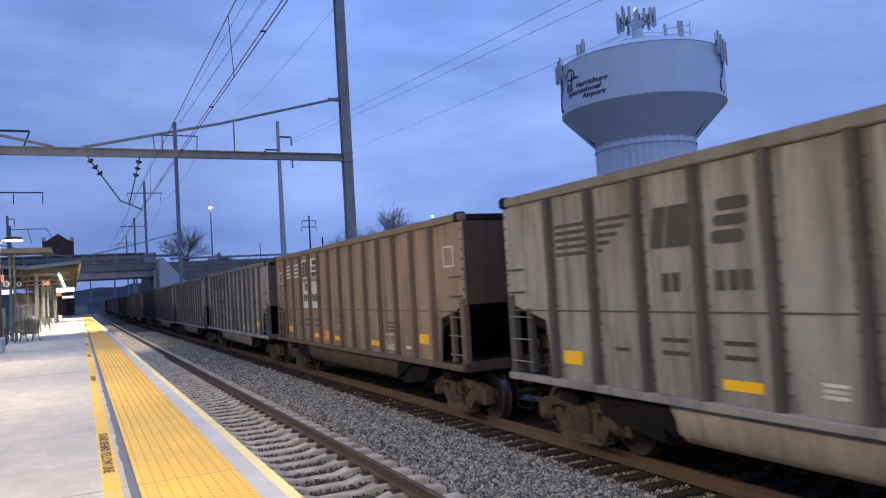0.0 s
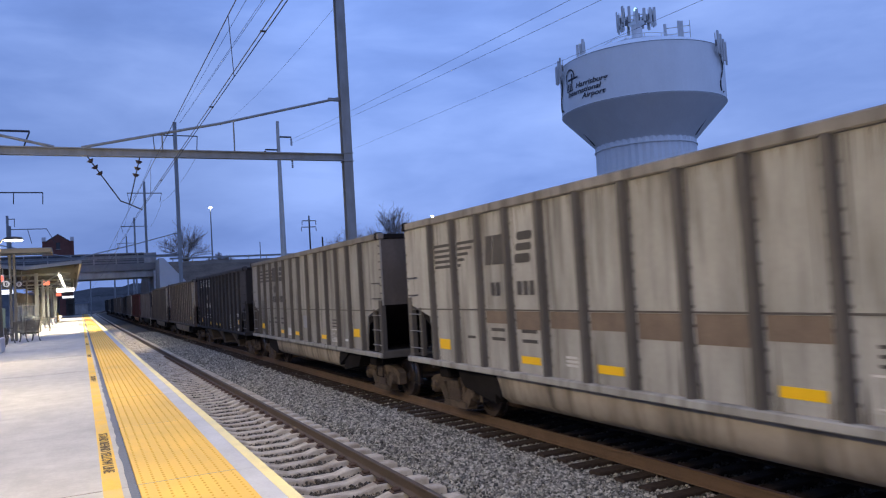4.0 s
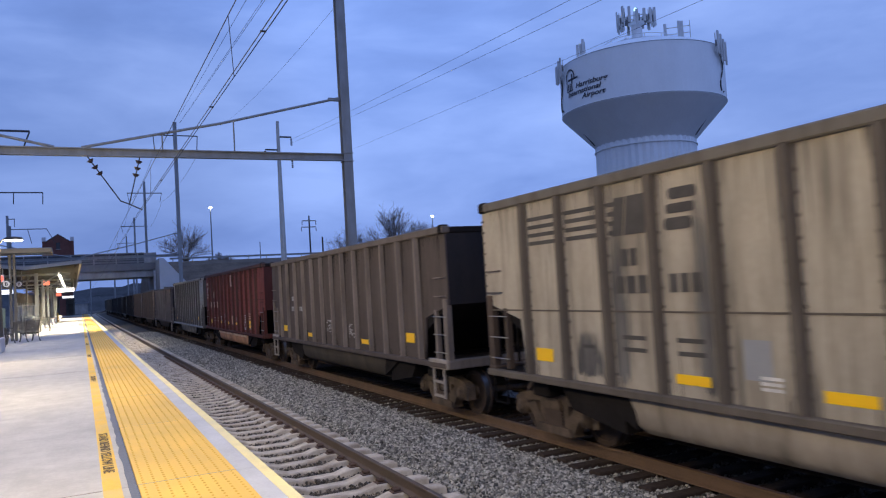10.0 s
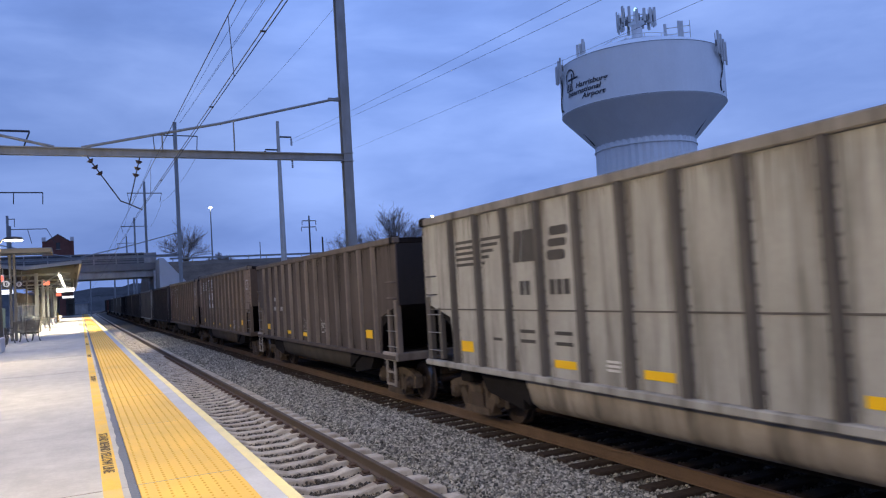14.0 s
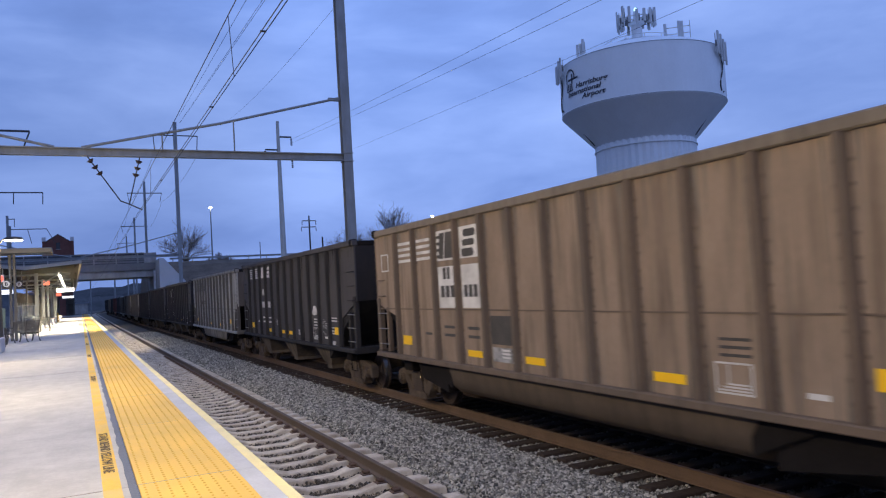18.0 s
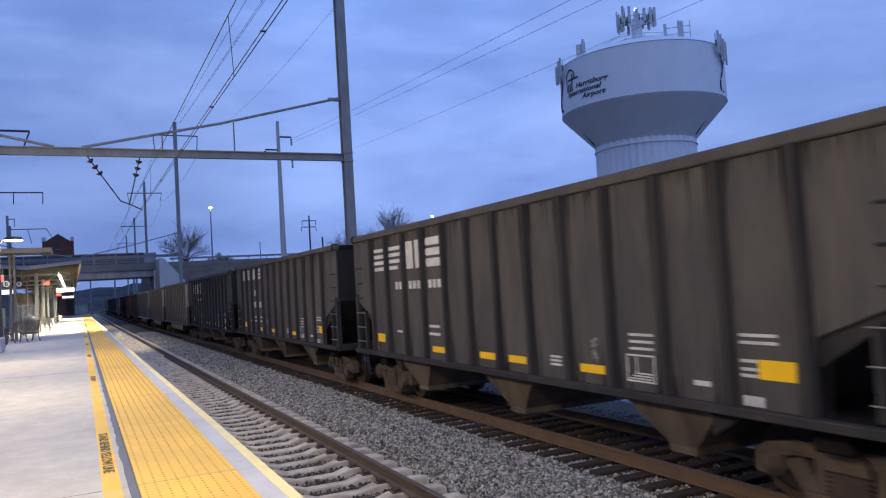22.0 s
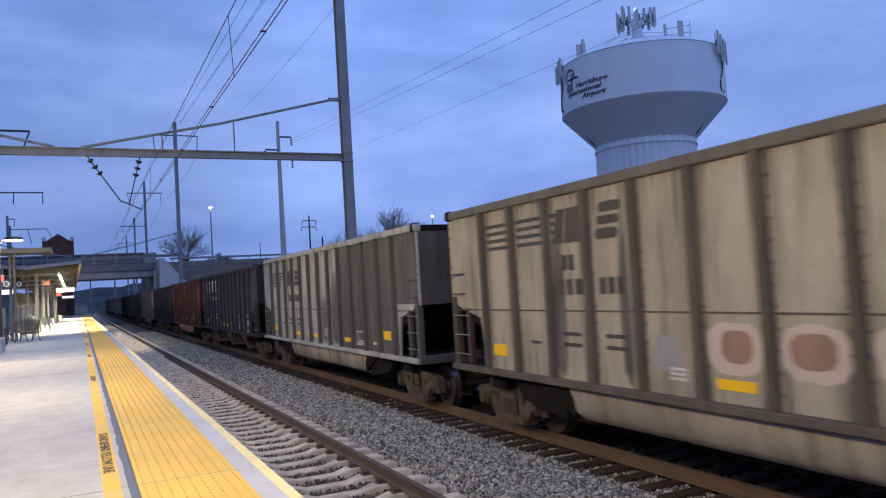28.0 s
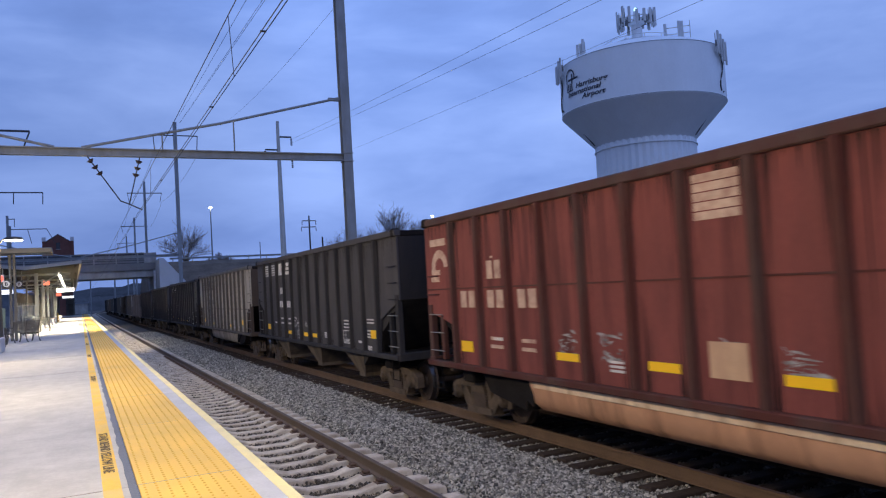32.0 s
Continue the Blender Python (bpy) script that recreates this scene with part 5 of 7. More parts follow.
# ---- catenary gantries ----
def gantry(y, x0, x1, zb, ztop, sag, label):
    g = thing("catenary_gantry", Matrix.Translation((0, y, 0)), label, "catenary gantry", "catenary gantries")
    for x in (x0, x1):
        part("column", ibeam(bmesh.new(), 2, -0.9, ztop, x, 0, 0.44, 0.40, 0.03, 0.05), STEEL_GREY, g, "grey steel column")
        part("column_web", boxed(x - 0.05, x + 0.05, -0.18, 0.18, -0.9, ztop - 0.02), STEEL_GREY, g)
        bm = bmesh.new()
        box(bm, x - 0.26, x + 0.26, -0.24, 0.24, zb - 0.22, zb - 0.17, 0.01)
        box(bm, x - 0.26, x + 0.26, -0.24, 0.24, zb + 0.17, zb + 0.22, 0.01)
        part("bracket", bm, STEEL_GREY, g, "bolted bracket plates")
    part("cross_beam", ibeam(bmesh.new(), 0, x0 + 0.2, x1 - 0.2, 0, zb, 0.28, 0.34, 0.02, 0.045), STEEL_GREY, g, "grey steel cross beam")
    mx = (x0 + x1) / 2
    for s, x in ((-1, x0), (1, x1)):
        bm = bmesh.new()
        a, b = Vector((x - s * 0.2, 0, zb + sag)), Vector((mx + s * 0.5, 0, zb + 0.19))
        tube(bm, [a, a.lerp(b, 0.5) + Vector((0, 0, -0.12)), b], 0.06, 8)
        part("tie_rod", bm, STEEL_GREY, g, "sloping tie rod")
        for f in (0.45, 0.72):
            p = a.lerp(b, f)
            part("strut", tube(bmesh.new(), [(p.x, 0, zb + 0.2), (p.x, 0, p.z - 0.08)], 0.035, 6), STEEL_GREY, g)
        part("rod_shoe", boxed(x - s * 0.5 - 0.3, x - s * 0.5 + 0.3, -0.06, 0.06, zb + sag - 0.18, zb + sag - 0.02, bevel=0.02), STEEL_GREY, g)
    return g


def insulator(parent, a, b, n=3):
    """A string of discs on a rod from a to b."""
    a, b = Vector(a), Vector(b)
    bm = bmesh.new()
    for k in range(n):
        f = 0.15 + 0.55 * k / max(1, n - 1)
        p, q = a.lerp(b, f * 0.5), a.lerp(b, f * 0.5 + 0.05)
        tube(bm, [p, q], 0.15, 12, 0.07)
    part("insulator", bm, INSULATOR, parent, "brown porcelain disc string")
    part("hanger_rod", tube(bmesh.new(), [a, b], 0.028, 6), STEEL_DARK, parent)


g1 = gantry(34.0, -12.3, 11.77, 8.99, 24.5, 2.9, "tall grey steel catenary gantry spanning the tracks")
insulator(g1, (0.45, 0, 8.8), (1.68, 0, 6.9))
insulator(g1, (2.47, 0, 8.8), (1.98, 0, 6.75))
part("steady_arm", tube(bmesh.new(), [(1.68, 0, 6.93), (2.0, 0, 6.8), (2.5, 0, 6.55)], 0.03, 6), STEEL_DARK, g1)
g2 = gantry(101.0, -12.3, 11.7, 8.3, 25.6, 2.9, "distant grey steel catenary gantry before the road bridge")
for y, x, z, arm in ((153, 11.7, 25.6, 4.4), (204, 12.9, 24.0, 4.4), (262, 14.0, 24.0, 4.0), (290, 3.27, 19.0, 3.4), (235, 9.02, 13.0, 3.0), (185, 11.13, 13.0, 3.0)):
    p = thing("catenary_pole", Matrix.Translation((x, y, 0)), "slim dark steel catenary pole with a crossarm", "catenary pole", "catenary poles")
    part("column", ibeam(bmesh.new(), 2, -0.9, z, 0, 0, 0.42, 0.4, 0.04, 0.06), STEEL_GREY, p)
    part("crossarm", boxed(-arm * 0.7, arm * 0.7, -0.08, 0.08, z - 2.3, z - 2.15), STEEL_DARK, p)
    for s in (-1, 1):
        part("drop_arm", tube(bmesh.new(), [(s * arm * 0.7, 0, z - 2.2), (s * arm * 0.62, 0, z - 4.0)], 0.05, 6), STEEL_DARK, p)

# ---- water tower ----
TX, TY = 69.76, 78.19
TOWER = mat("tower_white_paint", (0.84, 0.86, 0.87), 0.5, var=0.04, scale=0.3, bump=0.03, grain=3, stain=(0.70, 0.71, 0.71), stain_amt=0.4, stain_scale=(0.25, 0.25, 0.08))
ANT = mat("antenna_grey", (0.55, 0.56, 0.56), 0.6, var=0.1)
LOGO_DARK = mat("tower_lettering_dark", (0.035, 0.035, 0.05), 0.6, var=0.1, bump=0)
tower = thing("water_tower", Matrix.Translation((TX, TY, -0.9)), "white water tower with a fluted column and airport lettering", "water tower")
part("bowl", lathe(bmesh.new(), [(6.45, 20.55), (10.80, 25.12), (10.86, 25.24), (10.85, 25.4), (10.83, 31.72), (10.77, 31.78), (8.5, 32.9), (4.5, 33.7), (0.5, 34.2)], 96), TOWER, tower, "white bowl of the tank", smooth=False)
bm = bmesh.new()
seg = 176
ring0, ring1 = [], []
for k in range(seg):
    r = 6.6 + 0.075 * math.cos(k * math.pi / 2)
    a = 2 * math.pi * k / seg
    ring0.append(bm.verts.new((r * math.cos(a), r * math.sin(a), 0)))
    ring1.append(bm.verts.new((r * math.cos(a), r * math.sin(a), 20.85 + 0.28 * math.cos(k * math.pi / 2))))
for k in range(seg):
    bm.faces.new((ring0[k], ring0[(k + 1) % seg], ring1[(k + 1) % seg], ring1[k]))
part("column", bm, TOWER, tower, "fluted white steel column")
for zz, rr in ((25.26, 10.87), (31.68, 10.84)):
    part("weld_seam", lathe(bmesh.new(), [(rr - 0.1, zz - 0.035), (rr + 0.02, zz - 0.03), (rr + 0.02, zz + 0.03), (rr - 0.1, zz + 0.035)], 96), STEEL_GREY, tower, "thin grey weld seam")
part("ring", lathe(bmesh.new(), [(6.6, 19.95), (6.8, 19.98), (6.8, 20.1), (6.6, 20.12)], 64), TOWER, tower)
part("beacon", lathe(bmesh.new(), [(0.12, 39.2), (0.2, 39.3), (0.2, 39.6), (0.05, 39.72)], 12), mat("green_white_beacon", (0.6, 0.9, 0.8), 0.4, glow=(0.45, 1.0, 0.75), power=2.2, var=0.02), tower, "glowing green-white beacon")
part("pedestal", lathe(bmesh.new(), [(0.95, 34.3), (0.75, 35.6), (0.7, 37.2), (1.1, 37.4), (1.1, 37.6), (0.4, 37.7), (0.3, 39.2)], 20), TOWER, tower, "white pedestal under the antennas")
bm = bmesh.new()
tube(bm, [(4.6 * math.cos(a * math.pi / 16), 4.6 * math.sin(a * math.pi / 16), 34.7) for a in range(33)], 0.04, 5)
tube(bm, [(4.6 * math.cos(a * math.pi / 16), 4.6 * math.sin(a * math.pi / 16), 34.2) for a in range(33)], 0.04, 5)
for a in range(12):
    tube(bm, [(4.6 * math.cos(a * math.pi / 6), 4.6 * math.sin(a * math.pi / 6), 32.9), (4.6 * math.cos(a * math.pi / 6), 4.6 * math.sin(a * math.pi / 6), 34.7)], 0.04, 5)
part("guard_rail", bm, ANT, tower, "round guard rail on the roof")
part("vent", lathe(bmesh.new(), [(0.3, 33.4), (0.3, 33.9), (0.42, 33.95), (0.1, 34.2)], 12), TOWER, tower, m=Matrix.Translation((-4.5, -3.0, 0)))


ANT_DARK = mat("radio_unit_grey", (0.16, 0.165, 0.17), 0.6, var=0.1)


def antenna(parent, x, y, z0, z1, face, reach=0.35):
    """A tall panel antenna on a pipe, facing the given way (degrees)."""
    m = Matrix.Translation((x, y, 0)) @ pose(0, 0, 0, 0, 0, face)
    a = part("antenna", boxed(reach - 0.1, reach + 0.1, -0.19, 0.19, z0, z1, bevel=0.05), ANT, parent, "pale panel antenna", m)
    part("pipe", tube(bmesh.new(), [(0, 0, z0 + 0.1), (0, 0, z1 - 0.2)], 0.06, 8), ANT, a)
    part("clamp", boxed(0, reach - 0.1, -0.08, 0.08, (z0 + z1) / 2 - 0.5, (z0 + z1) / 2 + 0.3), ANT_DARK, a, "dark mounting box")


rng = random.Random(11)
for k in range(16):
    a = 2 * math.pi * (k + 0.3) / 16
    antenna(tower, 2.2 * math.cos(a), 2.2 * math.sin(a), 37.1 + rng.uniform(-0.6, 0.4), 39.0 + rng.uniform(-0.3, 0.6), math.degrees(a))
for k in range(6):
    a = 2 * math.pi * k / 6
    part("radio_unit", boxed(-0.2, 0.2, -0.25, 0.25, 37.5, 38.4, bevel=0.04), ANT_DARK, tower, "dark radio unit", Matrix.Translation((1.35 * math.cos(a), 1.35 * math.sin(a), 0)) @ pose(0, 0, 0, 0, 0, math.degrees(a)))
part("antenna_ring", tube(bmesh.new(), [(2.2 * math.cos(k * math.pi / 12), 2.2 * math.sin(k * math.pi / 12), 38.0) for k in range(25)], 0.06, 6), ANT, tower)
part("antenna_arm", boxed(-2.2, 2.2, -0.06, 0.06, 37.94, 38.06), ANT, tower)
part("antenna_arm", boxed(-0.06, 0.06, -2.2, 2.2, 37.94, 38.06), ANT, tower)
for x, y, z0, z1 in ((2.71, -2.49, 34.6, 36.8), (4.04, -3.69, 34.8, 37.0), (4.3, -3.95, 34.7, 36.9), (-5.6, 4.6, 33.6, 35.9), (-5.95, 4.9, 33.5, 35.7), (-6.25, 5.2, 33.5, 35.6), (-5.9, 4.4, 33.9, 36.2)):
    antenna(tower, x, y, z0, z1, -130, 0.2)
    part("mast_foot", boxed(x - 0.08, x + 0.08, y - 0.08, y + 0.08, 33.0, z0 + 0.2), ANT, tower)
for s in (0.0, 0.9):
    part("frame_bar", tube(bmesh.new(), [(2.6, -2.4, 35.3 + s), (5.1, -4.65, 35.3 + s)], 0.05, 6), ANT, tower)
part("frame_bar", tube(bmesh.new(), [(5.1, -4.65, 33.0), (5.1, -4.65, 36.9)], 0.05, 6), ANT, tower)
for base, zs in ((160.0, ((29.7, 32.1), (29.4, 32.0), (29.9, 32.5), (30.1, 32.7))), (-68.0, ((30.3, 33.2), (30.0, 32.9), (29.6, 32.4), (29.2, 32.2)))):
    for k, (z0, z1) in enumerate(zs):
        a = radians(base + (k - 1.5) * 3.9)
        antenna(tower, 11.1 * math.cos(a), 11.1 * math.sin(a), z0, z1, math.degrees(a))
for base in (156.0, -66.0):
    pts = [(10.95 * math.cos(radians(base + 3 * math.sin(k * 0.7))), 10.95 * math.sin(radians(base + 3 * math.sin(k * 0.7))), 30.6 - 0.6 * k) for k in range(9)]
    part("cable", tube(bmesh.new(), pts, 0.09, 6), STEEL_DARK, tower, "bundle of dark cables")
    a = radians(base + 2)
    part("cable", tube(bmesh.new(), [(11.0 * math.cos(a), 11.0 * math.sin(a), 25.9), (6.95 * math.cos(a), 6.95 * math.sin(a), 20.9)], 0.07, 6), STEEL_DARK, tower)
for ang, z, r in ((-118.0, 19.4, 0.42), (-131, 19.8, 0.18)):
    a = radians(ang)
    part("hatch", lathe(bmesh.new(), [(r, 0), (r, 0.1), (r * 0.7, 0.12)], 16), TOWER, tower, "", Matrix.Translation((6.7 * math.cos(a), 6.7 * math.sin(a), z)) @ pose(0, 90, 0, 0, 0, 0) @ Matrix())


def on_bowl(name, me, start, z0, r=10.90):
    """Wraps a flat mesh round the bowl: x runs along the wall from the start angle (degrees), y up."""
    for v in me.vertices:
        a = radians(start) + v.co.x / r
        rr = r + 0.012 + v.co.z
        v.co = Vector((rr * math.cos(a), rr * math.sin(a), z0 + v.co.y))
    return me


for words, start, z0, width in (("Harrisburg", -180.4, 27.86, 5.3), ("International", -190.6, 27.04, 6.3), ("Airport", -174.4, 26.24, 3.75)):
    ob = lettering("tower_lettering", words, 0.92, LOGO_DARK, tower, Matrix(), extrude=0.004, shear=0.25, fat=0.022)
    w = max(v.co.x for v in ob.data.vertices)
    for v in ob.data.vertices:
        v.co.x *= width / w
    on_bowl("tower_lettering", ob.data, start, z0)
bm = bmesh.new()
ring = []
for k in range(20):
    a = radians(-20 + 230 * k / 19)
    for rad in (1.0, 0.82):
        ring.append((rad * 0.9 * math.cos(a), 1.0 + rad * math.sin(a)))
for k in range(19):
    p = [ring[2 * k], ring[2 * k + 1], ring[2 * k + 3], ring[2 * k + 2]]
    bm.faces.new([bm.verts.new((x, y, 0.01)) for x, y in p])
for x0, y0, x1, y1 in ((-0.85, -0.5, -0.68, 0.75), (-0.5, -0.5, -0.3, 0.3), (-0.15, -0.5, 0.05, 0.35), (0.2, -0.5, 0.36, 0.2), (-0.85, -0.62, 0.5, -0.5), (-0.5, 0.62, 1.45, 0.84), (0.25, 0.2, 0.47, 1.35)):
    bm.faces.new([bm.verts.new(p) for p in ((x0, y0, 0.01), (x1, y0, 0.01), (x1, y1, 0.01), (x0, y1, 0.01))])
for v in bm.verts:
    v.co.x *= 1.2
    v.co.y *= 1.12
emb = part("tower_emblem", bm, LOGO_DARK, tower, "dark round emblem of plain bars")
on_bowl("tower_emblem", emb.data, -186.5, 28.45)

# ---- platform lamps ----
LAMP_GLOW = mat("lamp_glow", (0.9, 0.88, 0.84), 0.4, glow=(1.0, 0.93, 0.82), power=6.0, var=0.02, bump=0)
POST_PAINT = mat("post_bronze_paint", (0.06, 0.054, 0.048), 0.5, metal=0.2, var=0.1)


def lamp_post(x, y, watts):
    p = thing("platform_lamp", Matrix.Translation((x, y, PZ + drop(y))), "slim platform lamp post with a round glowing head", "lamp post", "platform lamps")
    part("post", tube(bmesh.new(), [(0, 0, 0), (0, 0, 4.45)], 0.07, 10, 0.05), POST_PAINT, p)
    part("base_plate", boxed(-0.17, 0.17, -0.17, 0.17, 0, 0.03, bevel=0.008), POST_PAINT, p)
    part("arm", tube(bmesh.new(), [(0, 0, 4.3), (0.2, 0, 4.5), (0.5, 0, 4.52)], 0.035, 8), POST_PAINT, p)
    part("head", lathe(bmesh.new(), [(0.36, 4.46), (0.37, 4.50), (0.33, 4.56), (0.10, 4.60)], 20), POST_PAINT, p, "", Matrix.Translation((0.55, 0, 0)))
    part("lens", lathe(bmesh.new(), [(0.30, 4.41), (0.345, 4.43), (0.345, 4.458), (0.1, 4.458)], 20), LAMP_GLOW, p, "round glowing lens", Matrix.Translation((0.55, 0, 0)))
    if watts:
        d = bpy.data.lights.new("platform_lamp_light", "POINT")
        d.energy, d.color, d.shadow_soft_size = watts, LAMP_COLOR, 0.25
        lo = new("platform_lamp_light", d)
        lo.parent = p
        lo.location = (0.55, 0, 4.1)


LAMP_COLOR = (1.0, 0.81, 0.51)
for x, y, watts in ((-1.4, -13.0, 560), (-1.4, -4.0, 640), (-1.4, 5.0, 800), (-2.35, 14.0, 930), (-3.05, 23.0, 1150), (-3.02, 36.2, 420)):
    lamp_post(x, y, watts)

# ---- canopy farther along the platform ----
SOFFIT = mat("canopy_soffit_wood", (0.036, 0.034, 0.031), 0.9, var=0.25, scale=1.5, grain=20, spec=0.04)
ROOF = mat("canopy_roof_metal", (0.20, 0.215, 0.24), 0.5, metal=0.3, var=0.12)
FASCIA = mat("canopy_fascia_grey", (0.22, 0.23, 0.245), 0.6, var=0.08)
BEIGE = mat("beige_steel_paint", (0.12, 0.112, 0.098), 0.6, var=0.1)
canopy = thing("platform_canopy", Matrix.Translation((0, 48.5, 0)) @ pose(0, 0, 0, 0, 0, 0.5), "butterfly-roofed platform canopy on steel posts with strip lights", "canopy")
part("roof", prism(bmesh.new(), [(0.1, 5.25), (-1.2, 5.12), (-2.8, 4.98), (-4.2, 5.12), (-6.2, 5.40), (-6.2, 5.30), (-4.2, 5.02), (-2.8, 4.86), (-1.2, 5.0), (0.1, 5.13)], 1, 0, 100), ROOF, canopy, "grey metal butterfly roof")
part("soffit", prism(bmesh.new(), [(0.0, 5.11), (-2.8, 4.84), (-6.1, 5.28), (-6.1, 5.25), (-2.8, 4.80), (0.0, 5.07)], 1, 0.15, 99.8), SOFFIT, canopy, "brown timber soffit")
part("fascia", prism(bmesh.new(), [(0.12, 5.30), (-2.8, 5.03), (-6.2, 5.46), (-6.2, 5.28), (-2.8, 4.83), (0.12, 5.10)], 1, -0.05, -0.004), FASCIA, canopy, "pale fascia edge")
part("gutter", boxed(0.105, 0.17, 0.0, 100, 5.265, 5.3), BEIGE, canopy, "tan edge trim")
for k in range(9):
    y = 5.5 + 12 * k
    if y < 100:
        part("canopy_post", boxed(-2.55, -2.35, y - 0.1, y + 0.1, PZ - 0.36, 4.86, bevel=0.01), STEEL_GREY, canopy, "grey steel post")
        part("canopy_arm", boxed(-5.6, -0.5, y - 0.06, y + 0.06, 4.68, 4.80), STEEL_GREY, canopy)
        part("purlin", boxed(-0.25, -0.15, y - 5, y + 5, 4.95, 5.06), SOFFIT, canopy)
        part("brace", tube(bmesh.new(), [(-2.4, y, 4.0), (-1.2, y, 4.72)], 0.05, 6), STEEL_GREY, canopy)
        part("downpipe", tube(bmesh.new(), [(-3.05, y + 1.0, PZ - 0.36), (-3.05, y + 1.0, 4.2), (-2.85, y + 1.0, 4.75)], 0.055, 8), BEIGE, canopy)
for k in range(8):
    s = part("strip_light", boxed(-1.24, -1.08, 5.5 + k * 6.0, 11.1 + k * 6.0, 4.74, 4.82, bevel=0.02), mat("strip_light_glow", (0.9, 0.9, 0.88), 0.4, glow=(1.0, 0.95, 0.87), power=5.0, var=0.02, bump=0), canopy, "glowing strip light")
for y in (9.0, 30.0, 60.0):
    d = bpy.data.lights.new("strip_light_lamp", "AREA")
    d.shape, d.size, d.size_y, d.energy, d.color = "RECTANGLE", 0.2, 16.0, 2000, (1.0, 0.86, 0.62)
    d.spread = radians(125)
    lo = new("strip_light_lamp", d)
    lo.parent = canopy
    lo.location = (-1.16, y, 4.70)
PANEL = mat("brown_fence_panel", (0.11, 0.095, 0.078), 0.9, var=0.25, scale=2, grain=10, spec=0.05)
fence = thing("platform_fence", Matrix.Translation((-4.42, 64, PZ - 0.28)), "brown slatted privacy fence along the back of the platform", "fence")
for k in range(35):
    part("fence_board", cached("fence_board", lambda: boxed(-0.03, 0.03, 0.02, 2.38, 0.05, 3.0, bevel=0.01), PANEL), None, fence, "", Matrix.Translation((0, 2.4 * k, 0)))
    part("fence_post", cached("fence_post", lambda: boxed(-0.05, 0.05, -0.05, 0.05, 0, 2.2), STEEL_GREY), None, fence, "", Matrix.Translation((0.02, 2.4 * k, 0)))


def sign(name, label, x0, x1, z0, z1, y, face, parent=None, rod_top=None):
    s = thing(name, Matrix.Translation(((x0 + x1) / 2, y, (z0 + z1) / 2)), label, "sign")
    w, h = (x1 - x0) / 2, (z1 - z0) / 2
    part("panel", boxed(-w, w, -0.05, 0.05, -h, h, bevel=0.015), face, s)
    if rod_top:
        for x in (-w + 0.06, w - 0.06):
            part("hanger", tube(bmesh.new(), [(x, 0, h), (x, 0, rod_top - (z0 + z1) / 2)], 0.025, 6), STEEL_GREY, s)
    return s, w, h


SIGN_WHITE = mat("lit_sign_white", (0.8, 0.8, 0.8), 0.4, glow=(0.95, 0.97, 1.0), power=1.3, var=0.02, bump=0)
SIGN_RED = mat("lit_sign_red", (0.8, 0.12, 0.08), 0.4, glow=(1.0, 0.22, 0.14), power=0.9, var=0.05, bump=0)
SIGN_BLACK = mat("sign_black", (0.02, 0.022, 0.03), 0.4, var=0.1)
SIGN_FACE = mat("sign_white_face", (0.75, 0.75, 0.75), 0.5, var=0.03)
s, w, h = sign("hanging_sign", "white lit hanging platform sign", -1.82, -0.46, 3.86, 4.20, 72.0, SIGN_WHITE, rod_top=4.9)
part("text_bar", boxed(-0.5, 0.35, -0.056, -0.052, 0.0, 0.08), SIGN_BLACK, s)
part("disc", lathe(bmesh.new(), [(0.09, 0), (0.09, 0.01)], 14), SIGN_RED, s, "", Matrix.Translation((0.5, -0.055, 0.03)) @ pose(0, 0, 0, 90))
sign("hanging_sign", "white lit hanging platform sign", -1.9, -0.7, 3.55, 3.80, 98.0, SIGN_WHITE, rod_top=4.9)
sign("exit_sign", "red glowing sign box under the canopy", -2.5, -2.08, 4.32, 4.64, 64.0, SIGN_RED)
sign("exit_sign", "red glowing sign box under the canopy", -2.35, -1.85, 3.75, 4.05, 90.0, SIGN_RED)

# ---- small flat canopy on one post ----
tee = thing("shelter_roof", Matrix.Translation((-2.96, 42.0, 0)), "flat cantilever shelter roof on a paired steel post", "shelter roof")
part("roof_slab", boxed(-4.4, 1.78, -0.9, 0.9, 5.32, 5.57, bevel=0.03), BEIGE, tee, "tan flat roof edge")
for x in (-0.09, 0.09):
    part("post", boxed(x - 0.06, x + 0.06, -0.08, 0.08, PZ - 0.13, 5.32, bevel=0.01), BEIGE, tee)
part("post", boxed(-3.06, -2.9, -0.08, 0.08, PZ - 0.13, 5.32, bevel=0.01), BEIGE, tee)
for x, y, z in ((-3.2, 41.7, 3.87), (-3.2, 50.0, 4.07)):
    s, w, h = sign("track_letter_sign", "black square sign with a white ring and letter", x - 0.20, x + 0.20, z - 0.24, z + 0.24, y, SIGN_BLACK, rod_top=z + 0.9)
    part("ring", lathe(bmesh.new(), [(0.15, 0), (0.15, 0.006), (0.02, 0.006)], 20), SIGN_FACE, s, "", Matrix.Translation((0, -0.052, 0.02)) @ pose(0, 0, 0, 90))
    lettering("letter", "B", 0.24, SIGN_BLACK, s, Matrix.Translation((0.0, -0.062, -0.06)) @ pose(0, 0, 0, 90), align="CENTER")
s, w, h = sign("prohibition_sign", "red round prohibition sign on white", -3.62, -3.28, 3.98, 4.34, 41.6, SIGN_FACE)
part("ring", lathe(bmesh.new(), [(0.16, 0), (0.16, 0.006), (0.10, 0.006), (0.10, 0)], 20), SIGN_RED, s, "", Matrix.Translation((0, -0.052, 0)) @ pose(0, 0, 0, 90))
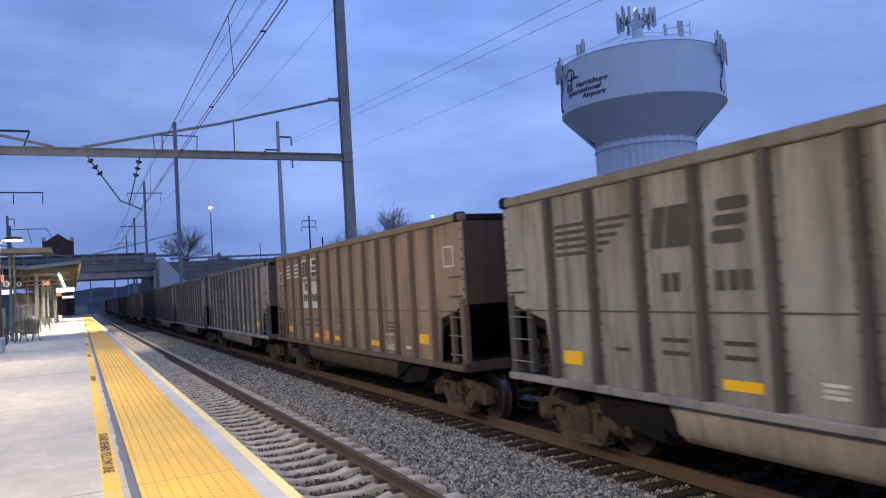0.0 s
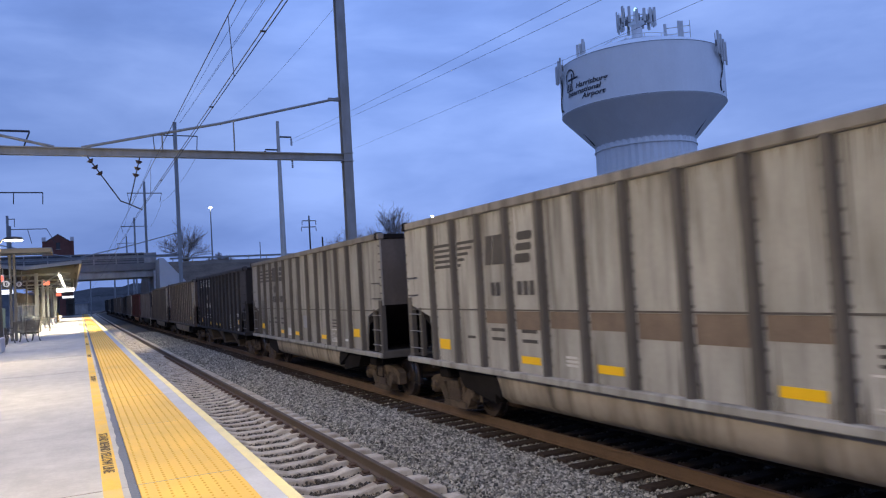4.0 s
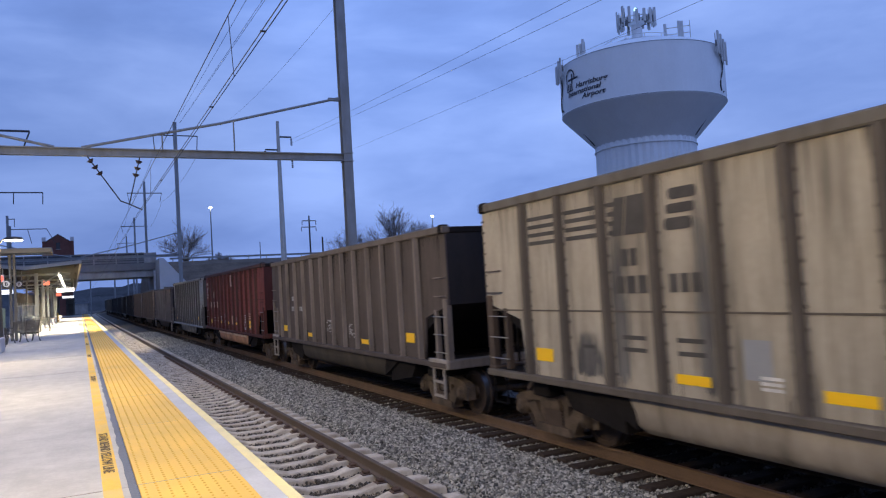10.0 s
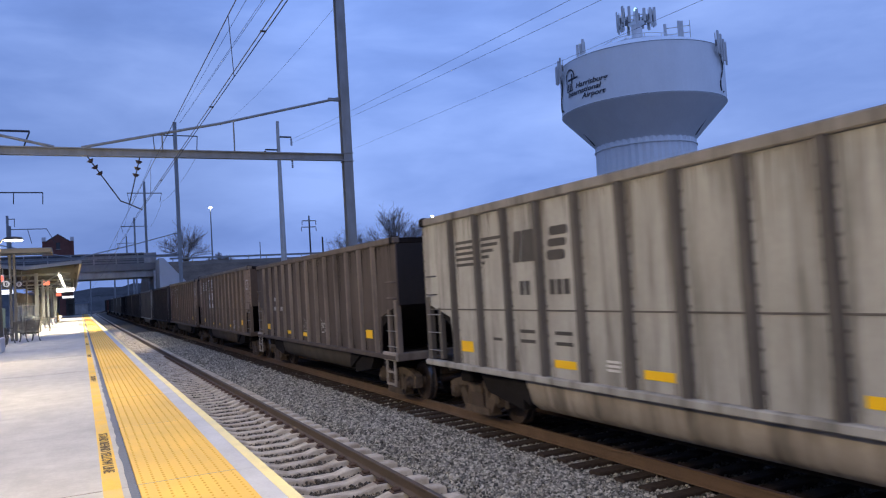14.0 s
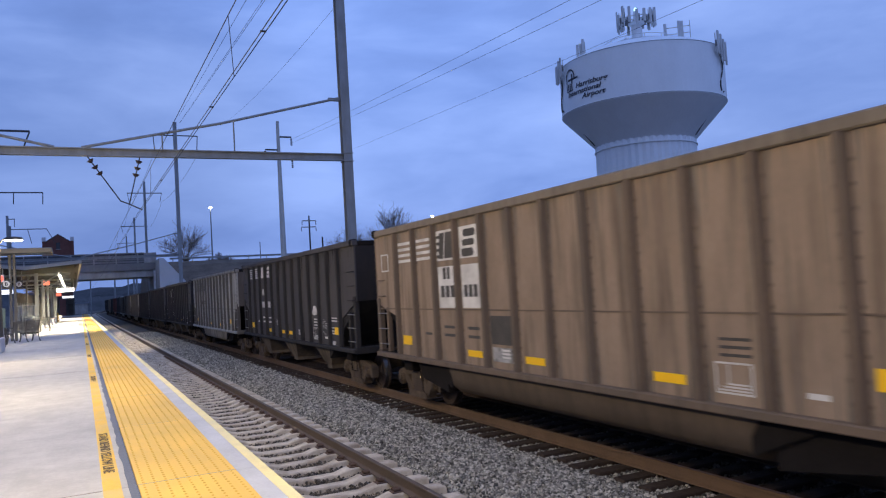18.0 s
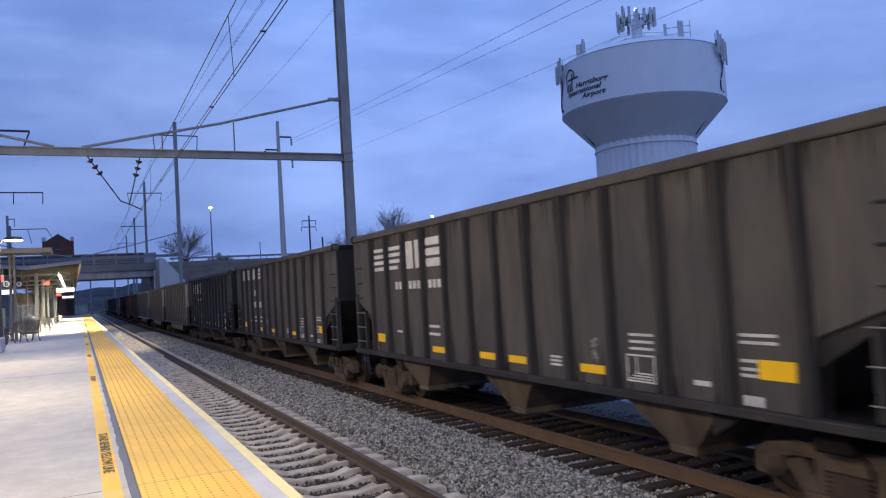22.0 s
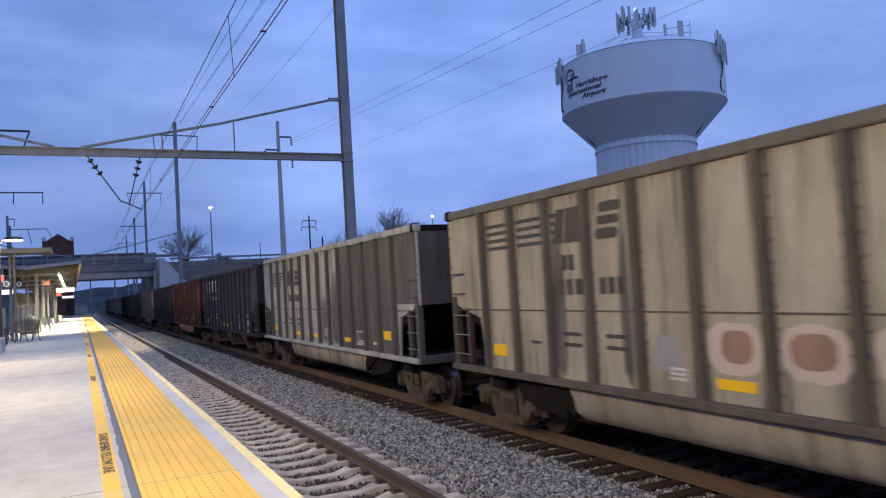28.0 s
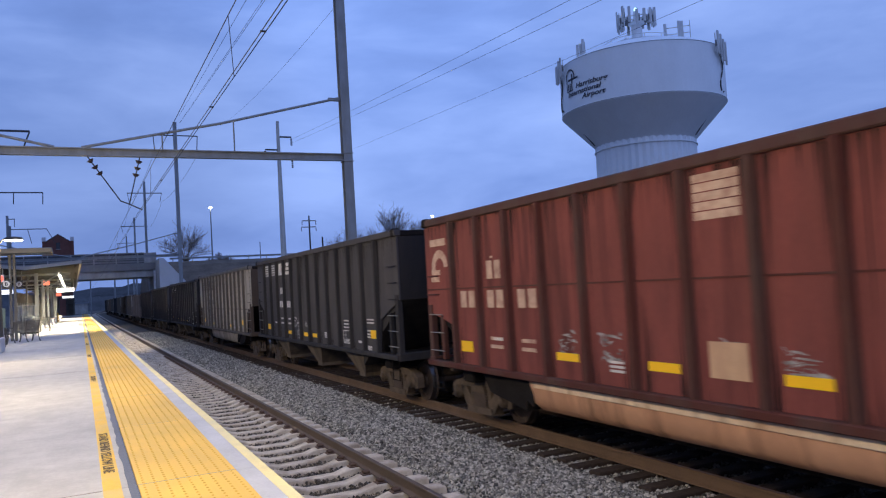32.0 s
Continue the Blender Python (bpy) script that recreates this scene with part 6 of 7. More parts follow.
sign("lit_route_sign", "long white lit sign under the shelter roof", -4.6, -2.98, 3.40, 3.62, 42.4, SIGN_WHITE, rod_top=5.3)

# ---- benches, bins, planters ----
BENCH = mat("bench_dark_metal", (0.10, 0.097, 0.09), 0.5, metal=0.4, var=0.15)


def bench(x, y, face=0):
    """Cast ends with splayed feet and looped arms, a slatted seat and a curved slatted back."""
    b = thing("bench", Matrix.Translation((x, y, PZ + drop(y))) @ pose(0, 0, 0, 0, 0, face), "dark metal slatted bench with curved arms", "bench", "platform benches")
    for s in (-0.56, 0.0, 0.56):
        bm = bmesh.new()
        tube(bm, [(0.40, s, 0.0), (0.31, s, 0.10), (0.25, s, 0.28), (0.31, s, 0.43)], 0.032, 6)
        tube(bm, [(-0.44, s, 0.0), (-0.32, s, 0.12), (-0.24, s, 0.30), (-0.25, s, 0.46), (-0.33, s, 0.78), (-0.42, s, 0.98)], 0.032, 6)
        tube(bm, [(-0.24, s, 0.40), (0.0, s, 0.37), (0.30, s, 0.42)], 0.03, 6)
        if s:
            tube(bm, [(0.31, s, 0.42), (0.39, s, 0.52), (0.40, s, 0.62), (0.31, s, 0.70), (0.12, s, 0.71), (-0.12, s, 0.66), (-0.31, s, 0.70)], 0.03, 6)
        part("leg_frame", bm, BENCH, b, "cast end with looped arm")
    for k in range(7):
        xx = -0.20 + k * 0.075
        z = 0.435 + 0.25 * (xx - 0.03) ** 2
        part("seat_slat", boxed(xx - 0.025, xx + 0.025, -0.60, 0.60, z, z + 0.02, bevel=0.006), BENCH, b)
    for k in range(7):
        z = 0.50 + k * 0.07
        xx = -0.25 - 0.35 * (z - 0.45) * (0.5 + 0.5 * (z - 0.45))
        part("back_slat", boxed(xx - 0.013, xx + 0.013, -0.60, 0.60, z, z + 0.052, bevel=0.006), BENCH, b)
    return b


bench(-2.45, 40.0, 118)
bench(-2.45, 56.0, 90)
bench(-3.55, 37.9, 90)
for x, y in ((-2.75, 52.6), (-3.1, 53.6)):
    t = thing("litter_bin", Matrix.Translation((x, y, PZ + drop(y))), "dark slatted metal litter bin", "litter bin", "litter bins")
    part("body", lathe(bmesh.new(), [(0.26, 0.02), (0.30, 0.1), (0.31, 0.85), (0.29, 0.9)], 18), BENCH, t)
    part("lid", lathe(bmesh.new(), [(0.33, 0.92), (0.30, 1.0), (0.15, 1.1), (0.05, 1.12)], 18), BENCH, t)
shel = thing("windscreen", Matrix.Translation((-3.1, 50.4, PZ + drop(50.4))), "steel-framed glass windscreen on the platform", "windscreen")
for x in (-0.65, 0.0, 0.65):
    part("frame_post", boxed(x - 0.03, x + 0.03, -0.03, 0.03, 0, 1.75), STEEL_GREY, shel)
for z in (0.2, 1.72):
    part("frame_rail", boxed(-0.62, 0.62, -0.025, 0.025, z, z + 0.05), STEEL_GREY, shel)
PANE = glass("windscreen_glass")
for x in (-0.62, 0.03):
    part("pane", boxed(x, x + 0.59, -0.006, 0.006, 0.26, 1.70), PANE, shel)
case = thing("map_case", Matrix.Translation((-3.35, 37.2, PZ + drop(37.2))), "grey-green map case on two legs", "map case")
part("case", boxed(-0.5, 0.42, -0.06, 0.06, 0.75, 1.6, bevel=0.02), mat("grey_green_paint", (0.12, 0.17, 0.15), 0.5, var=0.1), case)
for x in (-0.4, 0.32):
    part("leg", boxed(x - 0.03, x + 0.03, -0.03, 0.03, 0, 0.76), STEEL_GREY, case)
for y in (31.2, 59.0, 66.0, 73.5, 81.0, 89.0, 97.0, 106.0, 116.0):
    pl = thing("concrete_planter", Matrix.Translation((-2.82 if y > 50 else -2.98, y, PZ + drop(y))), "low pale concrete block planter", "planter", "concrete planters")
    part("block", boxed(-0.42, 0.42, -0.8, 0.8, 0, 0.52, bevel=0.03), CONC_EDGE, pl)
    part("soil", boxed(-0.34, 0.34, -0.7, 0.7, 0.5, 0.525), BALLAST_RUST, pl)
bo = thing("bollard", Matrix.Translation((-2.35, 94.0, PZ + drop(94.0))), "short yellow painted steel bollard", "bollard")
part("post", tube(bmesh.new(), [(0, 0, 0), (0, 0, 1.0)], 0.08, 10), YELLOW, bo)
hut = thing("stair_head", Matrix.Translation((-1.7, 149.0, PZ + drop(149.0))), "tan stair enclosure at the platform end", "stair enclosure")
part("wall", boxed(-0.65, 0.7, 0, 2.4, 0, 2.9, bevel=0.02), BEIGE, hut)
part("door", boxed(-0.3, 0.45, -0.03, 0.0, 0, 2.1), PANEL, hut)
part("roof", boxed(-0.8, 0.85, -0.15, 2.55, 2.9, 3.05), ROOF, hut)
# ---- road bridge and its banks ----
STEEL_BRIDGE = mat("bridge_fascia_steel", (0.155, 0.155, 0.155), 0.7, var=0.2, scale=0.6, grain=6)
BANK = mat("bank_dead_grass", (0.115, 0.085, 0.060), 0.95, var=0.45, scale=0.5, bump=0.8, grain=5, local=False)
bridge = thing("road_bridge", Matrix.Translation((0, 125, 0)), "concrete road bridge with steel railings over the railway", "bridge")
BX0, BX1 = -15.0, 10.9
part("girder", boxed(BX0, BX1, 0, 9, 6.42, 7.5, bevel=0.05), CONC_OLD, bridge, "pale concrete edge girder")
part("deck", boxed(BX0, BX1, -0.25, 9.25, 7.5, 8.6, bevel=0.03), STEEL_BRIDGE, bridge, "dark deck fascia")
for k in range(9):
    x = BX0 + 1.5 + 3.1 * k
    if x < 9.0:
        part("railing_post", boxed(x - 0.08, x + 0.08, -0.15, 0.0, 8.6, 10.25), CONC_OLD, bridge)
        part("fascia_bracket", boxed(x - 0.12, x + 0.12, -0.42, -0.25, 7.5, 8.45), STEEL_BRIDGE, bridge)
for z, h in ((8.72, 0.28), (9.12, 0.22), (9.52, 0.22), (10.1, 0.16)):
    part("railing", boxed(BX0, 9.1, -0.06, 0.0, z, z + h), STEEL_BRIDGE, bridge)
part("mesh_panel", boxed(BX0, 9.1, 0.01, 0.03, 8.6, 10.2), STEEL_DARK, bridge, "dark backing fence")
part("end_block", boxed(9.1, BX1, -0.3, 0.4, 8.6, 10.2, bevel=0.04), CONC_OLD, bridge, "concrete end block")
part("abutment", boxed(BX1 - 0.5, BX1 + 0.9, -0.1, 9.5, -0.9, 7.49, bevel=0.04), CONC_EDGE, bridge, "concrete abutment")
wing = prism(bmesh.new(), [(10.7, -0.9), (10.7, 8.9), (11.3, 8.9), (14.6, 5.0), (17.0, 2.6), (19.0, 0.6), (19.0, -0.9)], 1, -7.0, -6.4)
part("wing_wall", wing, mat("pale_wing_wall", (0.46, 0.46, 0.46), 0.85, var=0.1, scale=0.6, grain=10), bridge, "pale sloping wing wall")
part("wing_return", boxed(10.7, 11.2, -6.4, 0.0, -0.9, 8.9), CONC_OLD, bridge)
part("pier", boxed(BX0 - 0.5, BX0 + 1.0, 0, 9, -0.9, 7.5), CONC_OLD, bridge)


def bank(name, x0, x1, y0, y1, h, seed):
    """A grassy bank with sloping sides and an uneven surface."""
    bm = bmesh.new()
    xs = [x0 + (x1 - x0) * i / 40 for i in range(41)]
    sec = ((y0 - 17, -0.95), (y0 - 12, 1.6), (y0 - 7, 4.9), (y0 - 2, 8.0), (y0, h), (y1, h), (y1 + 6, 5), (y1 + 14, -0.95))
    rows = []
    for x in xs:
        rows.append([bm.verts.new((x, y, z + (0.35 * noise.noise((x * 0.4, y * 0.4, seed)) if -0.5 < z < h - 0.1 else 0))) for y, z in sec])
    for a, b in zip(rows, rows[1:]):
        for i in range(len(sec) - 1):
            bm.faces.new((a[i], b[i], b[i + 1], a[i + 1]))
    bm.faces.new(rows[0][::-1])
    bm.faces.new(rows[-1])
    bmesh.ops.recalc_face_normals(bm, faces=bm.faces[:])
    return tagged(part(name, bm, BANK), "brown grassy railway bank carrying the road", "bank", kind="structure")


bank("bank_east", 11.2, 190.0, 125.5, 160.0, 8.65, 1)
bank("bank_west", -160.0, -15.2, 125.5, 160.0, 8.65, 2)
guard = thing("guard_rail", Matrix.Translation((0, 126.2, 8.62)), "grey steel roadside guard rail on the bank", "guard rail")
part("beam", boxed(13.0, 120.0, 0, 0.08, 0.42, 0.74, bevel=0.02), STEEL_GREY, guard)
for k in range(36):
    part("post", cached("guard_post", lambda: boxed(-0.06, 0.06, 0.08, 0.2, -0.1, 0.74), STEEL_GREY), None, guard, "", Matrix.Translation((13.5 + 3.0 * k, 0, 0)))

# ---- brick house behind the bridge ----
BRICK = mat("dark_red_brick", (0.13, 0.05, 0.038), 0.9, var=0.3, scale=1.2, grain=8)
house = thing("brick_house", Matrix.Translation((-4.0, 182.0, -0.9)), "dark brick gabled building with end parapets beyond the bridge", "house")
part("wall", prism(bmesh.new(), [(-2.6, 0), (2.65, 0), (2.65, 17.3), (0.0, 19.1), (-2.6, 17.3)], 1, 0, 11), BRICK, house, "dark red brick gable")
for s in (-1, 1):
    r = prism(bmesh.new(), [(0.0, 19.15), (s * 2.7, 17.32), (s * 2.7, 17.5), (0.0, 19.33)] if s > 0 else [(0.0, 19.33), (-2.7, 17.5), (-2.7, 17.32), (0.0, 19.15)], 1, 0.3, 11.2)
    part("roof", r, STEEL_DARK, house, "dark roof slope")
    part("parapet", boxed(s * 2.75 - 0.32, s * 2.75 + 0.32, -0.2, 1.0, 14.5, 17.7), BRICK, house)
    part("parapet_cap", boxed(s * 2.75 - 0.36, s * 2.75 + 0.36, -0.24, 1.04, 17.7, 18.55), CONC_EDGE, house, "pale parapet cap")
wdw = part("window", boxed(-0.4, 0.35, -0.04, 0.06, 16.0, 17.4), mat("dark_window", (0.015, 0.017, 0.02), 0.2, var=0.05), house, "dark attic window")
part("window_sill", boxed(-0.5, 0.45, -0.1, 0.0, 15.85, 15.98), CONC_OLD, wdw)

# ---- poles, masts and wires beyond the train ----
def monopole(x, y, z, r0, r1, name, label, arms):
    p = thing(name, Matrix.Translation((x, y, -0.9)), label, "utility pole")
    part("shaft", tube(bmesh.new(), [(0, 0, 0), (0, 0, (z + 0.9) * 0.5), (0, 0, z + 0.9)], r0, 14, r1), STEEL_PALE if r0 > 0.3 else STEEL_DARK, p, "tapered pole shaft")
    for a, b, az in arms:
        part("arm", tube(bmesh.new(), [(a, 0, az + 0.9), (b, 0, az + 0.9)], 0.09 if r0 > 0.3 else 0.10, 6), STEEL_DARK, p)
        for e in ((a, b) if a * b < 0 else (max(a, b, key=abs),)):
            bm = bmesh.new()
            for k in range(4):
                tube(bm, [(e, 0, az + 0.75 - 0.2 * k), (e, 0, az + 0.62 - 0.2 * k)], 0.13, 8, 0.06)
            part("insulator", bm, INSULATOR, p)
    return p


monopole(18.68, 75.0, 20.2, 0.36, 0.15, "transmission_pole", "tapered grey steel transmission pole with short arms", ((0, 1.36, 18.6), (-1.36, 0, 17.25), (0, 1.36, 16.3)))
monopole(42.95, 150.0, 18.25, 0.22, 0.15, "utility_pole", "dark timber utility pole with two crossarms", ((-1.5, 1.4, 17.2), (-1.7, 1.4, 15.9)))
monopole(45.0, 148.0, 13.6, 0.2, 0.16, "utility_pole", "dark timber utility pole", ())
monopole(37.0, 170.0, 14.5, 0.12, 0.08, "slim_mast", "slim dark mast behind the train", ())
FLOOD = mat("floodlight_glow", (1, 1, 0.95), 0.4, glow=(1.0, 0.97, 0.9), power=40.0, var=0.02, bump=0)
for x, z in ((24.91, 21.2), (75.9, 18.7)):
    m_ = thing("floodlight_mast", Matrix.Translation((x, 160.0, -0.9)), "slim tall mast with a bright glowing floodlight", "light mast", "floodlight masts")
    part("shaft", tube(bmesh.new(), [(0, 0, 0), (0, 0, z + 0.7)], 0.22, 8, 0.1), STEEL_GREY, m_)
    part("lamp", lathe(bmesh.new(), [(0.05, z + 0.70), (0.24, z + 0.76), (0.36, z + 0.92), (0.24, z + 1.08), (0.05, z + 1.14)], 16), FLOOD, m_, "glowing floodlight")


def wire(name, a, b, sag, r=0.016, label="thin dark overhead wire"):
    a, b = Vector(a), Vector(b)
    pts = []
    for k in range(17):
        f = k / 16
        p = a.lerp(b, f)
        p.z -= sag * 4 * f * (1 - f)
        pts.append(p)
    return tagged(part(name, tube(bmesh.new(), pts, r, 5), WIRE), label, "wire", "overhead wires")


def past(a, b, f):
    return Vector(a) + (Vector(b) - Vector(a)) * f


# transmission lines that run on over the camera's side
for a, b in (((20.02, 75, 18.38), (14.63, 20, 11.83)), ((20.05, 75, 18.0), (15.91, 20, 11.98)), ((26.72, 75, 17.67), (20.57, 20, 12.51))):
    wire("transmission_wire", past(a, b, -0.02 if a[0] < 25 else -0.25), past(a, b, 1.5), 0.2, 0.008)
wire("transmission_wire", (11.6, 34.0, 16.4), (17.5, 101.0, 25.4), 0.6, 0.008)
# messenger, contact wires and droppers over the near track
MX = 2.47
for x0, x1, z, r in ((MX, MX, 7.54, 0.0095), (2.64, 2.40, 6.47, 0.0085), (2.56, 2.33, 6.45, 0.0085)):
    label = "dark overhead contact line above the near track"
    wire("contact_wire", (x0 + 0.04 * (x0 - x1), -6.0, z), (x1, 34.0, z), 0.0, r, label)
    wire("contact_wire", (x1, 34.0, z), (x0, 101.0, z), 0.0, r, label)
    wire("contact_wire", (x0, 101.0, z), (x0, 235.0, z), 0.0, r, label)
for y in (13.0, 29.0, 56.0):
    tagged(part("dropper", tube(bmesh.new(), [(MX, y, 7.54), (2.60 - 0.006 * y, y, 6.47)], 0.007, 5), WIRE), "thin vertical dropper wire", "wire", "overhead wires")
for y in (10.6, 15.2, 19.8, 25.0):
    tagged(part("wire_clamp", boxed(2.52 - 0.006 * y, 2.61 - 0.006 * y, y - 0.008, y + 0.008, 6.445, 6.475, bevel=0.004), WIRE), "small dark wire clamp", "clamp", "wire clamps")
for a, b in (((12.33, 101.0, 26.5), (8.55, 40.0, 18.62)), ((12.43, 101.0, 25.6), (9.56, 40.0, 18.73)), ((12.30, 101.0, 25.5), (9.42, 40.0, 18.70))):
    wire("feeder_wire", a, past(a, b, 1.55), 0.1, 0.013)
for x0, z0, x1, z1 in ((9.14, 21.7, 8.98, 21.7), (14.57, 21.7, 14.8, 21.7)):
    wire("feeder_wire", (x0, 101.0, z0), (x1, 153.0, z1), 0.9, 0.018)
    wire("feeder_wire", (x1, 153.0, z1), (x1 + 1.0, 204.0, z1 - 1), 0.9, 0.018)
# crossarms on the tops of the gantry columns and the poles left of the platform
for xr, zr, y, half in ((11.75, 23.85, 101.0, 2.72),):
    part("crossarm", boxed(xr - half, xr + half, -0.06, 0.06, zr - 0.06, zr + 0.06), STEEL_DARK, g2)
    for s in (-1, 1):
        part("drop_arm", tube(bmesh.new(), [(xr + s * half, 0, zr), (xr + s * half * 0.95, 0, zr - 2.1)], 0.06, 6), STEEL_DARK, g2)
for y, x, z, arms in ((64.0, -9.2, 16.06, ((-3.06, -3.55),)), (101.6, -12.0, 16.49, ((-3.68, -3.72), (-6.75, -6.8))), (153.0, -11.3, 18.7, ((-10.18, -10.2),)), (153.6, -11.0, 16.9, ((-5.14, -3.86), (-8.2, -7.6)))):
    p = thing("catenary_pole", Matrix.Translation((0, y, 0)), "steel catenary pole with a long bracket arm", "catenary pole", "catenary poles")
    part("column", ibeam(bmesh.new(), 2, -0.9, z + 0.6, x, 0, 0.4, 0.4, 0.04, 0.06), STEEL_GREY, p)
    part("bracket_arm", boxed(x, max(a for a, _ in arms), -0.07, 0.07, z - 0.07, z + 0.07), STEEL_DARK, p)
    for a, b in arms:
        part("drop_arm", tube(bmesh.new(), [(a, 0, z), (b, 0, z - (2.6 if y > 153.2 else 1.4))], 0.06, 6), STEEL_DARK, p)

# ---- bare trees ----
BARK = mat("bare_bark", (0.22, 0.185, 0.16), 0.95, var=0.3, scale=3)


def bare_tree(x, y, z, trunk_h, wide, tall, seed, label):
    """A winter tree: limbs fan from the trunk's head to a dome, with branches along them and fine twigs at the rim."""
    rng = random.Random(seed)
    t = thing("bare_tree", Matrix.Translation((x, y, z)), label, "tree", "bare winter trees")
    trunk, crown = bmesh.new(), bmesh.new()
    fork = Vector((0, 0, trunk_h))

    def sway(amount):
        return Vector((rng.uniform(-1, 1), rng.uniform(-1, 1), rng.uniform(-0.6, 0.8))) * amount

    def branch(p, d, length, r, depth):
        q = p + d * length * 0.5 + sway(length * 0.07)
        e = p + d * length + Vector((0, 0, 0.06 * length)) + sway(length * 0.06)
        tube(crown, [p, q, e], max(r, 0.011), 3, max(r * 0.4, 0.008))
        if depth == 0:
            return
        for k in range(4):
            f = rng.uniform(0.25, 1.0)
            at = p.lerp(q, f * 2) if f < 0.5 else q.lerp(e, f * 2 - 1)
            branch(at, (d + sway(0.75)).normalized(), length * rng.uniform(0.38, 0.6), r * 0.5, depth - 1)

    tube(trunk, [(0, 0, 0), fork * 0.5 + sway(0.03 * trunk_h), fork], 0.05 * wide, 8, 0.032 * wide)
    for k in range(24):
        a = 2.4 * k + rng.uniform(-0.4, 0.4)
        up = math.sin(radians(rng.uniform(12, 88)))
        flat = math.sqrt(1 - up * up)
        tip = fork + Vector((math.cos(a) * flat * wide, math.sin(a) * flat * wide, up * tall)) * rng.uniform(0.74, 0.92)
        knee = fork.lerp(tip, 0.45) + Vector((0, 0, 0.07 * tall)) + sway(0.06 * wide)
        root = fork - Vector((0, 0, trunk_h * rng.uniform(0.0, 0.25)))
        tube(crown, [root, knee, tip], 0.018 * wide, 4, 0.005 * wide)
        for j in range(9):
            f = rng.uniform(0.3, 1.0)
            at = root.lerp(knee, f * 2) if f < 0.5 else knee.lerp(tip, f * 2 - 1)
            branch(at, ((tip - root).normalized() + sway(0.7)).normalized(), 0.30 * wide * rng.uniform(0.7, 1.3), 0.005 * wide, 2)
    part("trunk", trunk, BARK, t)
    part("crown", crown, BARK, t, "leafless twiggy crown")
    return t


bare_tree(18.4, 150, 8.4, 1.4, 5.2, 6.4, 12, "bare winter tree on the road bank")
for x, y, w, seed in ((24.6, 150, 1.7, 4), (26.6, 152, 1.5, 8), (22.9, 151, 1.1, 16)):
    bare_tree(x, y, 8.4, 0.3, w, w * 1.3, seed, "low bare bush on the road bank")
for x, y, trunk_h, w, h, seed in ((50.1, 122, 9.6, 6.4, 6.6, 5), (43.4, 126, 9.0, 4.4, 4.8, 21), (57.4, 128, 9.6, 4.6, 4.6, 33)):
    bare_tree(x, y, -0.9, trunk_h, w, h, seed, "tall bare winter tree behind the train")

# ---- far wooded ridge and yard ----
RIDGE = mat("far_winter_woods", (0.034, 0.035, 0.036), 0.95, var=0.75, scale=0.06, bump=0, grain=0.35, local=False)


def ridge(name, y, x0, x1, h, seed, rough):
    bm = bmesh.new()
    n = 260
    prev = None
    for i in range(n + 1):
        x = x0 + (x1 - x0) * i / n
        top = h * (0.8 + 0.35 * noise.noise((x * 0.006, seed, 0))) + rough * noise.noise((x * 0.11, seed, 3)) + rough * 0.7 * noise.noise((x * 0.4, seed, 5))
        cur = [bm.verts.new((x, y, -0.95)), bm.verts.new((x, y + 30, top * 0.6)), bm.verts.new((x, y + 60, top)), bm.verts.new((x, y + 130, -0.95))]
        if prev:
            for k in range(3):
                bm.faces.new((prev[k], cur[k], cur[k + 1], prev[k + 1]))
        prev = cur
    return tagged(part(name, bm, RIDGE), "far wooded ridge in winter blue haze", "hill", kind="structure")


ridge("backdrop_ridge", 640, -900, 1500, 19.0, 1.0, 1.6)
ridge("backdrop_woods", 430, -500, 30, 9.0, 4.0, 1.4)
shed = thing("yard_shed", Matrix.Translation((8.5, 330, -0.9)), "pale low yard building beyond the bridge", "shed")
part("wall", boxed(-14, -6.0, 0, 12, 0, 4.0), CONC_OLD, shed)
part("roof", boxed(-14.4, -5.6, -0.4, 12.4, 4.0, 4.4), ROOF, shed)
yl = thing("yard_lamp", Matrix.Translation((3.5, 300, -0.9)), "distant yard lamp on a slim pole", "light mast")
part("shaft", tube(bmesh.new(), [(0, 0, 0), (0, 0, 5.2)], 0.08, 6), STEEL_DARK, yl)
part("lamp", lathe(bmesh.new(), [(0.06, 5.1), (0.13, 5.2), (0.13, 5.3), (0.06, 5.4)], 10), FLOOD, yl, "small bright lamp")

# ---- gravel strip and service road beyond the freight track ----
ROAD_PALE = mat("pale_gravel_road", (0.34, 0.335, 0.33), 0.9, var=0.25, scale=1.2, bump=0.5, grain=25, stain=(0.2, 0.19, 0.18), stain_amt=0.5, stain_scale=(0.6, 0.3, 1), local=False)
STONE_PALE = stone_mat("pale_gravel_stone", (0.12, 0.12, 0.12), (0.62, 0.61, 0.59))
road_bm = bmesh.new()
prism(road_bm, [(11.3, -0.33), (17.5, -0.40), (17.5, -0.9), (11.3, -0.9)], 1, -30, 118)
tagged(part("road", road_bm, ROAD_PALE), "pale gravel service road beside the freight track", "road", kind="structure")
stones("ballast_beyond", STONE_PALE, "pale gravel windrow on the far side of the freight track", 26000, (11.2, 17.5, 5.0, 55), 0.042, 9, lambda x, y: -0.33 + 0.30 * np.clip((x - 12.3) / 2.2, 0, 1) * np.clip((17.0 - x) / 1.6, 0, 1))


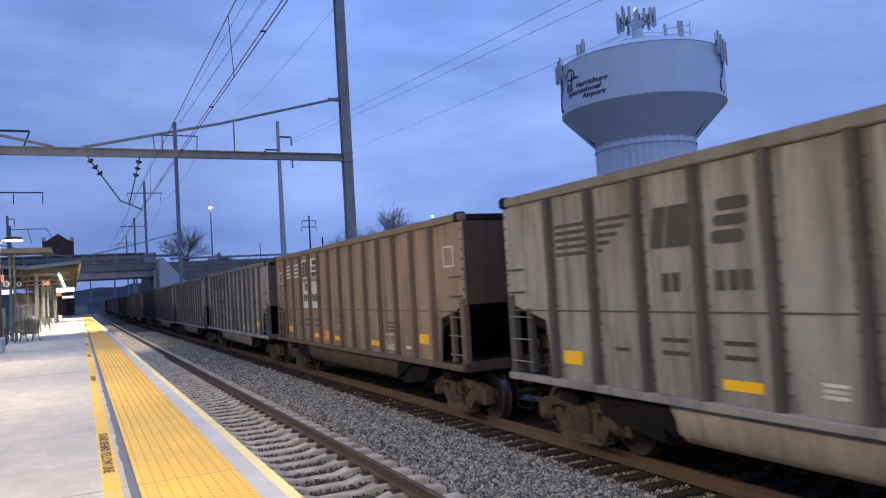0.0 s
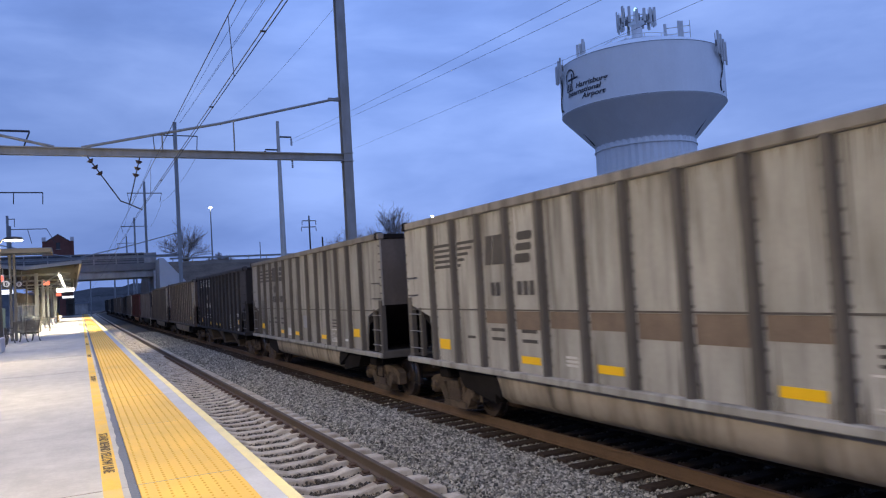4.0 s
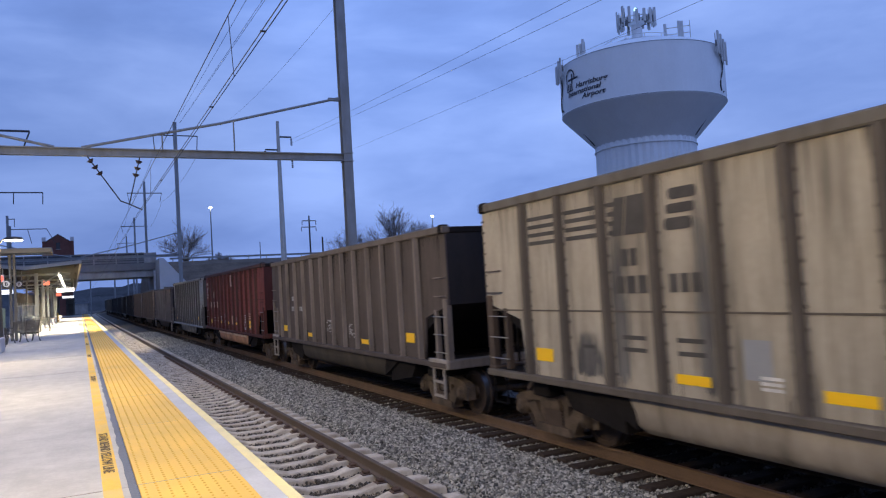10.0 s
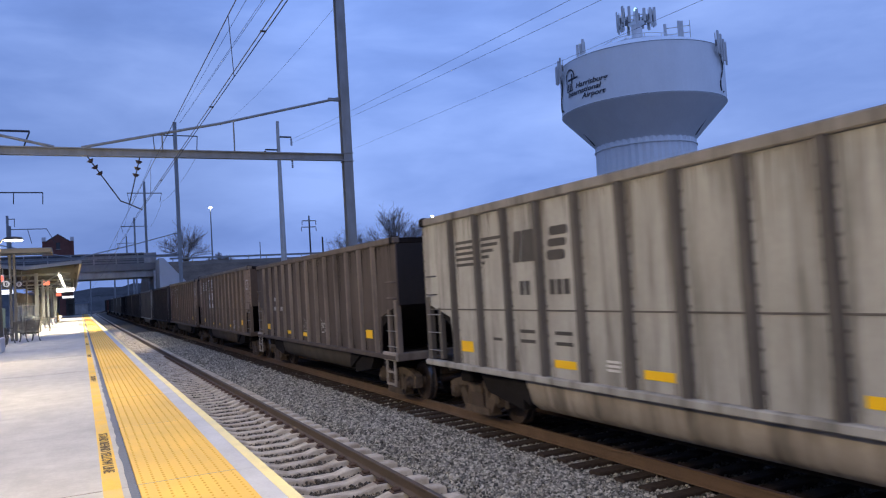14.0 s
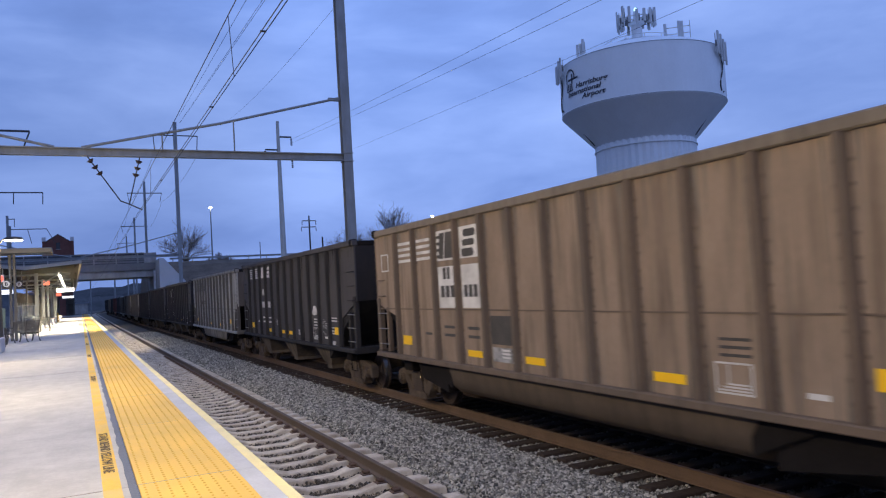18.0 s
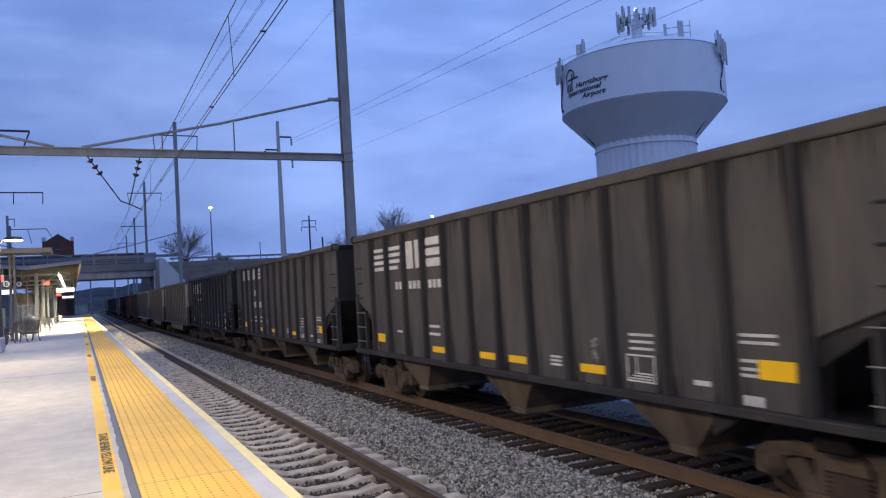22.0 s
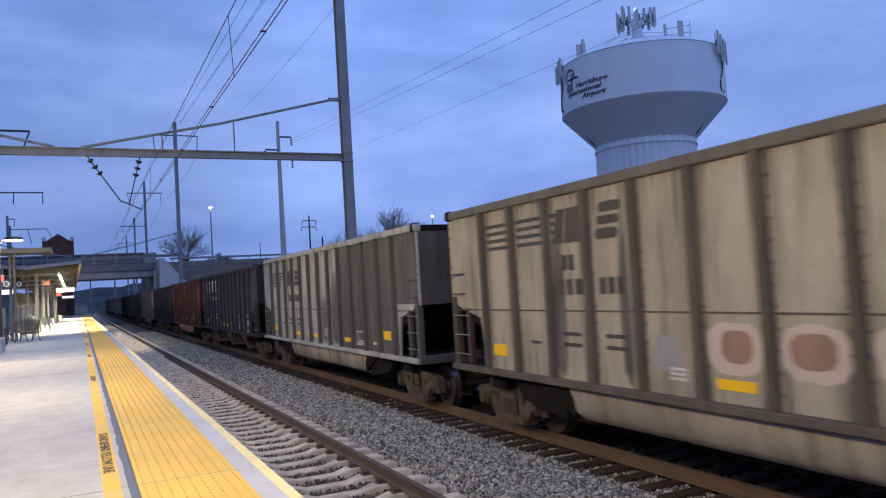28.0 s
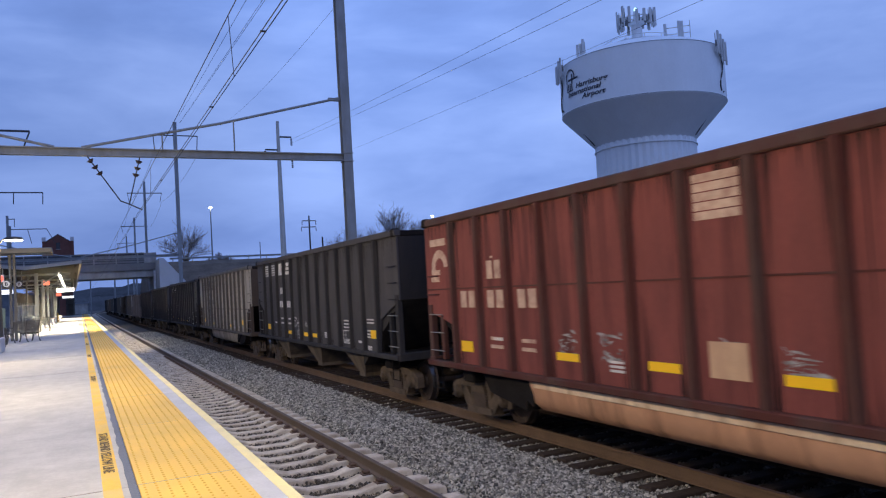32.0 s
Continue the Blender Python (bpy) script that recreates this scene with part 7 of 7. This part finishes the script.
# metres that the train has rolled since the start, second by second
TRAVEL = (
    (0.0, 0.0), (1.0, 10.83), (2.0, 22.06), (3.0, 33.72), (6.0, 67.43), (7.0, 79.35), (8.0, 90.61), (9.0, 102.1), (10.0, 114.2),
    (11.0, 125.38), (12.0, 137.44), (13.0, 148.51), (14.0, 160.86), (17.0, 195.88), (18.0, 207.27), (19.0, 219.44), (20.0, 230.81), (21.0, 242.8),
    (22.0, 254.97), (23.0, 266.49), (24.0, 278.73), (25.0, 290.29), (28.0, 326.29), (29.0, 339.04), (30.0, 350.53), (31.0, 362.99), (32.0, 374.42),
)
HEAD = 10.90


def rolled(t):
    """Metres rolled at t seconds, on a smooth line through TRAVEL."""
    k = max(0, min(len(TRAVEL) - 2, sum(1 for a, _ in TRAVEL if a <= t) - 1))

    def slope(j):
        lo, hi = max(0, j - 1), min(len(TRAVEL) - 1, j + 1)
        return (TRAVEL[hi][1] - TRAVEL[lo][1]) / (TRAVEL[hi][0] - TRAVEL[lo][0])
    (t0, a), (t1, b) = TRAVEL[k], TRAVEL[k + 1]
    h = t1 - t0
    u = (t - t0) / h
    return a * (1 + 2 * u) * (1 - u) ** 2 + h * slope(k) * u * (1 - u) ** 2 + b * u * u * (3 - 2 * u) + h * slope(k + 1) * u * u * (u - 1)


def motions():
    """The train rolls past on the freight track, gathering a little speed; its wheels turn."""
    for n, car in enumerate(CARS):
        rows = []
        for k in range(65):
            t = 0.5 * k
            p, a = along(HEAD + PITCH_M * n - rolled(t) - HALF, FAR)
            rows.append((t, Matrix.Translation(p) @ pose(0, 0, 0, 0, 0, a)))
        walk(car, rows)
    for k, y in enumerate((-0.89, 0.89)):
        first = SPINNERS[k][0]
        walk(first, [(n / FPS, pose(0, y, 0.457, math.degrees(rolled(n / FPS) / 0.457), 0, 0)) for n in range(32 * FPS + 1)])
        for w in SPINNERS[k][1:]:
            w.rotation_mode = "QUATERNION"
            w.animation_data_create()
            w.animation_data.action = first.animation_data.action
            w.animation_data.action_slot = first.animation_data.action_slot


motions()
